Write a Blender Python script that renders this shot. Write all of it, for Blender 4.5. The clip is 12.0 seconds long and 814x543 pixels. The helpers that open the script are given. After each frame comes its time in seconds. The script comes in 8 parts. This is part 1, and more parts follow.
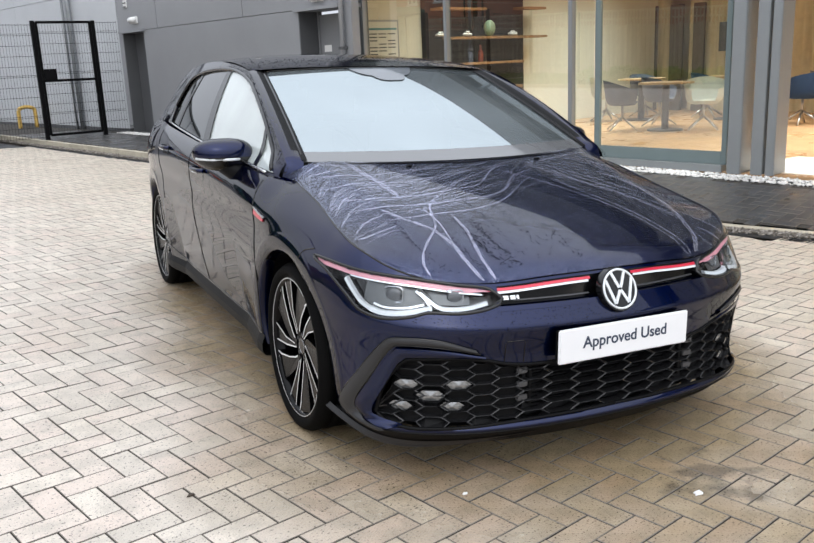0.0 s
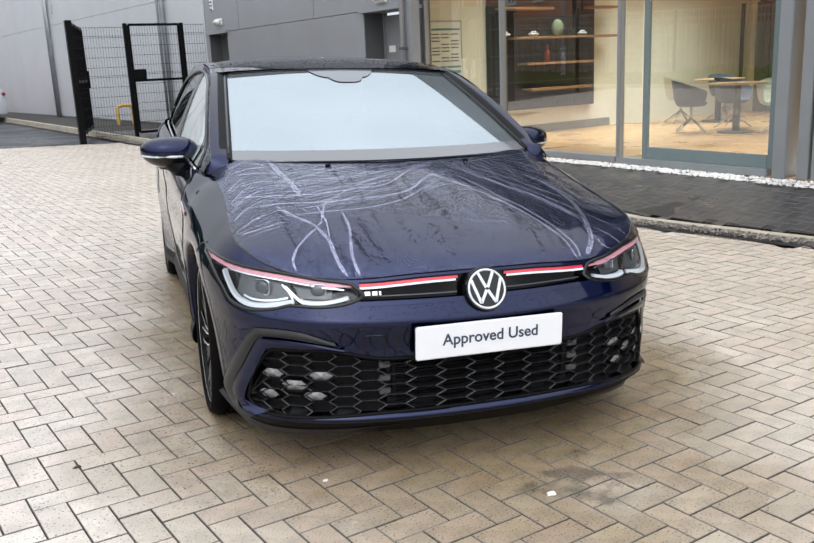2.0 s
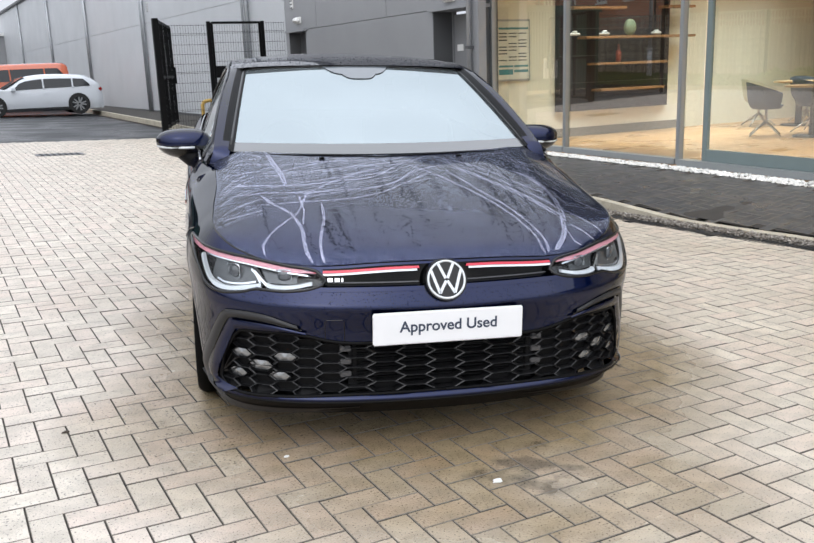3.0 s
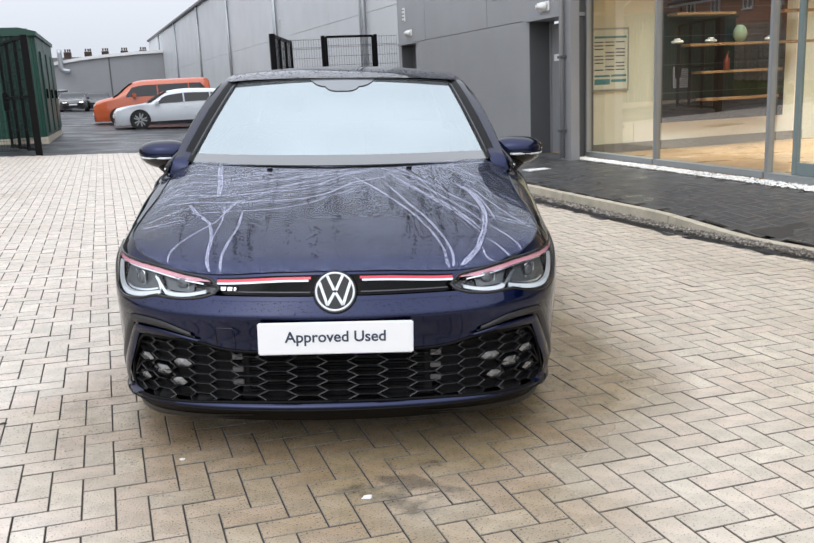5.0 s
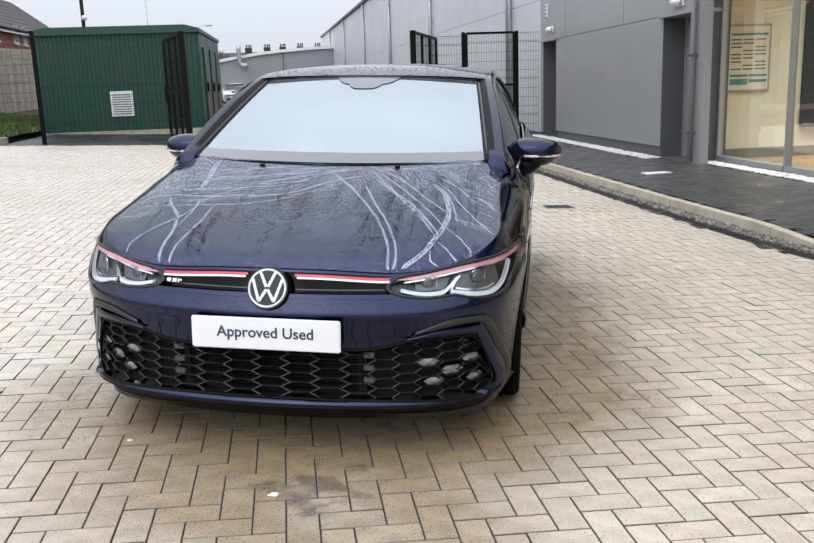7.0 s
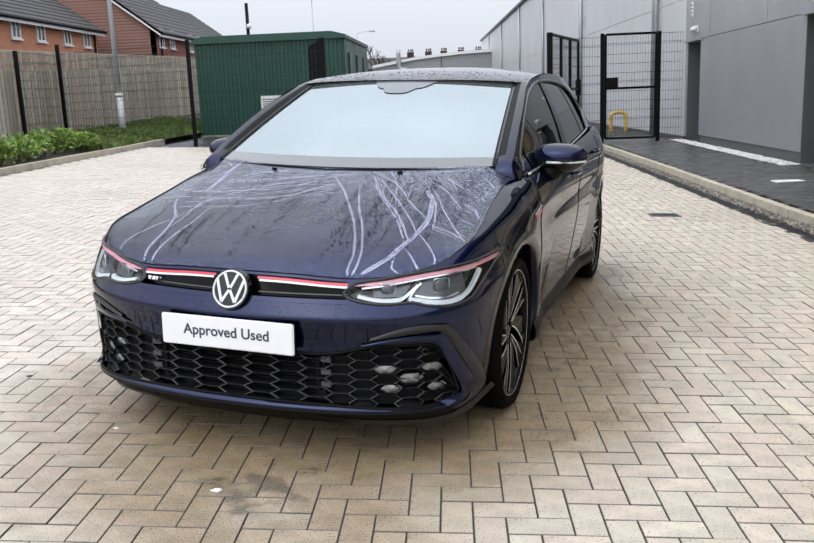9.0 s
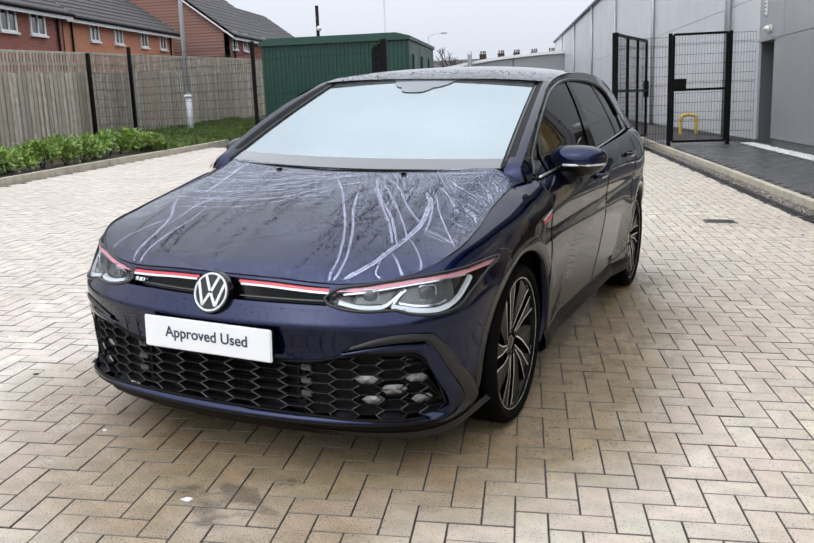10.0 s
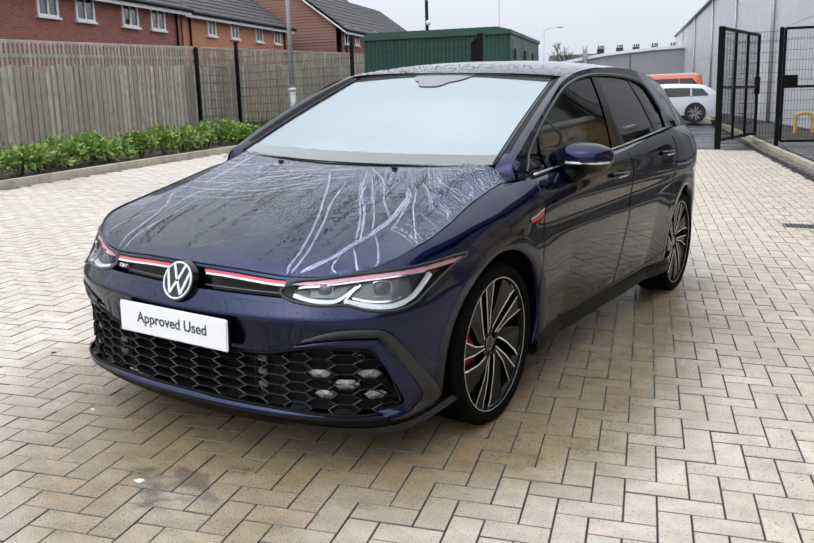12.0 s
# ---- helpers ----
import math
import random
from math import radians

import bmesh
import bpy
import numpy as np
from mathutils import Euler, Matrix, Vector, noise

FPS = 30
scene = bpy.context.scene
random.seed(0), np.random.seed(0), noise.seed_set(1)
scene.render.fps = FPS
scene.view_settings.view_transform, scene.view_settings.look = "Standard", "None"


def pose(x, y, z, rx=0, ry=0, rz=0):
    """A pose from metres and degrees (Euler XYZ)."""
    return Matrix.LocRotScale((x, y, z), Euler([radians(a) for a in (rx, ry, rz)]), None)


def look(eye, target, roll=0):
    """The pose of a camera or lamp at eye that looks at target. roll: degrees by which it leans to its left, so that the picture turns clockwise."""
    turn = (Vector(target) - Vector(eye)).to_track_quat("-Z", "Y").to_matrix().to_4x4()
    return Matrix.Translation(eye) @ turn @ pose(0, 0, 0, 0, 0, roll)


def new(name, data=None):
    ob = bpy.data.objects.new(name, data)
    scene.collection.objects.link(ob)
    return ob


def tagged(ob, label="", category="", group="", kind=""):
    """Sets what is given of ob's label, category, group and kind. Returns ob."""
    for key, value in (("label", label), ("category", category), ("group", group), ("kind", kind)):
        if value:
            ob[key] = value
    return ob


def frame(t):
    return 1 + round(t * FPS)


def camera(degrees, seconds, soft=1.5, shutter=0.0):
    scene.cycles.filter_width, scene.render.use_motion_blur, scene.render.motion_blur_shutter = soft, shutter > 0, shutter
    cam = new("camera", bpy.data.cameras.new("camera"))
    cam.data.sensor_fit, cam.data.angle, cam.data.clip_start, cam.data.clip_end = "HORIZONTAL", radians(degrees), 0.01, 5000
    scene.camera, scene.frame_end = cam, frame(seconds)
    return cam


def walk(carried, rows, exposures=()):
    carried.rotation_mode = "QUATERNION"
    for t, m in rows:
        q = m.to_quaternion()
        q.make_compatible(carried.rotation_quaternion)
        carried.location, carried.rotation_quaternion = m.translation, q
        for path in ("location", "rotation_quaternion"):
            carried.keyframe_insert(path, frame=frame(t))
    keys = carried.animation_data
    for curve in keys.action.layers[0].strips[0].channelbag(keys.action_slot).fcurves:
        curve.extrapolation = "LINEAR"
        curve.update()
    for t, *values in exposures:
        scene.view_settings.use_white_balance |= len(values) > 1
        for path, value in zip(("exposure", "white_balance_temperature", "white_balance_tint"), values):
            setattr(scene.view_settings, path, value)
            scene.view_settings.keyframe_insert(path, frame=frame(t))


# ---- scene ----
cam = camera(51.1, 12.0)
PATH = [
    (0, (0.389, -0.025, 1.345), (1.659, 1.443, 0.863), -2.5),
    (0.5, (0.452, -0.21, 1.339), (1.693, 1.285, 0.863), -2.8),
    (1, (0.561, -0.34, 1.326), (1.762, 1.187, 0.851), -3.0),
    (1.5, (0.751, -0.436, 1.319), (1.896, 1.134, 0.845), -2.9),
    (2, (0.929, -0.572, 1.326), (2.003, 1.048, 0.853), -2.6),
    (2.5, (1.082, -0.777, 1.325), (2.069, 0.898, 0.856), -2.3),
    (3, (1.225, -0.88, 1.303), (2.124, 0.844, 0.836), -2.1),
    (3.2, (1.305, -0.901, 1.296), (2.172, 0.84, 0.83), -1.8),
    (4.8, (1.931, -1.195, 1.282), (2.561, 0.653, 0.849), -2.8),
    (5, (2.012, -1.199, 1.271), (2.607, 0.661, 0.842), -2.7),
    (5.5, (2.221, -1.197, 1.271), (2.725, 0.692, 0.849), -2.7),
    (6, (2.425, -1.251, 1.28), (2.832, 0.662, 0.861), -2.5),
    (6.5, (2.615, -1.336, 1.274), (2.932, 0.594, 0.856), -2.2),
    (7, (2.777, -1.321, 1.25), (3.0, 0.622, 0.828), -2.0),
    (7.2, (2.841, -1.287, 1.249), (3.029, 0.658, 0.823), -1.8),
    (8.8, (3.403, -1.325, 1.252), (3.289, 0.629, 0.84), -2.2),
    (9, (3.46, -1.311, 1.231), (3.311, 0.643, 0.83), -2.3),
    (9.5, (3.6, -1.211, 1.206), (3.368, 0.736, 0.811), -2.2),
    (10, (3.731, -1.146, 1.207), (3.417, 0.79, 0.817), -2.2),
    (10.5, (3.895, -1.137, 1.208), (3.492, 0.783, 0.818), -2.4),
    (11, (4.043, -1.155, 1.203), (3.574, 0.75, 0.815), -2.3),
    (11.5, (4.137, -1.111, 1.191), (3.614, 0.779, 0.802), -2.1),
    (12, (4.22, -1.006, 1.188), (3.651, 0.87, 0.795), -1.7),
]
walk(cam, [(t, look(eye, target, roll)) for t, eye, target, roll in PATH])

# ---- light ----
SUN_EL, SUN_AZ = 48.0, 215.0
world = bpy.data.worlds.new("overcast_sky")
scene.world = world
world.use_nodes = True
wn, wl = world.node_tree.nodes, world.node_tree.links
wbg = wn["Background"]
sky = wn.new("ShaderNodeTexSky")
sky.sky_type, sky.sun_disc = "NISHITA", False
sky.sun_elevation, sky.sun_rotation = radians(SUN_EL), radians(SUN_AZ)
sky.air_density, sky.dust_density, sky.ozone_density = 1.0, 6.0, 1.0
hsv = wn.new("ShaderNodeHueSaturation")          # a closed, pale cloud layer: hardly any blue
hsv.inputs["Saturation"].default_value = 0.10
wl.new(sky.outputs[0], hsv.inputs["Color"])
cloud = wn.new("ShaderNodeMix")
cloud.data_type = "RGBA"
cloud.inputs[0].default_value = 0.80
cloud.inputs[7].default_value = (8.45, 8.95, 9.9, 1)
wl.new(hsv.outputs[0], cloud.inputs[6])
# an overcast dome is three times as bright overhead as at the horizon
dome, updown, rise_, shade_ = wn.new("ShaderNodeTexCoord"), wn.new("ShaderNodeSeparateXYZ"), wn.new("ShaderNodeMapRange"), wn.new("ShaderNodeVectorMath")
wl.new(dome.outputs["Generated"], updown.inputs[0])
rise_.inputs[1].default_value, rise_.inputs[2].default_value, rise_.inputs[3].default_value, rise_.inputs[4].default_value = 0.0, 1.0, 0.38, 1.0
wl.new(updown.outputs["Z"], rise_.inputs[0])
shade_.operation = "SCALE"
wl.new(cloud.outputs[2], shade_.inputs[0])
wl.new(rise_.outputs[0], shade_.inputs["Scale"])
wl.new(shade_.outputs[0], wbg.inputs[0])
wbg.inputs[1].default_value = 0.26
sun = new("sun", bpy.data.lights.new("sun", "SUN"))
sun.data.energy, sun.data.angle, sun.data.color = 0.6, radians(110), (1.0, 0.97, 0.93)
sun.rotation_euler = (radians(90 - SUN_EL), 0, radians(180 - SUN_AZ))
scene.view_settings.exposure = 0.0


# ---- small builders ----
def mesh_of(name, verts, faces, smooth=False):
    me = bpy.data.meshes.new(name)
    me.from_pydata([tuple(map(float, v)) for v in verts], [], faces)
    if smooth:
        me.polygons.foreach_set("use_smooth", [True] * len(me.polygons))
    me.update()
    return me


def part(name, bm, material, parent=None, label="", smooth=False, kind=""):
    """One mesh object, from a bmesh, a mesh or (verts, faces), under a thing or part."""
    if isinstance(bm, bmesh.types.BMesh):
        me = bpy.data.meshes.new(name)
        bm.normal_update()
        bm.to_mesh(me)
        bm.free()
        if smooth:
            me.polygons.foreach_set("use_smooth", [True] * len(me.polygons))
    elif isinstance(bm, tuple):
        me = mesh_of(name, bm[0], bm[1], smooth)
    else:
        me = bm
    if material and not me.materials:
        me.materials.append(material)
    ob = new(name, me)
    if parent:
        ob.parent = parent
    if label or kind:
        tagged(ob, label, kind=kind)
    return ob


def thing(name, m=None, label="", category="", group="", kind=""):
    ob = new(name)
    ob.empty_display_size = 0.1
    if m is not None:
        ob.matrix_world = m
    return tagged(ob, label, category, group, kind)


def add_box(bm, x0, x1, y0, y1, z0, z1, bevel=0.0, m=None):
    r = bmesh.ops.create_cube(bm, size=1.0)
    vs = r["verts"]
    for v in vs:
        v.co = Vector(((x0 + x1) / 2 + v.co.x * (x1 - x0), (y0 + y1) / 2 + v.co.y * (y1 - y0), (z0 + z1) / 2 + v.co.z * (z1 - z0)))
    if bevel:
        es = {e for v in vs for e in v.link_edges}
        r = bmesh.ops.bevel(bm, geom=list(es), offset=bevel, segments=2, affect="EDGES")
        vs = list({v for f in r["faces"] for v in f.verts} | {v for v in vs if v.is_valid})
    if m is not None:
        bmesh.ops.transform(bm, matrix=m, verts=[v for v in vs if v.is_valid])
    return bm


def box(x0, x1, y0, y1, z0, z1, bevel=0.0, m=None):
    return add_box(bmesh.new(), x0, x1, y0, y1, z0, z1, bevel, m)


def add_tube(bm, pts, radius, sides=8, closed=False, cap=True):
    """A round bar along points."""
    P = [Vector(p) for p in pts]
    n = len(P)
    rings = []
    for i, p in enumerate(P):
        a, b = (P[(i - 1) % n], P[(i + 1) % n]) if closed else (P[max(i - 1, 0)], P[min(i + 1, n - 1)])
        d = (b - a).normalized()
        u = d.cross(Vector((0, 0, 1)) if abs(d.z) < 0.9 else Vector((1, 0, 0))).normalized()
        w = d.cross(u)
        r = radius[i] if isinstance(radius, (list, tuple)) else radius
        rings.append([bm.verts.new(p + (u * math.cos(k * 2 * math.pi / sides) + w * math.sin(k * 2 * math.pi / sides)) * r) for k in range(sides)])
    for i in range(n if closed else n - 1):
        A, B = rings[i], rings[(i + 1) % n]
        for k in range(sides):
            bm.faces.new((A[k], A[(k + 1) % sides], B[(k + 1) % sides], B[k]))
    if cap and not closed:
        bm.faces.new(rings[0][::-1])
        bm.faces.new(rings[-1])
    return bm


def tube(pts, radius, sides=8, closed=False):
    return add_tube(bmesh.new(), pts, radius, sides, closed)


def sweep(path, profile, up=(0, 0, 1), closed=False):
    """Verts and faces of a profile (side, up) carried along a path."""
    P = [Vector(p) for p in path]
    n, k, V, F = len(P), len(profile), [], []
    for i, p in enumerate(P):
        a, b = (P[(i - 1) % n], P[(i + 1) % n]) if closed else (P[max(i - 1, 0)], P[min(i + 1, n - 1)])
        d = (b - a).normalized()
        s = d.cross(Vector(up)).normalized()
        w = s.cross(d)
        V += [p + s * q[0] + w * q[1] for q in profile]
    for i in range(n if closed else n - 1):
        for j in range(k):
            a, b = i * k + j, i * k + (j + 1) % k
            c, d = ((i + 1) % n) * k + (j + 1) % k, ((i + 1) % n) * k + j
            F.append((a, d, c, b))
    if not closed:
        F += [tuple(range(k)), tuple(range((n - 1) * k, n * k))[::-1]]
    return V, F


def smoothed(pts, per=8, closed=False):
    """A Catmull-Rom curve through points."""
    P = [np.array(p, float) for p in pts]
    n, out = len(P), []
    for i in range(n if closed else n - 1):
        p0 = P[(i - 1) % n] if closed or i else 2 * P[0] - P[1]
        p1, p2 = P[i], P[(i + 1) % n]
        p3 = P[(i + 2) % n] if closed or i + 2 < n else 2 * P[-1] - P[-2]
        for t in np.arange(per) / per:
            out.append(0.5 * (2 * p1 + (p2 - p0) * t + (2 * p0 - 5 * p1 + 4 * p2 - p3) * t * t + (3 * p1 - p0 - 3 * p2 + p3) * t ** 3))
    if not closed:
        out.append(P[-1])
    return np.array(out)


def curve1(xs, ys):
    """A smooth function through (xs, ys) without overshoot."""
    xs, ys = np.array(xs, float), np.array(ys, float)
    h, d = np.diff(xs), np.diff(ys) / np.diff(xs)
    m = np.zeros(len(xs))
    m[0], m[-1] = d[0], d[-1]
    for i in range(1, len(xs) - 1):
        if d[i - 1] * d[i] > 0:
            w1, w2 = 2 * h[i] + h[i - 1], h[i] + 2 * h[i - 1]
            m[i] = (w1 + w2) / (w1 / d[i - 1] + w2 / d[i])

    def f(x):
        x = np.clip(x, xs[0], xs[-1])
        i = np.clip(np.searchsorted(xs, x) - 1, 0, len(xs) - 2)
        t = (x - xs[i]) / h[i]
        return ((1 + 2 * t) * (1 - t) ** 2 * ys[i] + t * (1 - t) ** 2 * h[i] * m[i] + t * t * (3 - 2 * t) * ys[i + 1] + t * t * (t - 1) * h[i] * m[i + 1])
    return f


def grid_faces(n, m, wrap=False):
    return [(i * m + j, i * m + (j + 1) % m, (i + 1) * m + (j + 1) % m, (i + 1) * m + j) for i in range(n - 1) for j in range(m if wrap else m - 1)]


# ---- materials ----
def material(name, colour, rough=0.5, metal=0.0, vary=0.0, scale=8.0, bump=0.0, bump_scale=60.0, tint=None, specks=0.0, coat=0.0, per="", spec=0.5, rough_vary=0.0, spread=0.18):
    """A surface: base colour, two scales of mottling, fine relief. per: 'object' or 'island' varies pieces."""
    mt = bpy.data.materials.new(name)
    mt.use_nodes = True
    N, L = mt.node_tree.nodes, mt.node_tree.links
    b = N["Principled BSDF"]
    b.inputs["Roughness"].default_value, b.inputs["Metallic"].default_value = rough, metal
    b.inputs["Specular IOR Level"].default_value = spec
    b.inputs["Coat Weight"].default_value = coat
    b.inputs["Coat Roughness"].default_value = 0.03
    tc = N.new("ShaderNodeTexCoord")
    col = N.new("ShaderNodeRGB")
    col.outputs[0].default_value = (*colour, 1)
    out = col.outputs[0]

    def noise_tex(sc, detail=4.0):
        t = N.new("ShaderNodeTexNoise")
        t.inputs["Scale"].default_value, t.inputs["Detail"].default_value = sc, detail
        L.new(tc.outputs["Object"], t.inputs["Vector"])
        return t.outputs["Fac"]

    def mixed(kind, fac, a, bcol):
        m = N.new("ShaderNodeMix")
        m.data_type, m.blend_type = "RGBA", kind
        if isinstance(fac, float):
            m.inputs[0].default_value = fac
        else:
            L.new(fac, m.inputs[0])
        L.new(a, m.inputs[6])
        if isinstance(bcol, tuple):
            m.inputs[7].default_value = (*bcol, 1)
        else:
            L.new(bcol, m.inputs[7])
        return m.outputs[2]

    def ramped(src, lo, hi, a=0.0, z=1.0):
        r = N.new("ShaderNodeMapRange")
        r.inputs[1].default_value, r.inputs[2].default_value, r.inputs[3].default_value, r.inputs[4].default_value = lo, hi, a, z
        L.new(src, r.inputs[0])
        return r.outputs[0]

    if per:
        if per == "object":
            src = N.new("ShaderNodeObjectInfo").outputs["Random"]
        else:
            src = N.new("ShaderNodeNewGeometry").outputs["Random Per Island"]
        hs = N.new("ShaderNodeHueSaturation")
        L.new(ramped(src, 0, 1, 0.98 - spread, 0.98 + spread), hs.inputs["Value"])
        L.new(out, hs.inputs["Color"])
        out = hs.outputs[0]
        if tint:
            w = N.new("ShaderNodeTexWhiteNoise")
            w.noise_dimensions = "1D"
            L.new(src, w.inputs["W"])
            out = mixed("MIX", ramped(w.outputs["Value"], 0.3, 1.0, 0.0, 0.75), out, tint)
    if vary:
        dark = tuple(c * (1 - vary) for c in colour)
        out = mixed("MIX", ramped(noise_tex(scale), 0.42, 0.72, 0.0, 0.8), out, dark)
        out = mixed("MULTIPLY", ramped(noise_tex(scale * 14, 6.0), 0.3, 0.7, 0.0, vary), out, (0.55, 0.55, 0.55))
    if specks:
        out = mixed("MULTIPLY", ramped(noise_tex(120.0, 3.0), 0.61, 0.66, 0.0, specks), out, (0.25, 0.25, 0.25))
    L.new(out, b.inputs["Base Color"])
    if rough_vary:
        L.new(ramped(noise_tex(scale * 0.6, 5.0), 0.35, 0.65, max(rough - rough_vary, 0.02), min(rough + rough_vary, 1.0)), b.inputs["Roughness"])
    if bump:
        bp = N.new("ShaderNodeBump")
        bp.inputs["Strength"].default_value, bp.inputs["Distance"].default_value = 1.0, bump
        L.new(noise_tex(bump_scale, 5.0), bp.inputs["Height"])
        L.new(bp.outputs[0], b.inputs["Normal"])
    return mt


def glass_mat(name, tint=(0.9, 0.95, 0.93), ior=1.5, mirror=0.0, haze=0.0, haze_colour=(0.6, 0.66, 0.7), rough=0.0, gloss=(1.0, 1.0, 1.0), mist=0.0):
    """A thin pane: see-through, with a Fresnel gloss and a film of mist if wanted."""
    mt = bpy.data.materials.new(name)
    mt.use_nodes = True
    N, L = mt.node_tree.nodes, mt.node_tree.links
    N.remove(N["Principled BSDF"])
    out = N["Material Output"]
    tr = N.new("ShaderNodeBsdfTransparent")
    tr.inputs[0].default_value = (*tint, 1)
    body = tr.outputs[0]
    if haze:
        df = N.new("ShaderNodeBsdfDiffuse")
        df.inputs[0].default_value = (*haze_colour, 1)
        mx = N.new("ShaderNodeMixShader")
        mx.inputs[0].default_value = haze
        if mist:                                 # condensation lies unevenly, in drifts and fine runs
            tc, big, fine, lo, hi, sm = N.new("ShaderNodeTexCoord"), N.new("ShaderNodeTexNoise"), N.new("ShaderNodeTexNoise"), N.new("ShaderNodeMapRange"), N.new("ShaderNodeMapRange"), N.new("ShaderNodeMath")
            big.inputs["Scale"].default_value, big.inputs["Detail"].default_value = 1.6, 3.0
            fine.inputs["Scale"].default_value, fine.inputs["Detail"].default_value = 55.0, 4.0
            L.new(tc.outputs["Object"], big.inputs["Vector"])
            L.new(tc.outputs["Object"], fine.inputs["Vector"])
            for node, src, d in ((lo, big, mist), (hi, fine, mist * 0.05)):
                node.inputs[1].default_value, node.inputs[2].default_value, node.inputs[3].default_value, node.inputs[4].default_value = 0.35, 0.65, haze * (1 - d) / 2, haze * (1 + d) / 2
                L.new(src.outputs["Fac"], node.inputs[0])
            L.new(lo.outputs[0], sm.inputs[0])
            L.new(hi.outputs[0], sm.inputs[1])
            L.new(sm.outputs[0], mx.inputs[0])
        L.new(body, mx.inputs[1])
        L.new(df.outputs[0], mx.inputs[2])
        body = mx.outputs[0]
    gl = N.new("ShaderNodeBsdfGlossy")
    gl.inputs["Roughness"].default_value = rough
    gl.inputs["Color"].default_value = (*gloss, 1)
    fr = N.new("ShaderNodeFresnel")
    fr.inputs[0].default_value = ior
    add = N.new("ShaderNodeMath")
    add.operation, add.use_clamp = "ADD", True
    add.inputs[1].default_value = mirror
    L.new(fr.outputs[0], add.inputs[0])
    mx = N.new("ShaderNodeMixShader")
    L.new(add.outputs[0], mx.inputs[0])
    L.new(body, mx.inputs[1])
    L.new(gl.outputs[0], mx.inputs[2])
    L.new(mx.outputs[0], out.inputs[0])
    return mt


M_ASPHALT = material("wet_asphalt", (0.026, 0.027, 0.030), 0.42, vary=0.4, scale=1.2, bump=0.004, bump_scale=120, rough_vary=0.15, spec=0.35)
M_BLOCK = material("buff_block", (0.690, 0.622, 0.535), 0.60, vary=0.30, scale=11, bump=0.0045, bump_scale=150, tint=(0.690, 0.570, 0.495), specks=0.9, per="object", rough_vary=0.15, spread=0.10)
M_BLOCKS = material("buff_blocks", (0.690, 0.622, 0.535), 0.60, vary=0.30, scale=11, bump=0.0045, bump_scale=150, tint=(0.690, 0.570, 0.495), specks=0.9, per="island", rough_vary=0.15, spread=0.10)
M_ARRIS = material("dirty_block_edge", (0.21, 0.185, 0.155), 0.8, vary=0.5, scale=40, bump=0.001, bump_scale=200)
M_JOINT = material("joint_sand", (0.045, 0.040, 0.034), 0.9, vary=0.3, scale=12, bump=0.002)


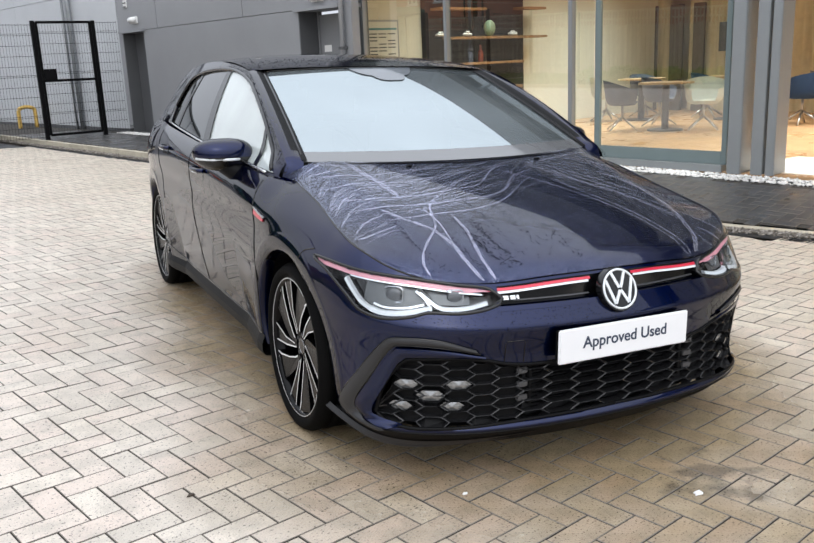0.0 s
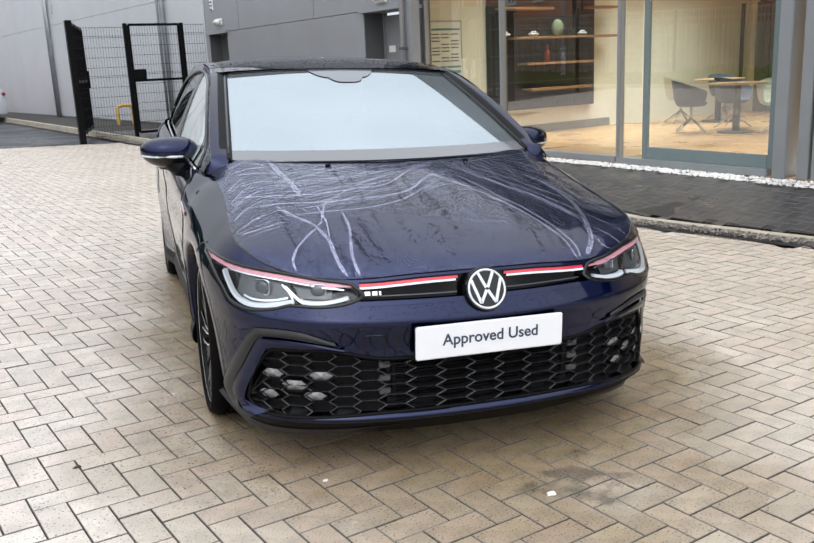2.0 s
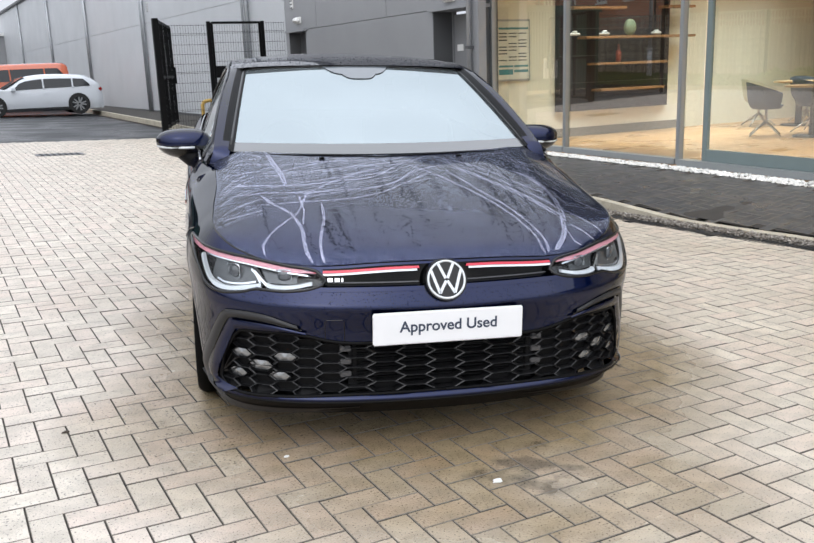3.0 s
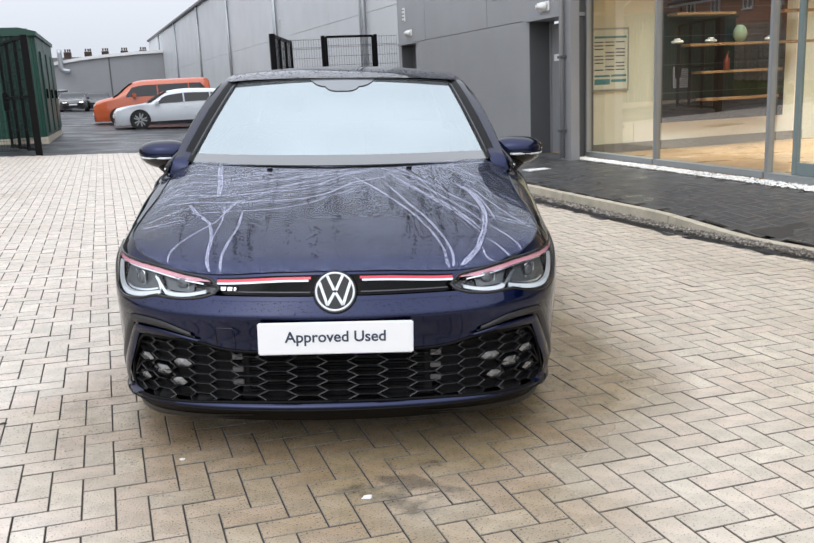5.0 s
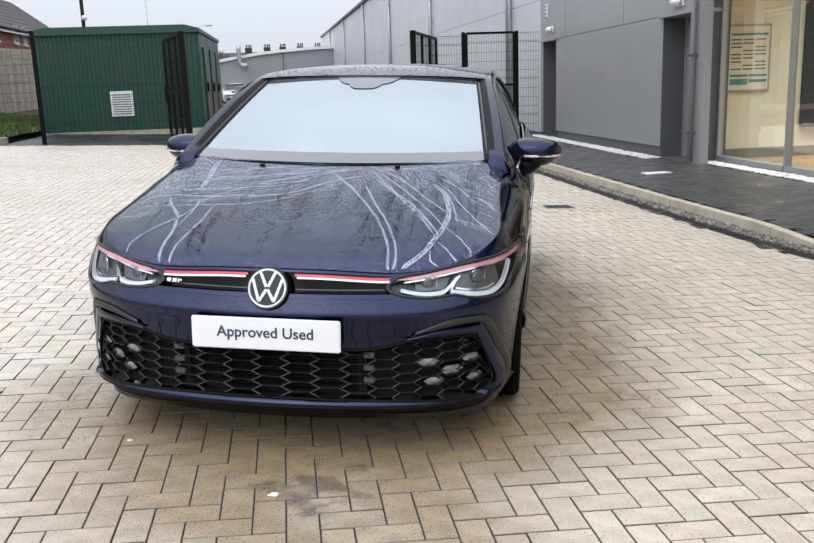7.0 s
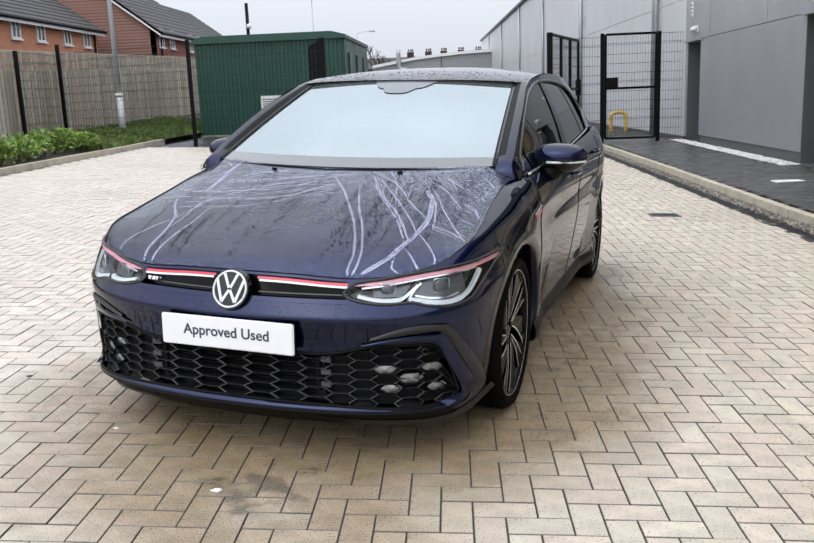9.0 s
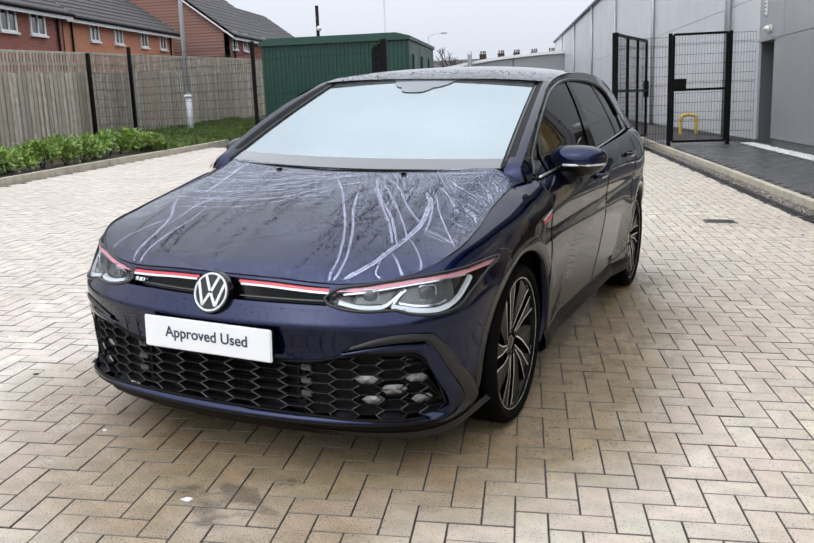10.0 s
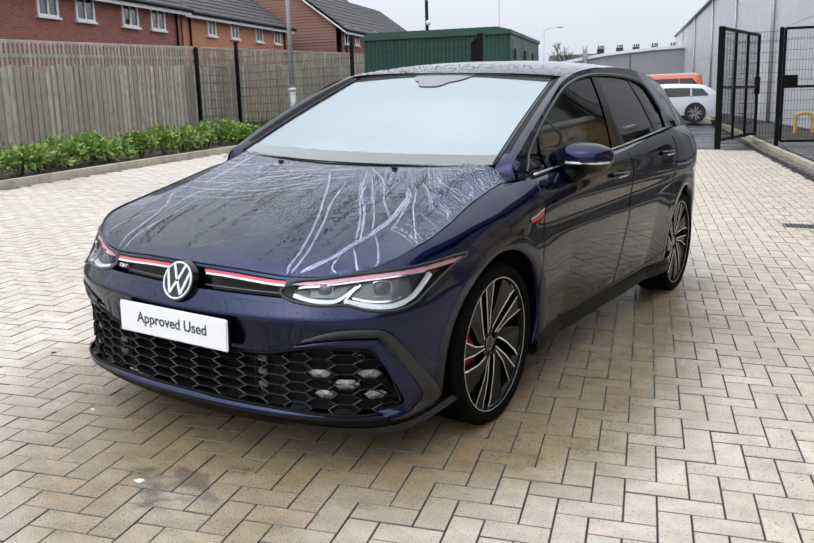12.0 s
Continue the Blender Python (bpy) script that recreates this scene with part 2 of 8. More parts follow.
def damp_and_shade(mt):
    """Large damp patches, an old oil stain, and wet plus painted shade round the car, placed in the world."""
    N, L = mt.node_tree.nodes, mt.node_tree.links
    b = N["Principled BSDF"]
    geo, ns, mr = N.new("ShaderNodeNewGeometry"), N.new("ShaderNodeTexNoise"), N.new("ShaderNodeMapRange")
    ns.inputs["Scale"].default_value, ns.inputs["Detail"].default_value = 0.75, 6.0
    L.new(geo.outputs["Position"], ns.inputs["Vector"])
    mr.inputs[1].default_value, mr.inputs[2].default_value, mr.inputs[3].default_value, mr.inputs[4].default_value = 0.50, 0.72, 0.0, 0.28
    L.new(ns.outputs["Fac"], mr.inputs[0])
    sub_, ln, wob, ad, st = N.new("ShaderNodeVectorMath"), N.new("ShaderNodeVectorMath"), N.new("ShaderNodeTexNoise"), N.new("ShaderNodeMath"), N.new("ShaderNodeMapRange")
    sub_.operation, ln.operation, ad.operation = "SUBTRACT", "LENGTH", "ADD"
    sub_.inputs[1].default_value = (2.75, 1.24, 0.0)
    wob.inputs["Scale"].default_value, wob.inputs["Detail"].default_value = 9.0, 5.0
    L.new(geo.outputs["Position"], sub_.inputs[0])
    L.new(sub_.outputs[0], ln.inputs[0])
    L.new(geo.outputs["Position"], wob.inputs["Vector"])
    L.new(ln.outputs["Value"], ad.inputs[0])
    L.new(wob.outputs["Fac"], ad.inputs[1])
    st.inputs[1].default_value, st.inputs[2].default_value, st.inputs[3].default_value, st.inputs[4].default_value = 0.51, 0.63, 0.75, 0.0
    L.new(ad.outputs[0], st.inputs[0])
    # run-off water and the parked car's shade, both painted darker, spread unevenly round it
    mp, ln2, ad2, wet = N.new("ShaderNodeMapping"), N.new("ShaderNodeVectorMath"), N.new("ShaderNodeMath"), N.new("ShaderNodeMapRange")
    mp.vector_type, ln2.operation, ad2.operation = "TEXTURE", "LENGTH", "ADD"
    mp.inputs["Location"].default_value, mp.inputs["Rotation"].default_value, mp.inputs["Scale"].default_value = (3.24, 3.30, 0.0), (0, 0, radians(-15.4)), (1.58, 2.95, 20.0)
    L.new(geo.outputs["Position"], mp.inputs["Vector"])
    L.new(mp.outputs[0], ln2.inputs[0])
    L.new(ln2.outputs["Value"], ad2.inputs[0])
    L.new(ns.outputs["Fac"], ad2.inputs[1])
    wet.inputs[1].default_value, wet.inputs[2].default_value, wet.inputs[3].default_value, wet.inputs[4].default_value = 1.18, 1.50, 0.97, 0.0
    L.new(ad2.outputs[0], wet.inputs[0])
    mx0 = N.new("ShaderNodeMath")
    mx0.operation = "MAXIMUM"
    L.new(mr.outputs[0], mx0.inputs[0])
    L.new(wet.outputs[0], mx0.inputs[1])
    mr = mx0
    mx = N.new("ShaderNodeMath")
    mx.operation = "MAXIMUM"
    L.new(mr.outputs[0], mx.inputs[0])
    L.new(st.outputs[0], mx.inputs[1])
    oil = N.new("ShaderNodeMix")
    oil.data_type, oil.blend_type = "RGBA", "MULTIPLY"
    L.new(st.outputs[0], oil.inputs[0])
    L.new(b.inputs["Base Color"].links[0].from_socket, oil.inputs[6])
    oil.inputs[7].default_value = (0.42, 0.44, 0.48, 1)
    # blocks turn slightly yellower towards the showroom
    sx, yr_, yellow_tint = N.new("ShaderNodeSeparateXYZ"), N.new("ShaderNodeMapRange"), N.new("ShaderNodeMix")
    L.new(geo.outputs["Position"], sx.inputs[0])
    yr_.inputs[1].default_value, yr_.inputs[2].default_value, yr_.inputs[3].default_value, yr_.inputs[4].default_value = 2.0, 4.6, 0.0, 1.0
    L.new(sx.outputs["X"], yr_.inputs[0])
    yellow_tint.data_type, yellow_tint.blend_type = "RGBA", "MULTIPLY"
    L.new(yr_.outputs[0], yellow_tint.inputs[0])
    L.new(oil.outputs[2], yellow_tint.inputs[6])
    yellow_tint.inputs[7].default_value = (1.0, 0.99, 0.94, 1)
    old = yellow_tint.outputs[2]
    # one multiply darkens for the damp and for the car's painted shade
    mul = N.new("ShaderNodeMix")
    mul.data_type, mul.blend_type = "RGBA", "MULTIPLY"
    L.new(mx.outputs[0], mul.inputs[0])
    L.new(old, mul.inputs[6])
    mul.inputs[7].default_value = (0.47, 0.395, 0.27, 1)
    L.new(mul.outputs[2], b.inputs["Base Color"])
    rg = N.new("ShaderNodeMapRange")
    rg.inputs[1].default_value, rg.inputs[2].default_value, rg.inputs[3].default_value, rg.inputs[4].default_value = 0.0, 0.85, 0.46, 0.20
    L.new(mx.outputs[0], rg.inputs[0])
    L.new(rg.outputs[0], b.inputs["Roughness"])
    return mt


damp_and_shade(M_BLOCK), damp_and_shade(M_BLOCKS)
M_DARKBLOCK = material("charcoal_block", (0.045, 0.047, 0.05), 0.40, vary=0.3, scale=6, bump=0.001, per="island", rough_vary=0.15)
M_KERB = material("kerb_concrete", (0.52, 0.47, 0.37), 0.8, vary=0.35, scale=5, bump=0.003, bump_scale=90, specks=0.3)
M_GRAVEL = material("drain_gravel", (0.13, 0.11, 0.088), 0.8, vary=0.3, scale=30, per="island", tint=(0.56, 0.52, 0.47))
M_WHITEGRAVEL = material("white_gravel", (0.78, 0.77, 0.74), 0.75, vary=0.2, scale=20, per="island", tint=(0.45, 0.44, 0.42))
M_CLAD = material("grey_cladding", (0.29, 0.296, 0.308), 0.38, metal=0.25, vary=0.06, scale=1.5, bump=0.0004, bump_scale=8, rough_vary=0.06)
M_CLADLIGHT = material("silver_cladding", (0.58, 0.597, 0.615), 0.42, metal=0.2, vary=0.06, scale=1.0, rough_vary=0.08)
M_CLADDARK = material("dark_grey_trim", (0.10, 0.103, 0.108), 0.45, metal=0.2, vary=0.08, scale=3)
M_DOORGREY = material("grey_painted_door", (0.22, 0.225, 0.235), 0.45, vary=0.05, scale=3)
M_ALU = material("grey_aluminium_frame", (0.31, 0.33, 0.34), 0.38, metal=0.5, vary=0.05, scale=4)
M_BLACK = material("black_powder_coat", (0.004, 0.004, 0.0045), 0.5, vary=0.1, scale=20, spec=0.12)
M_YELLOW = material("yellow_paint", (0.62, 0.40, 0.10), 0.5, vary=0.15, scale=12)
M_WHITE = material("white_plastic", (0.75, 0.75, 0.74), 0.45, vary=0.04, scale=10)
M_STEEL = material("brushed_steel", (0.55, 0.55, 0.56), 0.28, metal=1.0, vary=0.06, scale=20)
M_GALV = material("galvanised_steel", (0.42, 0.44, 0.46), 0.45, metal=0.7, vary=0.15, scale=6)
M_GREENCAB = material("green_painted_steel", (0.012, 0.060, 0.042), 0.42, vary=0.10, scale=2, rough_vary=0.08)
M_TIMBER = material("weathered_timber", (0.52, 0.475, 0.395), 0.85, vary=0.40, scale=5, bump=0.003, bump_scale=40, per="island", tint=(0.27, 0.245, 0.20))
M_GRASS = material("grass_green", (0.12, 0.19, 0.04), 0.8, vary=0.4, scale=3, per="island", tint=(0.10, 0.13, 0.03))
M_LEAF = material("shrub_leaf", (0.13, 0.25, 0.045), 0.5, vary=0.25, scale=8, per="island", tint=(0.34, 0.38, 0.06))
M_SOIL = material("bark_soil", (0.06, 0.045, 0.032), 0.95, vary=0.4, scale=10, bump=0.01, bump_scale=25)
M_SLATE = material("dark_roof_tile", (0.055, 0.05, 0.05), 0.7, vary=0.35, scale=3, bump=0.01, bump_scale=14)
M_UPVC = material("white_window_frame", (0.75, 0.75, 0.73), 0.4, vary=0.03, scale=5)
M_PANE = glass_mat("house_pane", (0.35, 0.37, 0.38), 1.6, mirror=0.08)
M_SHOPGLASS = glass_mat("showroom_glass", (0.76, 0.84, 0.80), 1.5, mirror=0.16)
M_TEALGLASS = material("fritted_edge", (0.17, 0.215, 0.215), 0.25, vary=0.05, scale=5)

# ---- the ground ----
WALL_X, GLASS_X, KERB_Y1 = 8.19, 8.58, 17.7


def lay(x, y):
    """Height of the yard: it falls gently towards the showroom."""
    yy = np.minimum(y, 65.0)
    return 0.0877 - 0.0369 * np.clip(x, -6.0, 7.4) + 0.0069 * yy


KERB = smoothed([(8.6, -6.0), (8.0, -1.0), (7.55, 1.5), (7.14, 3.2), (6.84, 4.8), (6.70, 6.8), (6.60, 9.5), (6.52, 12.5), (6.42, 15.5), (6.34, 17.8), (6.0, 30.0), (5.4, 45.0)], 6)
kerb_at = curve1(KERB[:, 1], KERB[:, 0])
LEFT_KERB = smoothed([(-3.0, -6.0), (-3.2, 0.0), (-3.45, 5.0), (-3.62, 9.0), (-3.78, 13.0), (-3.85, 16.5), (-3.95, 19.0), (-4.15, 23.0)], 6)
left_at = curve1(LEFT_KERB[:, 1], LEFT_KERB[:, 0])

n = 141
axis = np.sign(np.linspace(-1, 1, n)) * np.abs(np.linspace(-1, 1, n)) ** 2.6
gx, gy = np.meshgrid(axis * 900 + 2, axis * 900 + 8, indexing="ij")
gzv = lay(gx, gy) - 0.075
far = np.clip((np.hypot(gx - 2, gy - 8) - 110) / 100, 0, 1)
gzv = gzv * (1 - far) - 0.1 * far
ground = part("ground", (np.stack([gx, gy, gzv], -1).reshape(-1, 3), grid_faces(n, n)), M_ASPHALT, label="dark wet asphalt ground reaching to the horizon", smooth=True)
tagged(ground, kind="structure", category="ground")


def strip(name, xa, xb, ys, dz, mat, label, category, parent=None, zf=None):
    """A sheet between two lines xa(y), xb(y), laid on the yard's fall."""
    V, F = [], []
    for y in ys:
        for k in range(9):
            x = xa(y) + (xb(y) - xa(y)) * k / 8
            V.append((x, y, (zf or lay)(x, y) + dz))
    F = grid_faces(len(ys), 9)
    F = [f[::-1] for f in F]
    ob = part(name, (V, F), mat, parent, label)
    return tagged(ob, kind="structure", category=category) if not parent else ob


yard = strip("road", lambda y: left_at(y) + 0.1, lambda y: kerb_at(y) - 0.30, np.linspace(-6, KERB_Y1, 40), -0.009, M_JOINT, "buff herringbone block paving, damp, with dark sandy joints", "paving")
ramp = strip("road_2", lambda y: left_at(min(y, 18.0)) + 0.1, lambda y: kerb_at(y) - 0.15, np.linspace(KERB_Y1 + 0.01, 60, 40), -0.03, M_ASPHALT, "dark wet asphalt car park behind the gates", "asphalt")


def kerb_rise(y):
    """The kerb stands up along the wall and drops to a flush crossing in front of the showroom."""
    return np.interp(y, [4.55, 5.6], [0.030, 0.105])


def apron_z(x, y):
    k = kerb_at(y)
    t = np.clip((x - k) / (GLASS_X - k), 0, 1)
    return (lay(k, y) + kerb_rise(y) - 0.005) * (1 - t) + 0.085 * t


apron = strip("pavement", lambda y: kerb_at(y) + 0.10, lambda y: 9.0, np.linspace(-6, 40, 60), -0.008, M_JOINT, "charcoal block paved footway along the building, wet", "pavement", zf=apron_z)

# kerb stones, each about 0.9 m long
kerb = thing("kerb", label="pale concrete kerb stones along the footway", category="kerb", kind="structure")
PROFILE = [(-0.06, -0.20), (0.065, -0.20), (0.065, 0.0), (-0.03, 0.0), (-0.05, -0.012), (-0.06, -0.03)]
ys = np.arange(-5.5, 40, 0.915)
for a in ys:
    run = [(kerb_at(y), y, lay(kerb_at(y), y) + float(kerb_rise(y)) + random.uniform(-0.002, 0.002)) for y in np.linspace(a + 0.005, a + 0.91, 5)]
    part("kerb_stone", sweep(run, [(-p[0], p[1]) for p in PROFILE][::-1]), M_KERB, kerb)
kerb_left = thing("kerb_2", label="pale concrete kerb edging the planted bed", category="kerb", kind="structure")
for a in np.arange(-5.5, 18.5, 0.915):
    run = [(left_at(y), y, lay(left_at(y), y) + 0.10) for y in np.linspace(a + 0.005, a + 0.91, 5)]
    part("kerb_stone", sweep(run, PROFILE), M_KERB, kerb_left)

# slot drain and gravel at the kerb's foot
drain = strip("trim", lambda y: kerb_at(y) - 0.30, lambda y: kerb_at(y) - 0.06, np.linspace(-6, 30, 50), -0.03, M_SOIL, "dark slot drain at the foot of the kerb", "drain")


M_GRATE = material("black_drain_grate", (0.02, 0.02, 0.021), 0.55, vary=0.3, scale=12)
slot_drain = thing("slot_drain", label="black slotted channel drain beside the kerb", category="drain", kind="structure")
for ya in np.arange(1.0, 17.6, 1.0):
    bm = bmesh.new()
    for kk in range(26):
        y = ya + 0.02 + kk * 0.0375
        x = float(kerb_at(y)) - 0.295
        add_box(bm, x - 0.062, x + 0.062, y, y + 0.020, float(lay(x, y)) - 0.02, float(lay(x, y)) + 0.004)
    for side in (-0.070, 0.062):
        q = [(float(kerb_at(y)) - 0.295 + side, y, float(lay(float(kerb_at(y)) - 0.295, y))) for y in (ya, ya + 0.995)]
        add_box(bm, min(q[0][0], q[1][0]), max(q[0][0], q[1][0]) + 0.010, ya, ya + 0.995, q[0][2] - 0.03, q[0][2] + 0.005)
    part("grate", bm, M_GRATE, slot_drain)


def pebbles(name, count, place, size, mat, label, category, seed=3):
    """Loose stones, one mesh."""
    rng = np.random.default_rng(seed)
    base = np.array([(1, 0, 0), (-1, 0, 0), (0, 1, 0), (0, -1, 0), (0, 0, 1), (0, 0, -1)], float)
    fc = [(0, 2, 4), (2, 1, 4), (1, 3, 4), (3, 0, 4), (2, 0, 5), (1, 2, 5), (3, 1, 5), (0, 3, 5)]
    V, F = [], []
    for i in range(count):
        x, y, z = place(rng)
        s = size * rng.uniform(0.6, 1.35) * np.array([1, rng.uniform(0.7, 1), rng.uniform(0.5, 0.8)])
        a = rng.uniform(0, 6.28)
        c, sn = math.cos(a), math.sin(a)
        q = base * s * rng.uniform(0.75, 1.2, (6, 3)) + rng.normal(0, 0.15, (6, 3)) * s
        q = np.stack([q[:, 0] * c - q[:, 1] * sn, q[:, 0] * sn + q[:, 1] * c, q[:, 2]], -1) + (x, y, z)
        F += [tuple(k + len(V) for k in f) for f in fc]
        V += list(q)
    ob = part(name, (V, F), mat, None, label)
    return tagged(ob, category=category, kind="stuff")


def drain_place(rng):
    y = 2.0 + 18 * rng.random() ** 1.3
    x = kerb_at(y) - rng.uniform(0.062, 0.225)
    return x, y, lay(x, y) + rng.uniform(-0.006, 0.024)


def white_place(rng):
    y = rng.uniform(2.0, 10.3)
    x = GLASS_X - 0.06 - rng.uniform(0.0, 0.20)
    return x, y, apron_z(x, y) + 0.004


def white_place_2(rng):
    y = rng.uniform(11.2, 18.0)
    x = WALL_X - rng.uniform(0.02, 0.28)
    return x, y, apron_z(x, y) + 0.006


pebbles("gravel", 15000, drain_place, 0.0145, M_GRAVEL, "grey gravel lying in the slot drain by the kerb", "gravel", 3)
pebbles("gravel", 3600, white_place, 0.017, M_WHITEGRAVEL, "white gravel strip at the foot of the glazing", "gravel", 4)
pebbles("gravel", 2600, white_place_2, 0.018, M_WHITEGRAVEL, "white gravel strip at the foot of the grey wall", "gravel", 5)

# ---- the grey building: clad wall, two recessed doors, long shed beyond ----
CLAD_Y0, CLAD_Y1, EAVE, EAVE_S = 10.22, 17.92, 6.0, 4.3
B_Y0, B_Y1, A_Y0, A_Y1, HEAD = 10.24, 11.28, 16.74, 17.74, 2.13


def wall_piece(name, y0, y1, z0, z1, parent, x=WALL_X, mat=None, t=0.25):
    return part(name, box(x, x + t, y0, y1, z0, z1), mat or M_CLAD, parent)


wall = thing("wall_east", label="grey flat-panel clad wall with recessed doors", category="wall", kind="structure")
J = 0.006
for z0, z1 in ((0.24, HEAD + 0.02), (HEAD + 0.03, 4.1), (4.11, EAVE)):
    if z1 < 2.2:
        spans = [(B_Y1, A_Y0), (A_Y1, CLAD_Y1)]
    else:
        spans = [(CLAD_Y0, 12.9), (12.91, 16.1), (16.11, CLAD_Y1)]
    for a, b in spans:
        wall_piece("panel", a + J / 2, b - J / 2, z0, z1, wall)
part("plinth", box(WALL_X + 0.03, WALL_X + 0.2, B_Y1, A_Y0, 0.05, 0.235), M_CLADDARK, wall)
part("backing", box(WALL_X + 0.26, WALL_X + 0.40, CLAD_Y0 + 1.3, CLAD_Y1, 0.0, EAVE), M_CLADDARK, wall)
# pilaster between the door and the glazing
part("pilaster", box(WALL_X - 0.02, WALL_X + 0.12, 9.93, 10.235, 0.06, EAVE, 0.006), M_CLAD, wall)
part("pilaster", box(WALL_X + 0.12, GLASS_X + 0.12, 10.21, 10.235, 0.06, EAVE), M_CLADDARK, wall)
downpipe = thing("downpipe", pose(WALL_X - 0.075, 10.10, 0.0), "grey round rainwater downpipe beside the door", "pipe")
part("pipe", tube([(0, 0, 0.10), (0, 0, EAVE)], 0.038, 12), M_CLAD, downpipe, smooth=True)
for zc in (0.5, 1.55, 2.6, 3.9):
    part("bracket", box(-0.048, 0.06, -0.048, 0.048, zc - 0.02, zc + 0.02, 0.004), M_CLADDARK, downpipe)


def recess_door(y0, y1, depth, name):
    """A steel door set back in the wall, with frame, pull handle, lock, soffit and reveal."""
    d = thing(name, label="grey painted steel door in a deep recess with pull handle", category="door", kind="structure")
    x = WALL_X + depth
    part("reveal", box(WALL_X, x + 0.06, y0 - 0.005, y0 + 0.02, 0.06, HEAD), M_CLADDARK, d)
    part("reveal", box(WALL_X, x + 0.06, y1 - 0.02, y1 + 0.005, 0.06, HEAD), M_CLADDARK, d)
    part("soffit", box(WALL_X - 0.07, x + 0.06, y0 - 0.06, y1 + 0.06, HEAD - 0.005, HEAD + 0.045), M_CLAD, d)
    part("threshold", box(WALL_X, x + 0.06, y0, y1, 0.02, 0.085), M_CLADDARK, d)
    part("leaf", box(x, x + 0.05, y0 + 0.05, y1 - 0.05, 0.09, HEAD - 0.05, 0.004), M_DOORGREY, d)
    for a, b in ((y0 + 0.02, y0 + 0.05), (y1 - 0.05, y1 - 0.02)):
        part("frame", box(x - 0.02, x + 0.05, a, b, 0.085, HEAD - 0.005), M_DOORGREY, d)
    yh = y0 + 0.14
    bm = tube([(x, yh, 0.95), (x - 0.055, yh, 0.96), (x - 0.06, yh, 1.0), (x - 0.06, yh, 1.21), (x - 0.055, yh, 1.25), (x, yh, 1.26)], 0.010, 8)
    part("handle", bm, M_STEEL, d, "steel pull handle", smooth=True)
    bm = bmesh.new()
    bmesh.ops.create_cone(bm, cap_ends=True, segments=16, radius1=0.022, radius2=0.022, depth=0.012, matrix=pose(x - 0.004, yh, 0.78, 0, 90, 0))
    part("lock", bm, M_STEEL, d)
    return d


door_b = recess_door(B_Y0, B_Y1, 0.36, "door_1")
door_a = recess_door(A_Y0, A_Y1, 0.30, "door_2")
door_label = part("sign", box(WALL_X + 0.352, WALL_X + 0.357, 10.95, 11.13, 1.52, 1.62), M_WHITE, None)
tagged(door_label, "small blue and white fire door sign", "sign")

# the long shed's side wall, skewed a little from the front block
SK0, SK1 = Vector((WALL_X, CLAD_Y1)), Vector((5.0, 80.0))


def along(d, z, off=0.0):
    t = (SK1 - SK0).normalized()
    nrm = Vector((t.y, -t.x))
    p = SK0 + t * d + nrm * off
    return (p.x, p.y, z)


SKL = (SK1 - SK0).length
SKM = Matrix.Translation((SK0.x, SK0.y, 0)) @ pose(0, 0, 0, 0, 0, math.degrees(math.atan2((SK1 - SK0).y, (SK1 - SK0).x)))
shed = thing("wall_far", SKM, "long silver-grey clad shed wall with downpipes", "wall", kind="structure")
d = 0.02
widths = [5.5] * 12
for w in widths:
    e = min(d + w, SKL)
    for z0, z1 in ((0.0, 3.05), (3.06, EAVE)):
        part("panel", box(d + 0.004, e - 0.004, -0.3, 0.0, z0, z1), M_CLADLIGHT, shed)
    d = e
part("plinth", box(0, SKL, -0.28, 0.02, -0.3, 0.16), M_CLADDARK, shed)
part("gutter", box(0, SKL, -0.3, 0.16, EAVE - 0.02, EAVE + 0.14, 0.03), M_CLADDARK, shed)
for dd in (2.2, 12.0, 21.5, 31.0, 42.0, 53.0):
    part("downpipe", tube([(dd, 0.07, 0.1), (dd, 0.07, EAVE)], 0.055, 10), M_GALV, shed, smooth=True)
    part("downpipe", tube([(dd + 0.35, 0.05, 0.1), (dd + 0.35, 0.05, EAVE)], 0.03, 8), M_GALV, shed, smooth=True)
part("end_wall", box(SKL - 0.2, SKL, -40, 0, 0, EAVE), M_CLADLIGHT, shed)
part("roof", box(-0.2, SKL + 0.1, -18, -0.01, EAVE + 0.10, EAVE + 0.2), M_CLADLIGHT, shed)
# unseen showroom roof, set low to shrink its dark reflection in the windscreen
roof_front = tagged(part("roof", box(WALL_X - 0.05, 26, -8, 10.02, EAVE_S, EAVE_S + 0.25), M_CLADDARK), "dark flat roof edge over the showroom", "roof", kind="structure")
tagged(part("roof_2", box(WALL_X - 0.05, 26, 10.03, CLAD_Y1 + 0.3, EAVE, EAVE + 0.25), M_CLADDARK), "dark flat roof edge over the clad block", "roof", kind="structure")


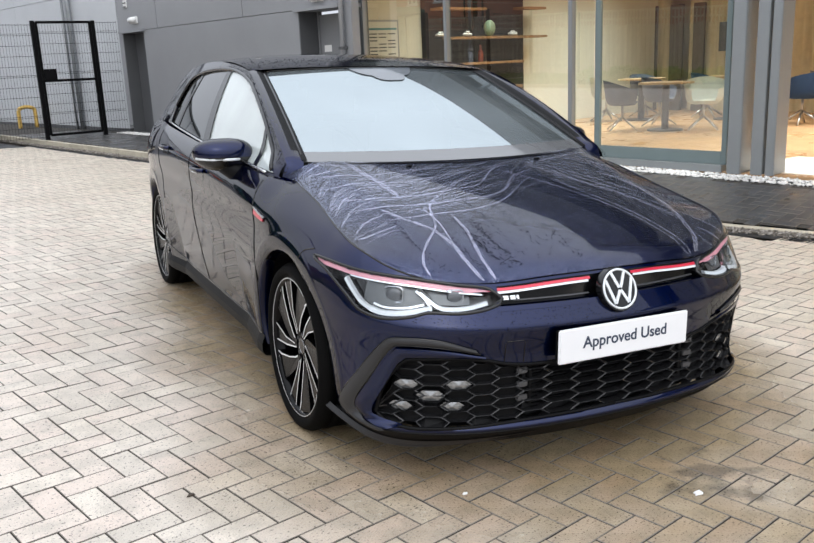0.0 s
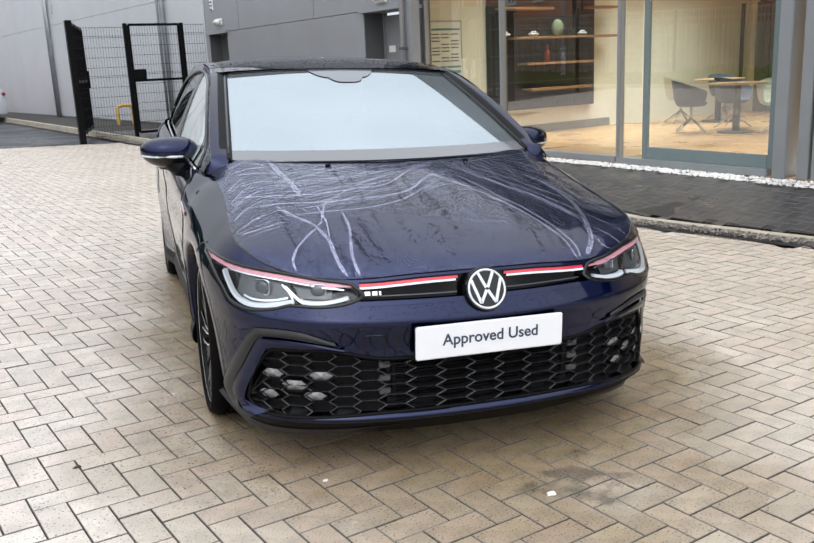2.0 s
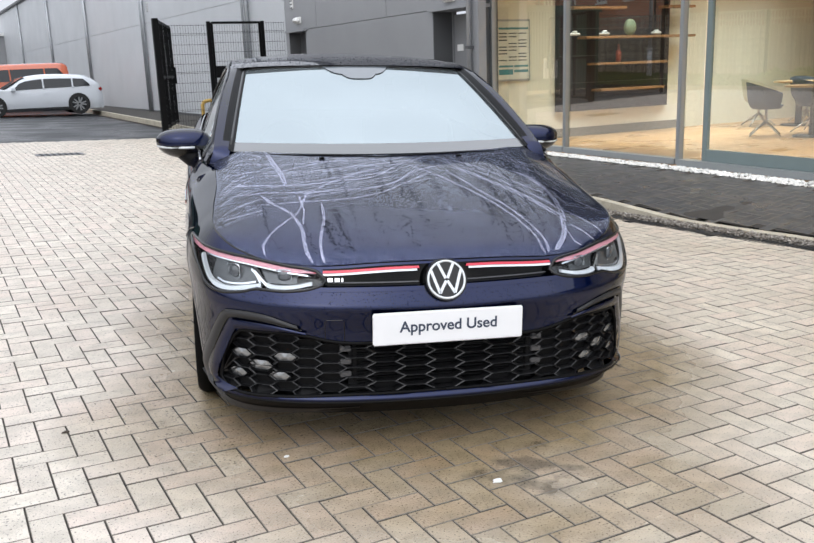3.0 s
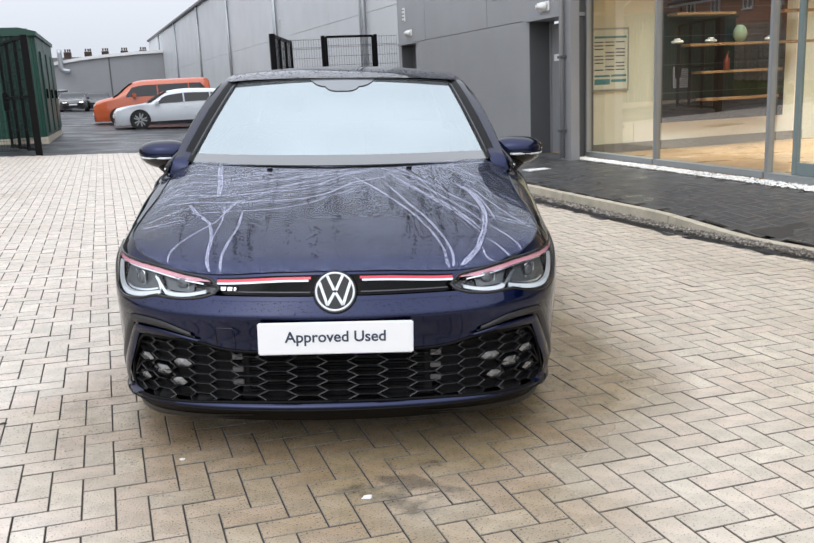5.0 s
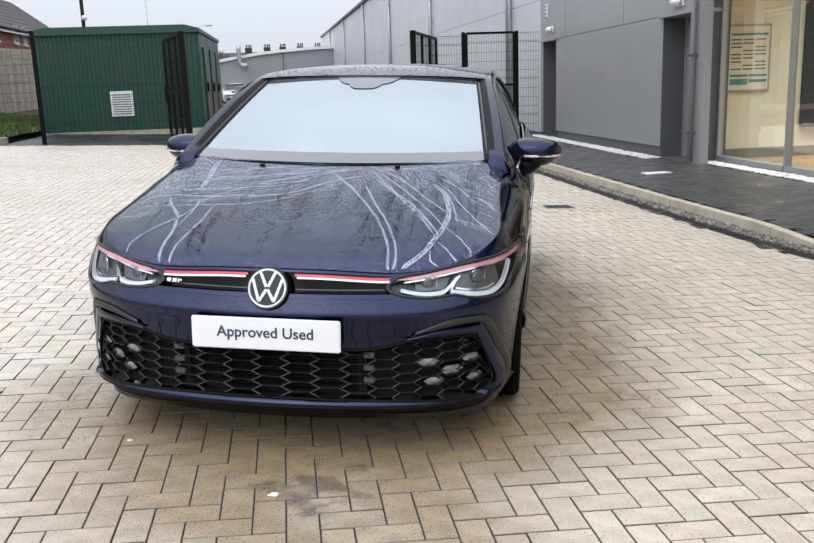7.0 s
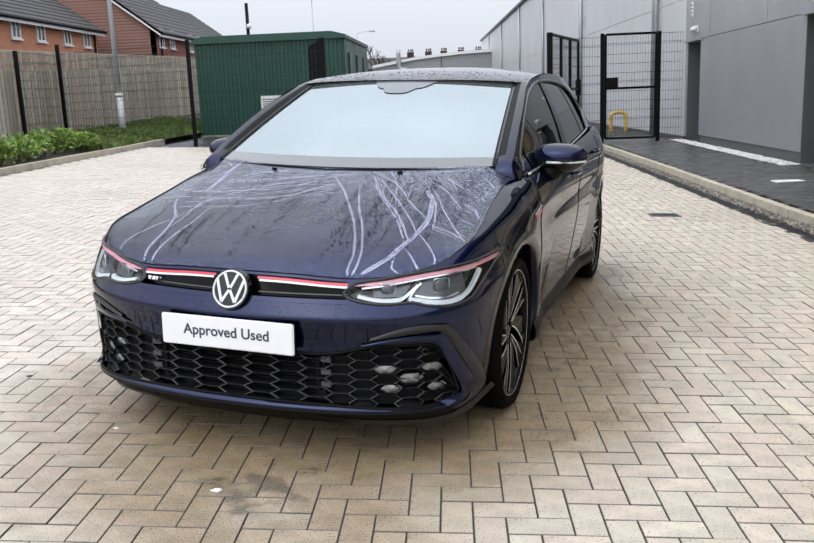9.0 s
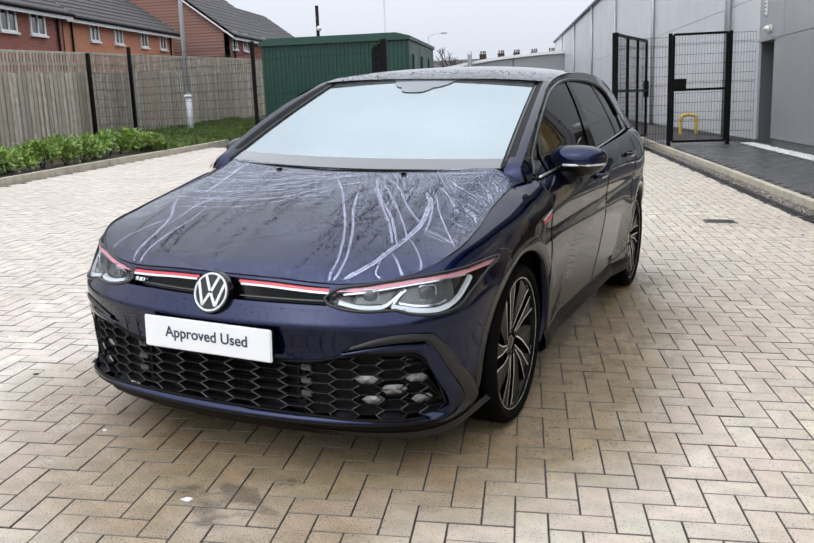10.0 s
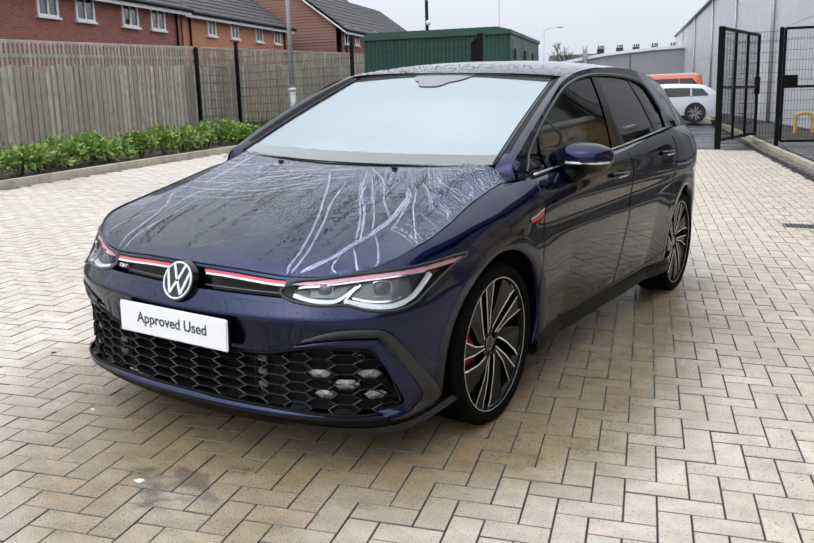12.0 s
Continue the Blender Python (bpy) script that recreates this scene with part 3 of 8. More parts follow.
def louvre_vent(x, y, z, w=0.16, h=0.30):
    v = thing("wall_vent", pose(x, y, z), "white louvred wall vent on the cladding", "vent", "wall vents")
    part("frame", box(-0.02, 0.0, -w / 2, w / 2, -h / 2, h / 2, 0.004), M_WHITE, v)
    for k in range(4):
        zz = -h / 2 + h * (k + 0.5) / 4
        part("slat", box(-0.03, -0.018, -w / 2 + 0.02, w / 2 - 0.02, zz - 0.028, zz - 0.004, m=None), M_CLADDARK, v)
    return v


louvre_vent(WALL_X, 18.4 - 0.95, 2.77)
louvre_vent(WALL_X, 12.6, 2.75)
p = along(11.5, 3.55)
louvre_vent(p[0], p[1], p[2])


def bulkhead(x, y, z):
    v = thing("wall_light", pose(x, y, z), "white rectangular bulkhead light above a door", "light", "wall lights")
    part("backplate", box(-0.03, 0.0, -0.16, 0.16, -0.07, 0.07, 0.01), M_WHITE, v)
    part("diffuser", box(-0.10, -0.025, -0.15, 0.15, -0.055, 0.055, 0.025), M_WHITE, v, smooth=True)


bulkhead(WALL_X, 10.74, 2.31)
bulkhead(WALL_X, 17.1, 2.36)

# ---- the glazed showroom ----
MULL = [10.0, 8.43, 6.36, 4.32]
GLASS_H = 5.6


def pane(x, y0, y1, z0, z1, parent):
    """One sheet of plate glass facing the yard."""
    return part("pane", ([(x, y0, z0), (x, y1, z0), (x, y1, z1), (x, y0, z1)], [(3, 2, 1, 0)]), M_SHOPGLASS, parent)


def glazing():
    g = thing("window_1", label="floor-to-ceiling showroom glazing in grey aluminium frames", category="window", kind="structure")
    for y in (10.18, 8.43, 6.36, 4.30):
        part("window_frame", box(GLASS_X - 0.03, GLASS_X + 0.05, y - 0.026, y + 0.026, 0.09, GLASS_H, 0.004), M_ALU, g)
    for a, b in ((10.15, 8.46), (8.40, 6.39)):
        pane(GLASS_X + 0.02, b, a, 0.16, GLASS_H, g).visible_shadow = False
        part("window_frame", box(GLASS_X - 0.04, GLASS_X + 0.10, b, a, 0.09, 0.165, 0.003), M_ALU, g)
        part("window_frame", box(GLASS_X - 0.04, GLASS_X + 0.10, b, a, 2.95, 3.02, 0.003), M_ALU, g)
    # sliding leaf with its own stiles, and the next bay which stands open
    pane(GLASS_X + 0.05, 4.46, 5.98, 0.25, 2.6, g).visible_shadow = False
    pane(GLASS_X + 0.02, 2.0, 6.33, 2.72, GLASS_H, g).visible_shadow = False
    pane(GLASS_X + 0.02, 6.05, 6.33, 0.16, 2.6, g).visible_shadow = False
    for y0, y1, z0, z1 in ((5.98, 6.05, 0.16, 2.62), (4.40, 4.46, 0.16, 2.62), (4.46, 5.98, 0.16, 0.29), (4.46, 5.98, 2.55, 2.62)):
        part("door_stile", box(GLASS_X + 0.03, GLASS_X + 0.08, y0, y1, z0, z1, 0.004), M_TEALGLASS, g)
    part("window_frame", box(GLASS_X - 0.06, GLASS_X + 0.14, 2.0, 6.33, 2.60, 2.74, 0.004), M_ALU, g)
    part("window_frame", box(GLASS_X - 0.06, GLASS_X + 0.10, 4.40, 6.33, 0.09, 0.16, 0.003), M_ALU, g)
    part("window_frame", box(GLASS_X - 0.09, GLASS_X + 0.16, 4.19, 4.33, 0.09, 2.7, 0.006), M_ALU, g)
    part("window_frame", box(GLASS_X - 0.05, GLASS_X + 0.12, 3.98, 4.10, 0.09, 2.7, 0.006), M_ALU, g)
    part("window_frame", box(GLASS_X - 0.05, GLASS_X + 0.2, 3.86, 3.95, 0.09, 2.7, 0.006), M_ALU, g)
    part("window_frame", box(GLASS_X - 0.05, GLASS_X + 0.12, 1.9, 2.0, 0.09, GLASS_H), M_ALU, g)
    pane(GLASS_X + 0.02, -6.0, 1.9, 0.16, GLASS_H, g).visible_shadow = False
    for y in (-0.1, -2.1, -4.1):
        part("window_frame", box(GLASS_X - 0.05, GLASS_X + 0.12, y - 0.03, y + 0.03, 0.09, GLASS_H), M_ALU, g)
    part("window_frame", box(GLASS_X - 0.06, GLASS_X + 0.14, -6, 10.0, 4.3, 4.38), M_ALU, g)
    return g


glazing()
tagged(part("wall_head", box(GLASS_X - 0.1, GLASS_X + 0.3, -6, 10.02, GLASS_H, EAVE_S), M_CLADDARK), "dark grey fascia band above the glazing", "fascia", kind="structure")

M_OAKFLOOR = material("oak_floor", (0.46, 0.28, 0.14), 0.35, vary=0.2, scale=3, bump=0.0005, bump_scale=60, rough_vary=0.1)
M_CREAM = material("cream_wall", (0.70, 0.695, 0.60), 0.7, vary=0.04, scale=2)
M_INWHITE = material("white_wall", (0.74, 0.72, 0.66), 0.7, vary=0.03, scale=2)
M_DARKWALL = material("dark_slatted_wall", (0.022, 0.020, 0.026), 0.5, vary=0.2, scale=6)
M_OAK = material("oak_shelf", (0.30, 0.17, 0.08), 0.5, vary=0.25, scale=10)
floor_in = tagged(part("floor", box(GLASS_X - 0.04, 17.0, -6, 14.0, 0.0, 0.10), M_OAKFLOOR), "pale oak plank showroom floor", "floor", kind="structure")
ceil_in = tagged(part("ceiling", box(GLASS_X, 17.0, -6, 14.0, 3.05, 3.2), M_INWHITE), "white showroom ceiling", "ceiling", kind="structure")
tagged(part("wall_back", box(17.0, 17.2, -6, 14.0, 0.0, EAVE_S), M_CREAM), "cream back wall of the showroom", "wall", kind="structure")
tagged(part("wall_south", box(GLASS_X, 17.2, -6.2, -6.0, 0.0, EAVE_S), M_CREAM), "cream side wall of the showroom", "wall", kind="structure")
tagged(part("wall_inner", box(WALL_X + 0.45, 17.0, 10.3, 10.5, 0.1, EAVE), M_CREAM), "cream partition wall behind the glazing", "wall", kind="structure")
for yy in (8.9, 5.0, 1.0):
    for xx in (10.6, 13.6):
        lamp = new("ceiling_light", bpy.data.lights.new("ceiling_light", "AREA"))
        lamp.data.shape, lamp.data.size, lamp.data.size_y, lamp.data.energy, lamp.data.color = "RECTANGLE", 2.6, 1.6, 105, (1.0, 0.99, 0.96)
        lamp.data.spread = radians(100)
        lamp.location = (xx, yy, 3.03)

# ---- gates and mesh fence ----
def mesh_panel(parent, p0, p1, z0, z1, rise=0.0):
    """A welded wire panel between two points: close uprights, doubled cross wires."""
    p0, p1 = Vector(p0), Vector(p1)
    L = (p1 - p0).length
    bm = bmesh.new()
    n = max(2, int(L / 0.055))
    for i in range(n + 1):
        q = p0.lerp(p1, i / n)
        add_tube(bm, [(q.x, q.y, z0), (q.x, q.y, z1)], 0.0028, 3, cap=False)
    k = int((z1 - z0) / 0.2)
    for j in range(k + 1):
        z = z0 + 0.02 + (z1 - z0 - 0.04) * j / k
        add_tube(bm, [(p0.x, p0.y, z), (p1.x, p1.y, z)], 0.004, 3, cap=False)
        if j % 4 == 2:
            add_tube(bm, [(p0.x, p0.y, z + 0.03), (p1.x, p1.y, z + 0.03)], 0.004, 3, cap=False)
    return part("wire_mesh", bm, M_BLACK, parent)


def post(parent, x, y, z0, z1, w=0.07, name="post"):
    o = part(name, box(x - w / 2, x + w / 2, y - w / 2, y + w / 2, z0, z1, 0.004), M_BLACK, parent)
    return o


GY = 17.82
AX, BX = 6.40, 7.60
fence = thing("mesh_fence", label="black welded mesh security fence beside the building", category="fence")
for x in (5.28, AX, BX):
    z = float(apron_z(x, GY)) if x > 6.3 else float(lay(x, GY))
    post(fence, x, GY, z - 0.02, 2.40 if x > 5.5 else 2.47, 0.075 if x > 5.5 else 0.12)
mesh_panel(fence, (5.34, GY), (AX - 0.04, GY), 0.12, 2.34)
mesh_panel(fence, (BX + 0.04, GY), (8.10, GY), 0.14, 2.38)
gate = thing("pedestrian_gate", label="black steel mesh pedestrian gate, closed, with lock box", category="gate")
g0, g1, gz0, gz1 = AX + 0.07, BX - 0.06, 0.17, 2.37
for x in (g0, g1):
    part("gate_frame", box(x - 0.025, x + 0.025, GY - 0.025, GY + 0.025, gz0, gz1, 0.003), M_BLACK, gate)
for z in (gz0, 1.24, gz1):
    part("gate_frame", box(g0, g1, GY - 0.022, GY + 0.022, z - 0.025, z + 0.025, 0.003), M_BLACK, gate)
mesh_panel(gate, (g0, GY), (g1, GY), gz0, gz1)
part("lock_box", box(g0 + 0.02, g0 + 0.26, GY - 0.06, GY + 0.03, 1.26, 1.47, 0.004), M_BLACK, gate)


def swing_leaf(name, hx, hy, tx, ty, z0, z1, label):
    """An open vehicle gate leaf from its hinge to its free end."""
    g = thing(name, label=label, category="gate")
    h, t = Vector((hx, hy)), Vector((tx, ty))
    for f in (0.03, 0.35, 0.68, 1.0):
        q = h.lerp(t, f)
        post(g, q.x, q.y, z0 + 0.05, z1, 0.06, "gate_frame")
    for z in (z0 + 0.1, (z0 + z1) / 2, z1):
        d = (t - h)
        m = Matrix.Translation((h.x, h.y, 0)) @ pose(0, 0, 0, 0, 0, math.degrees(math.atan2(d.y, d.x)))
        part("gate_frame", box(0, d.length, -0.025, 0.025, z - 0.03, z + 0.03, m=m), M_BLACK, g)
    mesh_panel(g, (hx, hy), (tx, ty), z0 + 0.1, z1)
    part("latch", box(tx - 0.06, tx + 0.06, ty - 0.08, ty + 0.08, 1.1, 1.5, 0.01), M_BLACK, g)
    return g


swing_leaf("vehicle_gate", 5.30, GY + 0.1, 6.28, GY + 3.1, 0.10, 2.44, "black steel mesh vehicle gate leaf, swung open")
swing_leaf("vehicle_gate", 0.33, GY + 0.1, -0.48, GY + 2.9, 0.20, 2.56, "black steel mesh vehicle gate leaf, swung open beside the green cabin")
hinge = thing("gate_post", label="black square steel gate post with bolts", category="post")
post(hinge, 0.33, GY, 0.15, 2.58, 0.13)

rail = thing("hoop_barrier", pose(7.58, 22.6, 0.06), "pale yellow steel hoop barrier behind the gate", "barrier")
part("hoop", tube(smoothed([(-0.20, 0, 0.0), (-0.20, 0, 0.40), (-0.17, 0, 0.50), (-0.05, 0, 0.54), (0.05, 0, 0.54), (0.17, 0, 0.50), (0.20, 0, 0.40), (0.20, 0, 0.0)], 5), 0.048, 10), M_YELLOW, rail, smooth=True)

# ---- green cabin ----
cab = thing("cabin", pose(-4.05, 22.7, 0.34), "dark green ribbed steel cabin with a white louvre", "cabin")
CW, CD, CH = 4.2, 5.5, 2.55
part("plinth", box(-0.02, CW + 0.02, -0.02, CD, -0.35, 0.04), M_KERB, cab)


def ribbed(w, h, pitch=0.115, depth=0.018):
    """A trapezoidal steel sheet, w wide in x and h high, ribs standing out to -y."""
    xs, V, F = [], [], []
    x = 0.0
    while x < w - 1e-6:
        for f, dd in ((0.0, 0), (0.18, -depth), (0.62, -depth), (0.80, 0)):
            if x + f * pitch < w:
                xs.append((x + f * pitch, dd))
        x += pitch
    xs.append((w, 0))
    for a, dd in xs:
        V += [(a, dd, 0), (a, dd, h)]
    F = [(2 * i, 2 * i + 2, 2 * i + 3, 2 * i + 1) for i in range(len(xs) - 1)]
    return V, F


part("wall", ribbed(CW, CH), M_GREENCAB, cab)
part("wall", box(0, CW, 0.01, 0.06, 0, CH), M_GREENCAB, cab)
part("wall", box(CW - 0.06, CW, 0.06, CD, 0, CH, 0.005), M_GREENCAB, cab)
part("wall", box(0, 0.06, 0.06, CD, 0, CH), M_GREENCAB, cab)
part("roof", sweep([(-0.05, -0.10, CH), (-0.05, CD, CH)], [(0, 0), (CW + 0.1, 0), (CW + 0.1, 0.10), (CW * 0.93, 0.20), (CW * 0.07, 0.20), (0, 0.10)]), M_GREENCAB, cab)
for y0 in (0.7, 2.4, 4.0):
    part("door", box(CW, CW + 0.05, y0, y0 + 1.2, 0.12, 2.2, 0.01), M_GREENCAB, cab)
    part("handle", box(CW + 0.05, CW + 0.10, y0 + 0.1, y0 + 0.14, 1.0, 1.25, 0.01), M_BLACK, cab)
louv = part("louvre", box(1.78, 2.36, -0.05, -0.005, 0.42, 1.08, 0.006), M_WHITE, cab, "white steel louvre")
for k in range(9):
    part("slat", box(1.83, 2.31, -0.056, -0.045, 0.47 + 0.063 * k, 0.495 + 0.063 * k), M_CLADDARK, louv)

# ---- timber fence, bed and mesh fence on the left ----
FX = -7.0


def fence_z(y):
    return 0.36 + 0.030 * (y - 11)


bed = strip("ground_2", lambda y: FX - 2.0, lambda y: left_at(y) - 0.05, np.linspace(-6, 32, 40), 0.0, M_SOIL, "dark soil bed beside the kerb", "soil", zf=lambda x, y: float(lay(left_at(y), y)) + 0.07 + (fence_z(y) - 0.02 - float(lay(left_at(y), y)) - 0.07) * np.clip((left_at(y) - x) / 3.0, 0, 1))


def timber_fence():
    f = thing("timber_fence", label="weathered grey close-board timber fence with a trellis top", category="fence")
    V, F = [], []
    y, k = 4.0, 0
    rng = random.Random(5)
    while y < 34:
        w = 0.095 + rng.uniform(-0.008, 0.008)
        z0, z1 = fence_z(y) - 0.1, fence_z(y) + 1.62 + rng.uniform(-0.03, 0.03)
        x = FX + rng.uniform(-0.006, 0.006) - (0.026 if k % 2 else 0.0)
        k += 1
        b = len(V)
        for xx in (x, x - 0.018):
            V += [(xx, y, z0), (xx, y + w, z0), (xx, y + w, z1), (xx, y, z1)]
        F += [(b, b + 1, b + 2, b + 3), (b + 7, b + 6, b + 5, b + 4), (b, b + 3, b + 7, b + 4), (b + 1, b + 5, b + 6, b + 2), (b + 3, b + 2, b + 6, b + 7)]
        y += w - rng.uniform(0.006, 0.016)
    part("board_panel", (V, F), M_TIMBER, f, "grey vertical boards", kind="stuff")
    V, F = [], []
    for i in range(250):
        y = 4 + 0.12 * i
        b = len(V)
        z0, z1 = fence_z(y) + 1.60, fence_z(y) + 2.05
        for xx in (FX - 0.02, FX - 0.045):
            V += [(xx, y, z0), (xx, y + 0.04, z0), (xx, y + 0.04, z1), (xx, y, z1)]
        F += [(b, b + 1, b + 2, b + 3), (b + 7, b + 6, b + 5, b + 4), (b, b + 3, b + 7, b + 4), (b + 1, b + 5, b + 6, b + 2)]
    part("trellis", (V, F), M_TIMBER, f, "open slatted trellis top", kind="stuff")
    for dz in (0.45, 1.55, 1.80, 2.05):
        part("rail", sweep([(FX - 0.085, 4, fence_z(4) + dz), (FX - 0.085, 34, fence_z(34) + dz)], [(-0.035, -0.03), (0.035, -0.03), (0.035, 0.03), (-0.035, 0.03)]), M_TIMBER, f)
    return f


timber_fence()
lf = thing("mesh_fence", label="black welded mesh fence on posts in front of the timber fence", category="fence")
P1, P2, P3 = (-6.80, 18.1), (-6.75, 20.1), (-2.9, 18.5)
for (x, y), z0, z1 in ((P1, 0.4, 2.62), (P2, 0.4, 2.86), (P3, 0.2, 2.72)):
    post(lf, x, y, z0, z1, 0.08)
mesh_panel(lf, P1, P2, 0.5, 2.6)
mesh_panel(lf, P2, P3, 0.4, 2.65)
mesh_panel(lf, P3, (0.33, GY), 0.3, 2.5)

# ---- inside the showroom ----
M_TEAL = material("teal_print", (0.05, 0.22, 0.26), 0.5)
M_PAPER = material("poster_paper", (0.66, 0.68, 0.62), 0.5, vary=0.03, scale=10)
M_INK = material("dark_ink", (0.06, 0.07, 0.08), 0.6)
M_SKIRT = material("grey_skirting", (0.20, 0.19, 0.18), 0.6, vary=0.05, scale=4)
M_CURTAIN = material("cream_curtain", (0.62, 0.55, 0.38), 0.8, vary=0.12, scale=9)
M_DARKDOOR = material("dark_timber_door", (0.09, 0.075, 0.055), 0.5, vary=0.15, scale=6)
M_BLUESHELL = material("blue_fabric", (0.012, 0.05, 0.14), 0.8, vary=0.1, scale=60)
M_GREYSHELL = material("grey_fabric", (0.10, 0.12, 0.17), 0.8, vary=0.1, scale=60)
M_WHITESHELL = material("pale_green_shell", (0.55, 0.60, 0.55), 0.45, vary=0.04, scale=20)
M_TABLETOP = material("oak_tabletop", (0.42, 0.29, 0.17), 0.4, vary=0.2, scale=8)
M_GREENFELT = material("sage_green", (0.22, 0.30, 0.20), 0.7, vary=0.1, scale=20)
PY = 10.30
poster = thing("poster", label="framed notice board with teal headings and printed bars", category="poster")
part("frame", box(8.70, 9.34, PY - 0.03, PY - 0.001, 1.03, 1.95, 0.004), M_GALV, poster)
part("sheet", box(8.73, 9.31, PY - 0.034, PY - 0.030, 1.06, 1.92), M_PAPER, poster)
for z0, z1, x0, x1, mt in [(1.80, 1.83, 8.75, 9.29, M_TEAL), (1.24, 1.27, 8.75, 9.01, M_TEAL), (1.24, 1.27, 9.03, 9.29, M_TEAL), (1.13, 1.21, 8.75, 9.01, M_TEAL), (1.16, 1.20, 9.03, 9.29, M_TEAL)]:
    part("heading_bar", box(x0, x1, PY - 0.037, PY - 0.034, z0, z1), mt, poster)
for c in range(3):
    for r in range(9):
        if (c + r) % 4 != 3:
            x0 = 8.75 + 0.18 * c
            part("text_bar", box(x0, x0 + 0.15, PY - 0.037, PY - 0.034, 1.735 - 0.05 * r, 1.752 - 0.05 * r), M_INK, poster)
shelf = thing("shelf_wall", label="dark wall panel with oak display shelves", category="shelving")
part("panel", box(9.84, 12.16, PY - 0.10, PY, 0.51, 3.03), M_DARKWALL, shelf)
for z, x0, x1 in ((2.10, 9.95, 11.0), (2.12, 11.9, 12.5), (1.65, 10.2, 12.53), (1.24, 10.4, 11.91), (0.83, 10.5, 11.86)):
    part("shelf", box(x0, x1, PY - 0.34, PY - 0.10, z - 0.02, z + 0.02, 0.003), M_OAK, shelf)
for k in range(5):
    part("rail", box(9.84, 12.16, PY - 0.105, PY - 0.10, 0.95 + 0.42 * k, 0.96 + 0.42 * k), M_CLADDARK, shelf)
tagged(part("baseboard", box(8.66, 12.65, PY - 0.02, PY, 0.10, 0.24), M_SKIRT), "grey skirting board on the cream wall", "skirting", kind="structure")
tagged(part("wall_white", box(9.45, 12.65, PY - 0.008, PY - 0.001, 0.24, 0.52), M_INWHITE), "white lower wall panel below the shelves", "wall", kind="structure")


def ornament(x, z, name, bm, mat, label):
    o = tagged(part(name, bm, mat, None, label, smooth=True), category="ornament")
    o.location = (x, PY - 0.22, z)
    return o


bm = bmesh.new()
bmesh.ops.create_uvsphere(bm, u_segments=16, v_segments=10, radius=0.12, matrix=Matrix.Translation((0, 0, 0.13)) @ Matrix.Diagonal((1, 0.6, 1.1, 1)))
ornament(11.18, 1.67, "ornament", bm, M_GREENFELT, "round sage green ornament on the shelf")
ornament(10.95, 1.26, "bottle", tube([(0, 0, 0), (0, 0, 0.16), (0, 0, 0.2), (0, 0, 0.28)], [0.045, 0.045, 0.02, 0.016], 12), M_RUSTRED, "slim rust red bottle on the shelf") if False else None
M_RUSTRED = material("rust_red_glaze", (0.25, 0.05, 0.03), 0.4, vary=0.1, scale=20)
ornament(10.95, 1.26, "bottle", tube([(0, 0, 0), (0, 0, 0.16), (0, 0, 0.2), (0, 0, 0.28)], [0.045, 0.045, 0.02, 0.016], 12), M_RUSTRED, "slim rust red bottle on the shelf")
for x, z in ((10.65, 1.67), (11.75, 1.67), (10.05, 1.67)):
    bm = box(-0.09, 0.09, -0.04, 0.04, 0.015, 0.055, 0.012)
    add_box(bm, -0.05, 0.05, -0.035, 0.035, 0.05, 0.085, 0.015)
    ornament(x, z, "model_car", bm, M_WHITE, "tiny white model car on the shelf")
# back of the room: curtains and dark doors
for k, y in enumerate(np.arange(6.2, 14.0, 0.42)):
    if 10.25 < y + 0.2 < 11.3 or 9.7 < y + 0.2 < 9.95:
        continue
    pr = [(16.5, yy, 0) for yy in np.linspace(y, y + 0.42, 9)]
    V = []
    for j in range(9):
        x = 16.5 + 0.035 * math.sin(j / 8 * 4 * math.pi)
        V += [(x, y + 0.42 * j / 8, 0.1), (x, y + 0.42 * j / 8, 3.05)]
    tagged(part("curtain", (V, grid_faces(9, 2)), M_CURTAIN, None, "tall cream curtain panel at the back of the room", smooth=True), category="curtain", group="curtains")
for y0, y1 in ((10.25, 11.3), (9.66, 9.96), (9.18, 9.43), (12.4, 13.1)):
    dr = tagged(part("door", box(16.40, 16.46, y0, y1, 0.1, 2.2, 0.01), M_DARKDOOR), "dark timber inner door at the back", "door", "inner doors")
tagged(part("wall_partition", box(15.5, 15.7, 1.0, 6.2, 0.1, 3.05), M_CREAM), "warm cream partition wall", "wall", kind="structure")
tagged(part("noticeboard", box(16.38, 16.41, 8.55, 8.85, 1.25, 1.8), M_INK), "small dark notice board on the back wall", "board")


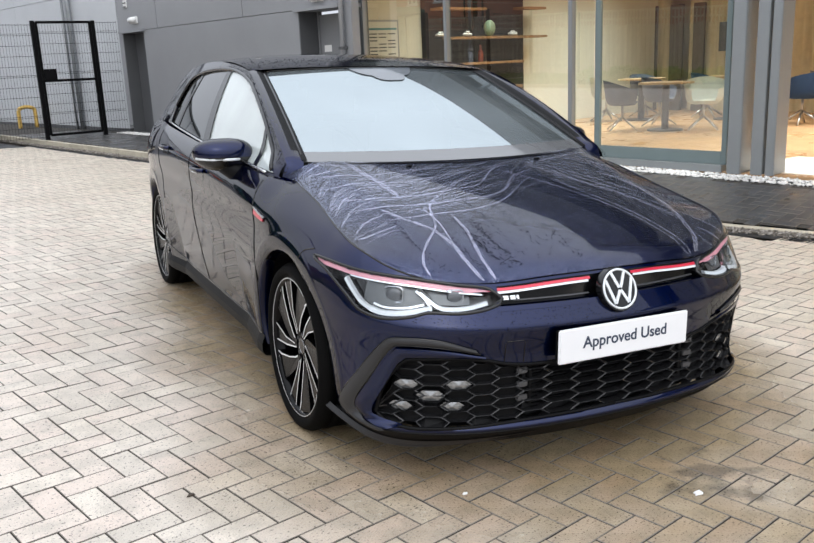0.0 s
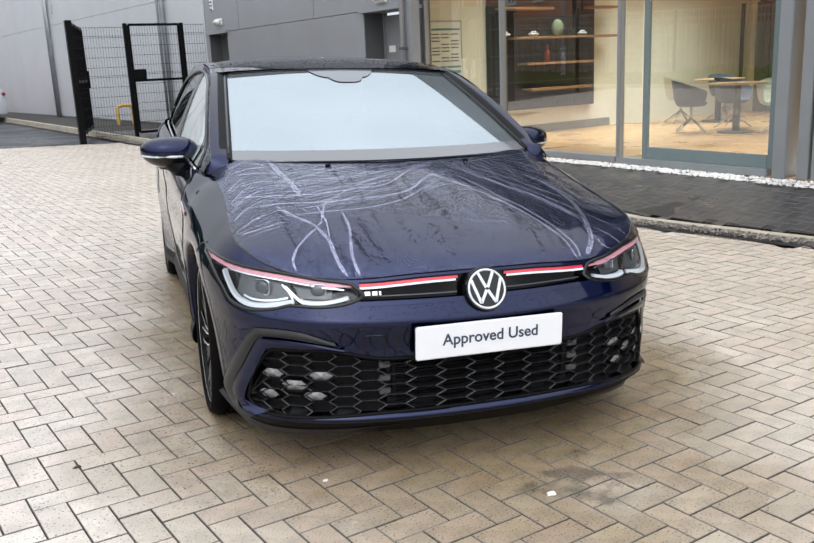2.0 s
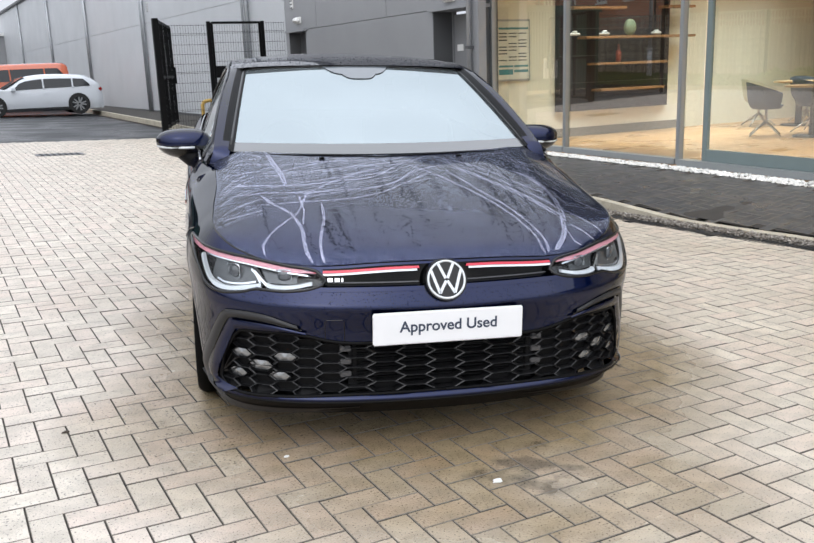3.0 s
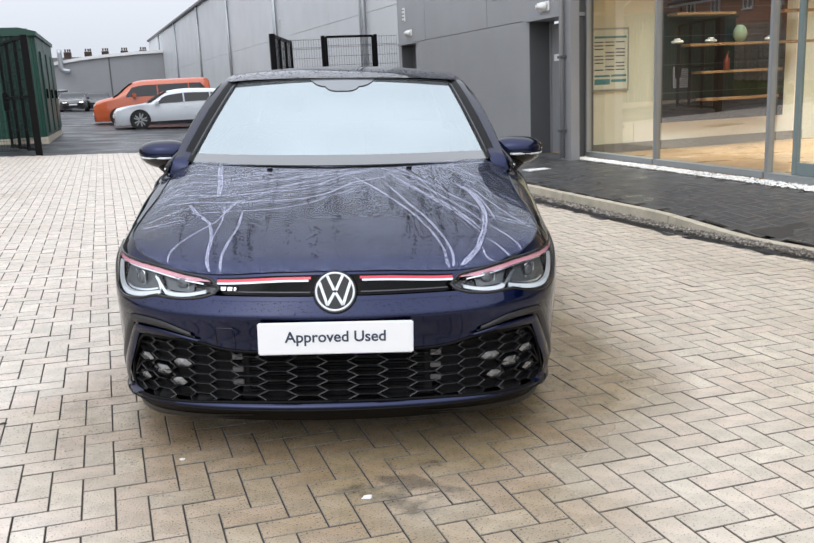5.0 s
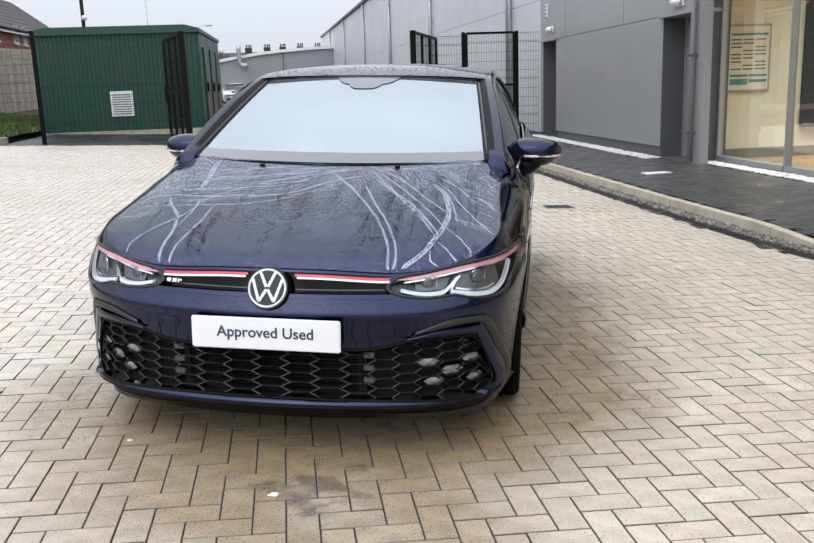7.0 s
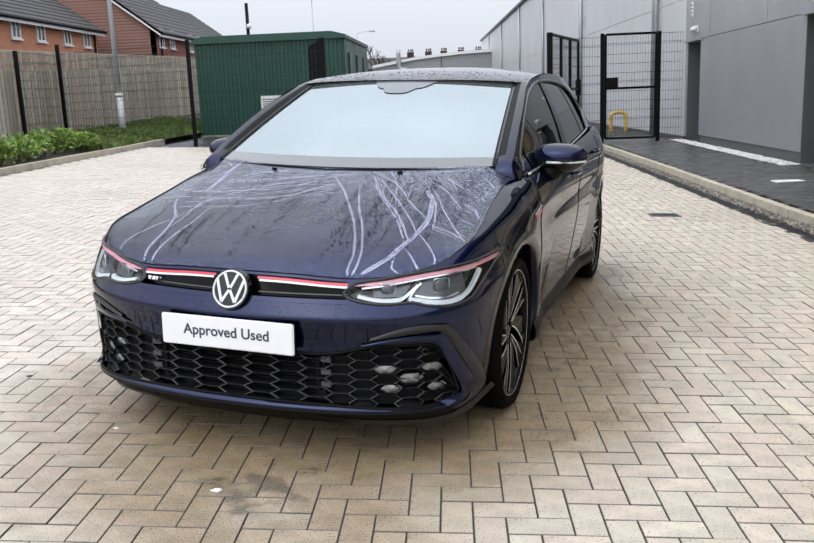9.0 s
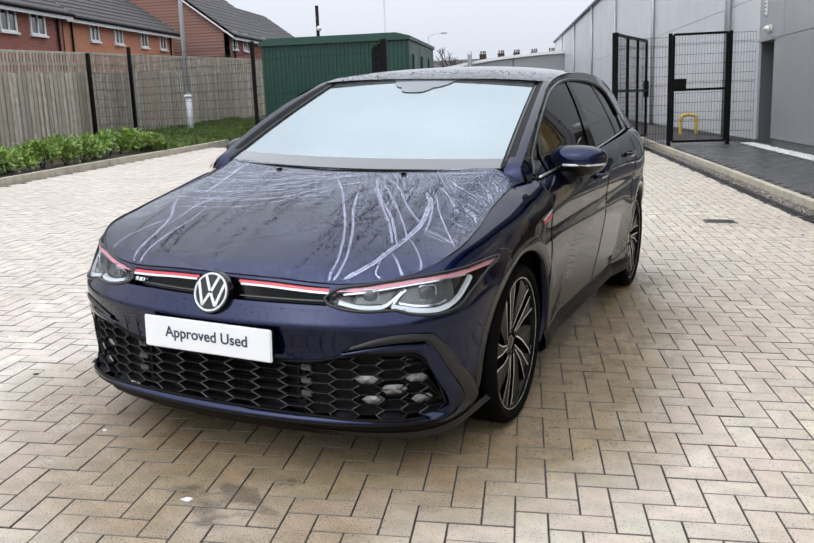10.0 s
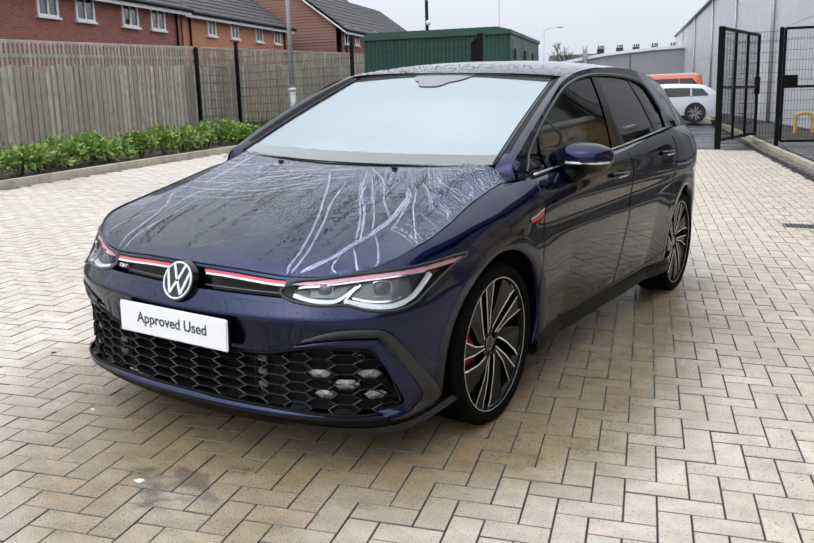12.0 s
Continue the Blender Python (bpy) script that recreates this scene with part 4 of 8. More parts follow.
def tub_chair(x, y, ang, mat, label):
    c = thing("tub_chair", pose(x, y, 0.10, 0, 0, ang), label, "chair", "tub chairs")
    n_, V = 25, []
    for i in range(n_):
        a = math.radians(-140 + 280 * i / (n_ - 1))
        back = 0.5 + 0.5 * math.cos(a)
        for z, r in ((0.40, 0.17), (0.43, 0.24), (0.52, 0.28), (0.60 + 0.20 * back, 0.29 + 0.03 * back)):
            V.append((r * math.sin(a), r * math.cos(a) * 0.95, z))
    part("shell", (V, grid_faces(n_, 4)), mat, c, smooth=True)
    bm = bmesh.new()
    bmesh.ops.create_cone(bm, cap_ends=True, segments=24, radius1=0.20, radius2=0.24, depth=0.05, matrix=Matrix.Translation((0, 0, 0.43)))
    part("seat", bm, mat, c)
    part("stem", tube([(0, 0, 0.2), (0, 0, 0.42)], 0.022, 10), M_STEEL, c, smooth=True)
    for k in range(4):
        a = math.radians(45 + 90 * k)
        part("leg", tube([(0, 0, 0.22), (0.30 * math.cos(a), 0.30 * math.sin(a), 0.015)], [0.018, 0.012], 8), M_STEEL, c, smooth=True)
    return c


def round_table(x, y, r=0.42):
    t = thing("round_table", pose(x, y, 0.10), "round oak café table on a dark pedestal", "table", "café tables")
    for nm, r1, z, dz, mt in (("tabletop", r, 0.73, 0.025, M_TABLETOP), ("base", 0.27, 0.01, 0.02, M_CLADDARK)):
        bm = bmesh.new()
        bmesh.ops.create_cone(bm, cap_ends=True, segments=40, radius1=r1, radius2=r1, depth=dz, matrix=Matrix.Translation((0, 0, z)))
        part(nm, bm, mt, t)
    part("pedestal", tube([(0, 0, 0.02), (0, 0, 0.72)], 0.055, 14), M_CLADDARK, t, smooth=True)
    return t


round_table(12.36, 7.47)
tub_chair(12.05, 8.05, 40, M_GREYSHELL, "grey-blue fabric tub chair with steel star base")
tub_chair(12.60, 6.95, -60, M_WHITESHELL, "pale green shell tub chair with steel star base")
tub_chair(12.95, 7.95, 10, M_GREYSHELL, "grey-blue fabric tub chair with steel star base")
round_table(14.0, 9.0)
tub_chair(13.5, 9.4, 60, M_WHITESHELL, "pale green shell tub chair with steel star base")
tub_chair(14.6, 9.3, -20, M_GREYSHELL, "grey-blue fabric tub chair with steel star base")
round_table(14.6, 7.6)
tub_chair(14.9, 8.2, 10, M_BLUESHELL, "deep blue fabric tub chair with steel star base")
tub_chair(13.95, 6.05, 150, M_BLUESHELL, "deep blue fabric tub chair with steel star base")
round_table(14.55, 5.6)
tub_chair(15.0, 6.1, 30, M_GREYSHELL, "grey fabric tub chair with steel star base")
tagged(part("door_mat", box(8.7, 10.0, 2.0, 4.3, 0.10, 0.106), M_INWHITE), "pale entrance matting inside the open door", "mat")

# ---- planting along the left kerb ----
def leaf_cluster(count, place, size, seed):
    """Small pointed leaves scattered in clumps: verts and faces."""
    rng = np.random.default_rng(seed)
    V, F = [], []
    for i in range(count):
        p, out = place(rng)
        s = size * rng.uniform(0.6, 1.4)
        d = np.array(out) + rng.normal(0, 0.55, 3)
        d /= np.linalg.norm(d) + 1e-9
        a = np.cross(d, rng.normal(0, 1, 3))
        a /= np.linalg.norm(a) + 1e-9
        b = len(V)
        V += [p, p + d * s * 0.5 + a * s * 0.28, p + d * s, p + d * s * 0.5 - a * s * 0.28]
        F.append((b, b + 1, b + 2, b + 3))
    return V, F


def shrub(x, y, r, h, seed):
    z0 = bed_height(x, y)
    sh = thing("shrub", pose(x, y, z0), "low leafy green shrub in the kerbside bed", "shrub", "bed shrubs")
    rs = random.Random(seed)
    lobes = [(rs.uniform(-0.5, 0.5) * r, rs.uniform(-0.5, 0.5) * r, rs.uniform(0.35, 0.75) * h, rs.uniform(0.35, 0.6) * r) for _ in range(6)]

    def place(rng):
        lx, ly, lz, lr = lobes[rng.integers(len(lobes))]
        v = rng.normal(0, 1, 3)
        v /= np.linalg.norm(v)
        v[2] = abs(v[2]) if rng.random() < 0.75 else v[2] * 0.6
        k = rng.uniform(0.55, 1.05)
        p = np.array([lx, ly, max(lz * 0.9, 0.05)]) + v * np.array([lr, lr, h * 0.42]) * k
        p[2] = max(p[2], 0.02)
        return p, v
    part("leaves", leaf_cluster(int(560 * r / 0.4), place, 0.078, seed), M_LEAF, sh)
    for k in range(4):
        a = rs.uniform(0, 6.28)
        part("stem", tube([(0, 0, -0.05), (0.1 * math.cos(a), 0.1 * math.sin(a), h * 0.4), (0.22 * math.cos(a), 0.22 * math.sin(a), h * 0.75)], [0.012, 0.009, 0.004], 5), M_SOIL, sh)
    return sh


def bed_height(x, y):
    b = float(lay(left_at(y), y)) + 0.07
    return b + (fence_z(y) - 0.02 - b) * float(np.clip((left_at(y) - x) / 3.0, 0, 1))


rs = random.Random(11)
y = 5.6
k = 0
while y < 16.5:
    shrub(float(left_at(y)) - 0.45 - rs.uniform(0, 0.25), y, rs.uniform(0.40, 0.54), rs.uniform(0.32, 0.46), 100 + k)
    if k % 2:
        shrub(float(left_at(y)) - 1.05 - rs.uniform(0, 0.3), y + 0.2, rs.uniform(0.40, 0.54), rs.uniform(0.34, 0.50), 300 + k)
    y += rs.uniform(0.52, 0.72)
    k += 1


def grass_place(rng):
    y = rng.uniform(15.5, 28)
    x = float(left_at(min(y, 18))) - 0.1 - rng.uniform(0, 1) * 3.0
    return np.array([x, y, bed_height(x, y)]), np.array([0, 0, 1.6])


grass = tagged(part("grass", leaf_cluster(9000, grass_place, 0.11, 8), M_GRASS), "rough green grass verge by the fence", "grass", kind="stuff")

# ---- street lamps ----
def lamp_post(x, y, z0, h, r0, mat, arm=1.2, ang=0.0):
    lp = thing("street_lamp", pose(x, y, z0, 0, 0, ang), "tall grey steel street lamp column", "street lamp", "street lamps")
    part("base", tube([(0, 0, -0.3), (0, 0, 1.15)], r0 * 1.35, 12), mat, lp, smooth=True)
    part("collar", tube([(0, 0, 1.12), (0, 0, 1.20)], r0 * 1.6, 12), M_WHITE, lp, smooth=True)
    part("column", tube([(0, 0, 1.15), (0, 0, h)], [r0, r0 * 0.6], 12), mat, lp, smooth=True)
    part("arm", tube([(0, 0, h), (arm * 0.5, 0, h + 0.15), (arm, 0, h + 0.2)], r0 * 0.4, 8), mat, lp)
    part("lantern", box(arm - 0.1, arm + 0.5, -0.12, 0.12, h + 0.12, h + 0.24, 0.04), mat, lp)
    return lp


lamp_post(-6.3, 22.6, 0.45, 8.0, 0.07, M_CLADLIGHT)
lamp_post(-8.5, 68.0, 0.0, 9.6, 0.07, M_GALV, 1.4, 0)
lamp_post(-6.3, 78.0, 0.0, 7.0, 0.06, M_GALV, 1.2, 0)
pole = thing("camera_pole", pose(-6.2, 37.6, 0.0), "black steel pole with a small dome camera", "pole")
part("pole", tube([(0, 0, 0), (0, 0, 5.6)], 0.075, 10), M_BLACK, pole, smooth=True)
bm = bmesh.new()
bmesh.ops.create_uvsphere(bm, u_segments=12, v_segments=8, radius=0.12, matrix=Matrix.Translation((0.08, -0.08, 4.6)))
part("dome", bm, M_WHITE, pole, smooth=True)

# ---- houses ----
def brick_mat(name, colour, mortar, tint):
    mt = material(name, colour, 0.85, vary=0.2, scale=2)
    N, L = mt.node_tree.nodes, mt.node_tree.links
    bs = N["Principled BSDF"]
    br = N.new("ShaderNodeTexBrick")
    tc = N.new("ShaderNodeTexCoord")
    mp = N.new("ShaderNodeMapping")
    mp.inputs["Rotation"].default_value = (radians(90), 0, 0)
    L.new(tc.outputs["Object"], mp.inputs["Vector"])
    L.new(mp.outputs[0], br.inputs["Vector"])
    br.inputs["Scale"].default_value = 1.0
    br.inputs["Brick Width"].default_value, br.inputs["Row Height"].default_value, br.inputs["Mortar Size"].default_value = 0.225, 0.075, 0.006
    br.inputs["Color1"].default_value, br.inputs["Color2"].default_value, br.inputs["Mortar"].default_value = (*colour, 1), (*tint, 1), (*mortar, 1)
    L.new(br.outputs["Color"], bs.inputs["Base Color"])
    return mt


M_B_RED = brick_mat("dark_red_brickwork", (0.23, 0.070, 0.050), (0.24, 0.18, 0.15), (0.30, 0.095, 0.068))
M_B_ORANGE = brick_mat("orange_brickwork", (0.46, 0.165, 0.085), (0.40, 0.30, 0.22), (0.54, 0.21, 0.115))
M_B_TAN = brick_mat("tan_brickwork", (0.38, 0.22, 0.11), (0.36, 0.28, 0.2), (0.44, 0.27, 0.14))


def house(m, L, W, eave, ridge, mat, windows, label, chimney=False):
    """A two-storey brick house: front wall along x at y=0, roof ridge along x."""
    h = thing("house", m, label, "house", "houses behind the fence")
    part("wall", box(0, L, 0, 0.3, -0.5, eave), mat, h)
    part("wall", box(0, L, W - 0.3, W, -0.5, eave), mat, h)
    for x in (0, L):
        V = [(x, 0.01, -0.5), (x, W - 0.01, -0.5), (x, W - 0.01, eave), (x, W / 2, ridge - 0.06), (x, 0.01, eave)]
        x2 = x + (0.28 if x == 0 else -0.28)
        V += [(x2, a[1], a[2]) for a in V]
        part("gable", (V, [(0, 1, 2, 3, 4), (9, 8, 7, 6, 5)] + [(i, 5 + i, 5 + (i + 1) % 5, (i + 1) % 5) for i in range(5)]), mat, h)
    o = 0.35
    for sgn in (1, -1):
        ya, yb = (-o, W / 2) if sgn > 0 else (W + o, W / 2)
        za = eave - o * (ridge - eave) / (W / 2)
        V = [(-0.25, ya, za), (L + 0.25, ya, za), (L + 0.25, yb, ridge), (-0.25, yb, ridge)]
        V += [(a, b, c + 0.12) for a, b, c in V]
        rf = part("roof", (V, [(0, 1, 2, 3), (7, 6, 5, 4), (0, 4, 5, 1), (1, 5, 6, 2), (2, 6, 7, 3), (3, 7, 4, 0)]), M_SLATE, h)
        rows = 14
        for k in range(rows):                     # courses of tiles stand a little proud
            t0 = k / rows
            y0, z0 = ya + (yb - ya) * t0, za + (ridge - za) * t0 + 0.125
            y1, z1 = ya + (yb - ya) * (t0 + 0.9 / rows), za + (ridge - za) * (t0 + 0.9 / rows) + 0.125
            part("tile_course", ([(-0.25, y0, z0 + 0.03), (L + 0.25, y0, z0 + 0.03), (L + 0.25, y1, z1), (-0.25, y1, z1), (-0.25, y0, z0 - 0.01), (L + 0.25, y0, z0 - 0.01)], [(0, 1, 2, 3), (4, 5, 1, 0)]), M_SLATE, rf)
        part("fascia", box(-0.25, L + 0.25, min(ya, ya + 0.02 * sgn), max(ya, ya + 0.02 * sgn), za - 0.12, za + 0.12), M_UPVC, h)
        part("gutter", tube([(-0.25, ya - 0.06 * sgn, za + 0.06), (L + 0.25, ya - 0.06 * sgn, za + 0.06)], 0.06, 8), M_BLACK, h)
    for x in (-0.25, L + 0.25):                     # barge boards
        for sgn in (1, -1):
            ya, yb = (-o, W / 2) if sgn > 0 else (W + o, W / 2)
            za = eave - o * (ridge - eave) / (W / 2)
            part("barge_board", ([(x, ya, za - 0.1), (x, yb, ridge - 0.1), (x, yb, ridge + 0.12), (x, ya, za + 0.12), (x * 1.0 + 0.03, ya, za - 0.1), (x + 0.03, yb, ridge - 0.1), (x + 0.03, yb, ridge + 0.12), (x + 0.03, ya, za + 0.12)], [(0, 1, 2, 3), (7, 6, 5, 4), (0, 4, 5, 1), (2, 6, 7, 3)]), M_UPVC, h)
    for x in (0.5, L - 0.4):
        part("downpipe", tube([(x, -0.07, -0.4), (x, -0.07, eave - 0.1)], 0.045, 8), M_BLACK, h)
    for x, z, w, hh in windows:
        wn_ = part("window", box(x - w / 2, x + w / 2, -0.02, 0.05, z, z + hh), M_PANE, h)
        for a, b, c, d in ((x - w / 2 - 0.05, x + w / 2 + 0.05, z + hh, z + hh + 0.07), (x - w / 2 - 0.05, x + w / 2 + 0.05, z - 0.07, z), (x - w / 2 - 0.05, x - w / 2 + 0.03, z, z + hh), (x + w / 2 - 0.03, x + w / 2 + 0.05, z, z + hh), (x - 0.03, x + 0.03, z, z + hh)):
            part("frame", box(a, b, -0.06, 0.02, c, d), M_UPVC, wn_)
        part("sill", box(x - w / 2 - 0.1, x + w / 2 + 0.1, -0.12, 0.0, z - 0.13, z - 0.06), M_UPVC, wn_)
    if chimney:
        part("chimney", box(L - 1.2, L - 0.6, W / 2 - 0.3, W / 2 + 0.3, eave, ridge + 0.9), mat, h)
    return h


# ---- parked cars ----
def far_car(m, L, W, H, mat, label, mpv=False, name="car", lit=False):
    """A parked car seen from afar: lofted body, glass, wheels, lamps."""
    H *= 0.91
    c = thing(name, m, label, "car", "parked cars")
    n = 40
    ys = np.linspace(0, L, n)
    t = ys / L
    if mpv:
        top = curve1([0, 0.02, 0.09, 0.16, 0.34, 0.43, 0.93, 0.985, 1], [0.43, 0.53, 0.59, 0.63, 0.945, 0.985, 1.0, 0.94, 0.50])
        belt_ = curve1([0, 0.14, 0.3, 1], [0.45, 0.55, 0.60, 0.60])
    else:
        top = curve1([0, 0.02, 0.10, 0.26, 0.44, 0.58, 0.84, 0.93, 0.985, 1], [0.44, 0.54, 0.60, 0.67, 0.955, 1.0, 0.965, 0.86, 0.66, 0.45])
        belt_ = curve1([0, 0.2, 0.5, 1], [0.45, 0.60, 0.63, 0.67])
    wid = curve1([0, 0.03, 0.12, 0.5, 0.88, 0.97, 1], [0.70, 0.90, 0.98, 1.0, 0.99, 0.93, 0.78])
    V = []
    for y, q in zip(ys, t):
        w, zt, zb = W / 2 * float(wid(q)), H * float(top(q)), H * float(belt_(q))
        zb = min(zb, zt - 0.02)
        ww = w * (1 - 0.42 * max(0, (zt - zb)) / H)
        for x, z in ((-w * 0.94, 0.16), (-w, 0.35), (-w, H * 0.4), (-w * 0.97, zb), (-ww, zt - 0.05 * H * (zt > zb + 0.1)), (-ww * 0.6, zt), (ww * 0.6, zt), (ww, zt - 0.05 * H * (zt > zb + 0.1)), (w * 0.97, zb), (w, H * 0.4), (w, 0.35), (w * 0.94, 0.16)):
            V.append((x, y, z))
    F = grid_faces(n, 12) + [tuple(range(12)), tuple(range((n - 1) * 12, n * 12))[::-1]]
    part("body", (V, F), mat, c, smooth=True)
    # glass bands lie just proud of the upper body
    k0, k1 = (0.27, 0.95) if mpv else (0.34, 0.90)
    for sgn in (1, -1):
        V = []
        Y = np.linspace(k0, k1, 14)
        for q in Y:
            w, zt, zb = W / 2 * float(wid(q)), H * float(top(q)), H * float(belt_(q))
            ww = w * (1 - 0.42 * (zt - zb) / H)
            e = 1 if k0 < q < k1 else 0.3
            for r in (0.06, 0.80 * e + 0.1 * (1 - e)):
                V.append((sgn * (w * 0.97 + (ww - w * 0.97) * r + 0.012), q * L, zb + (zt - 0.05 * H - zb) * r))
        part("side_glass", (V, grid_faces(14, 2)), M_GLOSSDARK, c)
        for j_ in (5, 10):
            a_, b_ = Vector(V[2 * j_]), Vector(V[2 * j_ + 1])
            part("window_pillar", tube([a_ + Vector((sgn * 0.002, 0, -0.01)), b_ + Vector((sgn * 0.002, 0, 0.01))], 0.028, 6), mat, c)
        part("door_handle", box(min(sgn * W / 2, sgn * W / 2 * 1.015), max(sgn * W / 2, sgn * W / 2 * 1.015), L * 0.55, L * 0.585, H * 0.52, H * 0.54), mat, c)
        part("mirror", box(sgn * W / 2 - 0.02, sgn * W / 2 + sgn * 0.18, L * 0.32, L * 0.35, H * 0.60, H * 0.70, 0.03) if sgn > 0 else box(-W / 2 - 0.18, -W / 2 + 0.02, L * 0.32, L * 0.35, H * 0.60, H * 0.70, 0.03), mat, c)
        part("headlamp", box(sgn * W * 0.28 - 0.16, sgn * W * 0.28 + 0.16, 0.02, 0.35, H * 0.42, H * 0.49, 0.03), M_BEAM if lit else M_WHITE, c)
        part("tail_lamp", box(sgn * W * 0.40 - 0.12, sgn * W * 0.40 + 0.10, L - 0.32, L - 0.02, H * 0.54, H * 0.64, 0.03), M_TAILRED, c)
        part("sill", box(sgn * W / 2 - 0.05 if sgn > 0 else -W / 2 - 0.0, sgn * W / 2 + 0.0 if sgn > 0 else -W / 2 + 0.05, L * 0.24, L * 0.74, 0.15, 0.25), M_GLOSSDARK, c)
    V = []
    q0, q1 = (0.165, 0.335) if mpv else (0.265, 0.43)
    for q in np.linspace(q0, q1, 8):
        w, zt, zb = W / 2 * float(wid(q)), H * float(top(q)), H * float(belt_(q))
        ww = w * (1 - 0.42 * max(0, (zt - zb)) / H) * 0.92
        V += [(-ww, q * L - 0.01, zt + 0.006), (ww, q * L - 0.01, zt + 0.006)]
    part("windscreen", (V, grid_faces(8, 2)), M_GLOSSDARK, c)
    part("grille", box(-W * 0.3, W * 0.3, -0.01, 0.06, 0.22, 0.42, 0.02), M_GLOSSDARK, c)
    part("plate", box(-0.26, 0.26, -0.03, 0.0, 0.42, 0.53, 0.01), M_WHITE, c)
    for y in (L * 0.195, L * 0.805):
        for sgn in (1, -1):
            x = sgn * (W / 2 - 0.10)
            bm = bmesh.new()
            bmesh.ops.create_cone(bm, cap_ends=True, segments=28, radius1=0.325, radius2=0.325, depth=0.22, matrix=pose(x, y, 0.325, 0, 90, 0))
            w = part("wheel", bm, M_DARKRUBBER, c)
            bm = bmesh.new()
            bmesh.ops.create_cone(bm, cap_ends=True, segments=24, radius1=0.235, radius2=0.235, depth=0.012, matrix=pose(x + sgn * 0.112, y, 0.325, 0, 90, 0))
            part("rim", bm, M_GLOSSDARK, w)
            for k in range(10):
                m2 = pose(x + sgn * 0.122, y, 0.325, 36 * k + (9 if k % 2 else 0), 0, 0)
                part("spoke", box(-0.004, 0.004, -0.024, 0.024, 0.03, 0.228, m=m2), M_CARSILVER, w)
            bm = bmesh.new()
            bmesh.ops.create_cone(bm, cap_ends=True, segments=28, radius1=0.352, radius2=0.352, depth=0.20, matrix=pose(sgn * (W / 2 - 0.097), y, 0.335, 0, 90, 0))
            part("arch", bm, M_DARKRUBBER, c)
    return c


M_GLOSSDARK = material("dark_car_glass", (0.02, 0.022, 0.025), 0.08, vary=0.05, scale=10)
M_BEAM = material("lit_headlamp", (0.8, 0.8, 0.78), 0.3)
M_BEAM.node_tree.nodes["Principled BSDF"].inputs["Emission Color"].default_value = (1.0, 0.96, 0.88, 1)
M_BEAM.node_tree.nodes["Principled BSDF"].inputs["Emission Strength"].default_value = 4.0
M_TAILRED = material("tail_red", (0.25, 0.01, 0.012), 0.25, vary=0.05, scale=10)
M_DARKRUBBER = material("car_tyre", (0.012, 0.012, 0.012), 0.75, vary=0.1, scale=20)
M_CARWHITE = material("white_car_paint", (0.62, 0.65, 0.69), 0.25, vary=0.03, scale=5, coat=0.8)
M_CARORANGE = material("orange_car_paint", (0.50, 0.10, 0.035), 0.25, vary=0.03, scale=5, coat=0.8)
M_CARGREY = material("grey_car_paint", (0.05, 0.052, 0.055), 0.25, vary=0.03, scale=5, coat=0.8)
M_CARSILVER = material("silver_car_paint", (0.35, 0.36, 0.37), 0.25, metal=0.5, vary=0.03, scale=5, coat=0.8)

# ---- what stands behind ----
H1W = [(x, 3.5, 0.85, 0.85) for x in (4.9, 6.7, 9.2, 10.95)]
house(pose(-14.0, 17.0, 0.6, 0, 0, 90), 12.6, 8.0, 4.45, 7.2, M_B_RED, H1W + [(1.6, 3.5, 0.85, 0.85)], "dark red brick house with a dark tiled roof and white windows")
house(pose(-14.3, 30.2, 0.6, 0, 0, 90), 10.0, 8.0, 4.45, 7.2, M_B_ORANGE, [(x, 3.58, 0.62, 0.8) for x in (2.3, 4.35, 6.8, 8.8)], "orange-red brick house with a dark tiled roof and white windows")
house(pose(-12.0, 42.0, 0.6, 0, 0, 90), 9.0, 9.5, 4.45, 8.0, M_B_RED, [(x, 3.68, 0.6, 0.8) for x in (0.7, 2.3, 5.4, 6.8)], "red brick house, gable end showing, white barge boards")
house(pose(-16.2, 62.0, 0.6, 0, 0, 90), 8.0, 6.5, 5.0, 7.6, M_B_TAN, [(2.0, 3.2, 0.9, 1.1), (5.5, 3.2, 0.9, 1.1)], "tan brick house with a dark roof behind the cabin")
house(pose(-12.6, 51.5, 0.6, 0, 0, 90), 9.0, 7.0, 4.45, 7.0, M_B_RED, [(2.0, 3.05, 0.9, 1.05), (6.0, 3.05, 0.9, 1.05)], "red brick house with a dark tiled roof")

shed2 = thing("warehouse", pose(0.6, 69.0, 0.0), "low grey clad warehouse with a white curved roof edge", "building")
prof = [(-4.6, 3.7), (-3.0, 3.95), (-1.0, 4.25), (1.0, 4.42), (3.0, 4.55), (5.5, 4.62)]
V = [(x, 0, 0.0) for x, z in prof] + [(x, 0, z) for x, z in prof] + [(x, 12, 0) for x, z in prof] + [(x, 12, z) for x, z in prof]
k = len(prof)
part("wall", (V, [(i, i + 1, k + i + 1, k + i) for i in range(k - 1)] + [(0, k, 3 * k, 2 * k)]), M_CLAD, shed2)
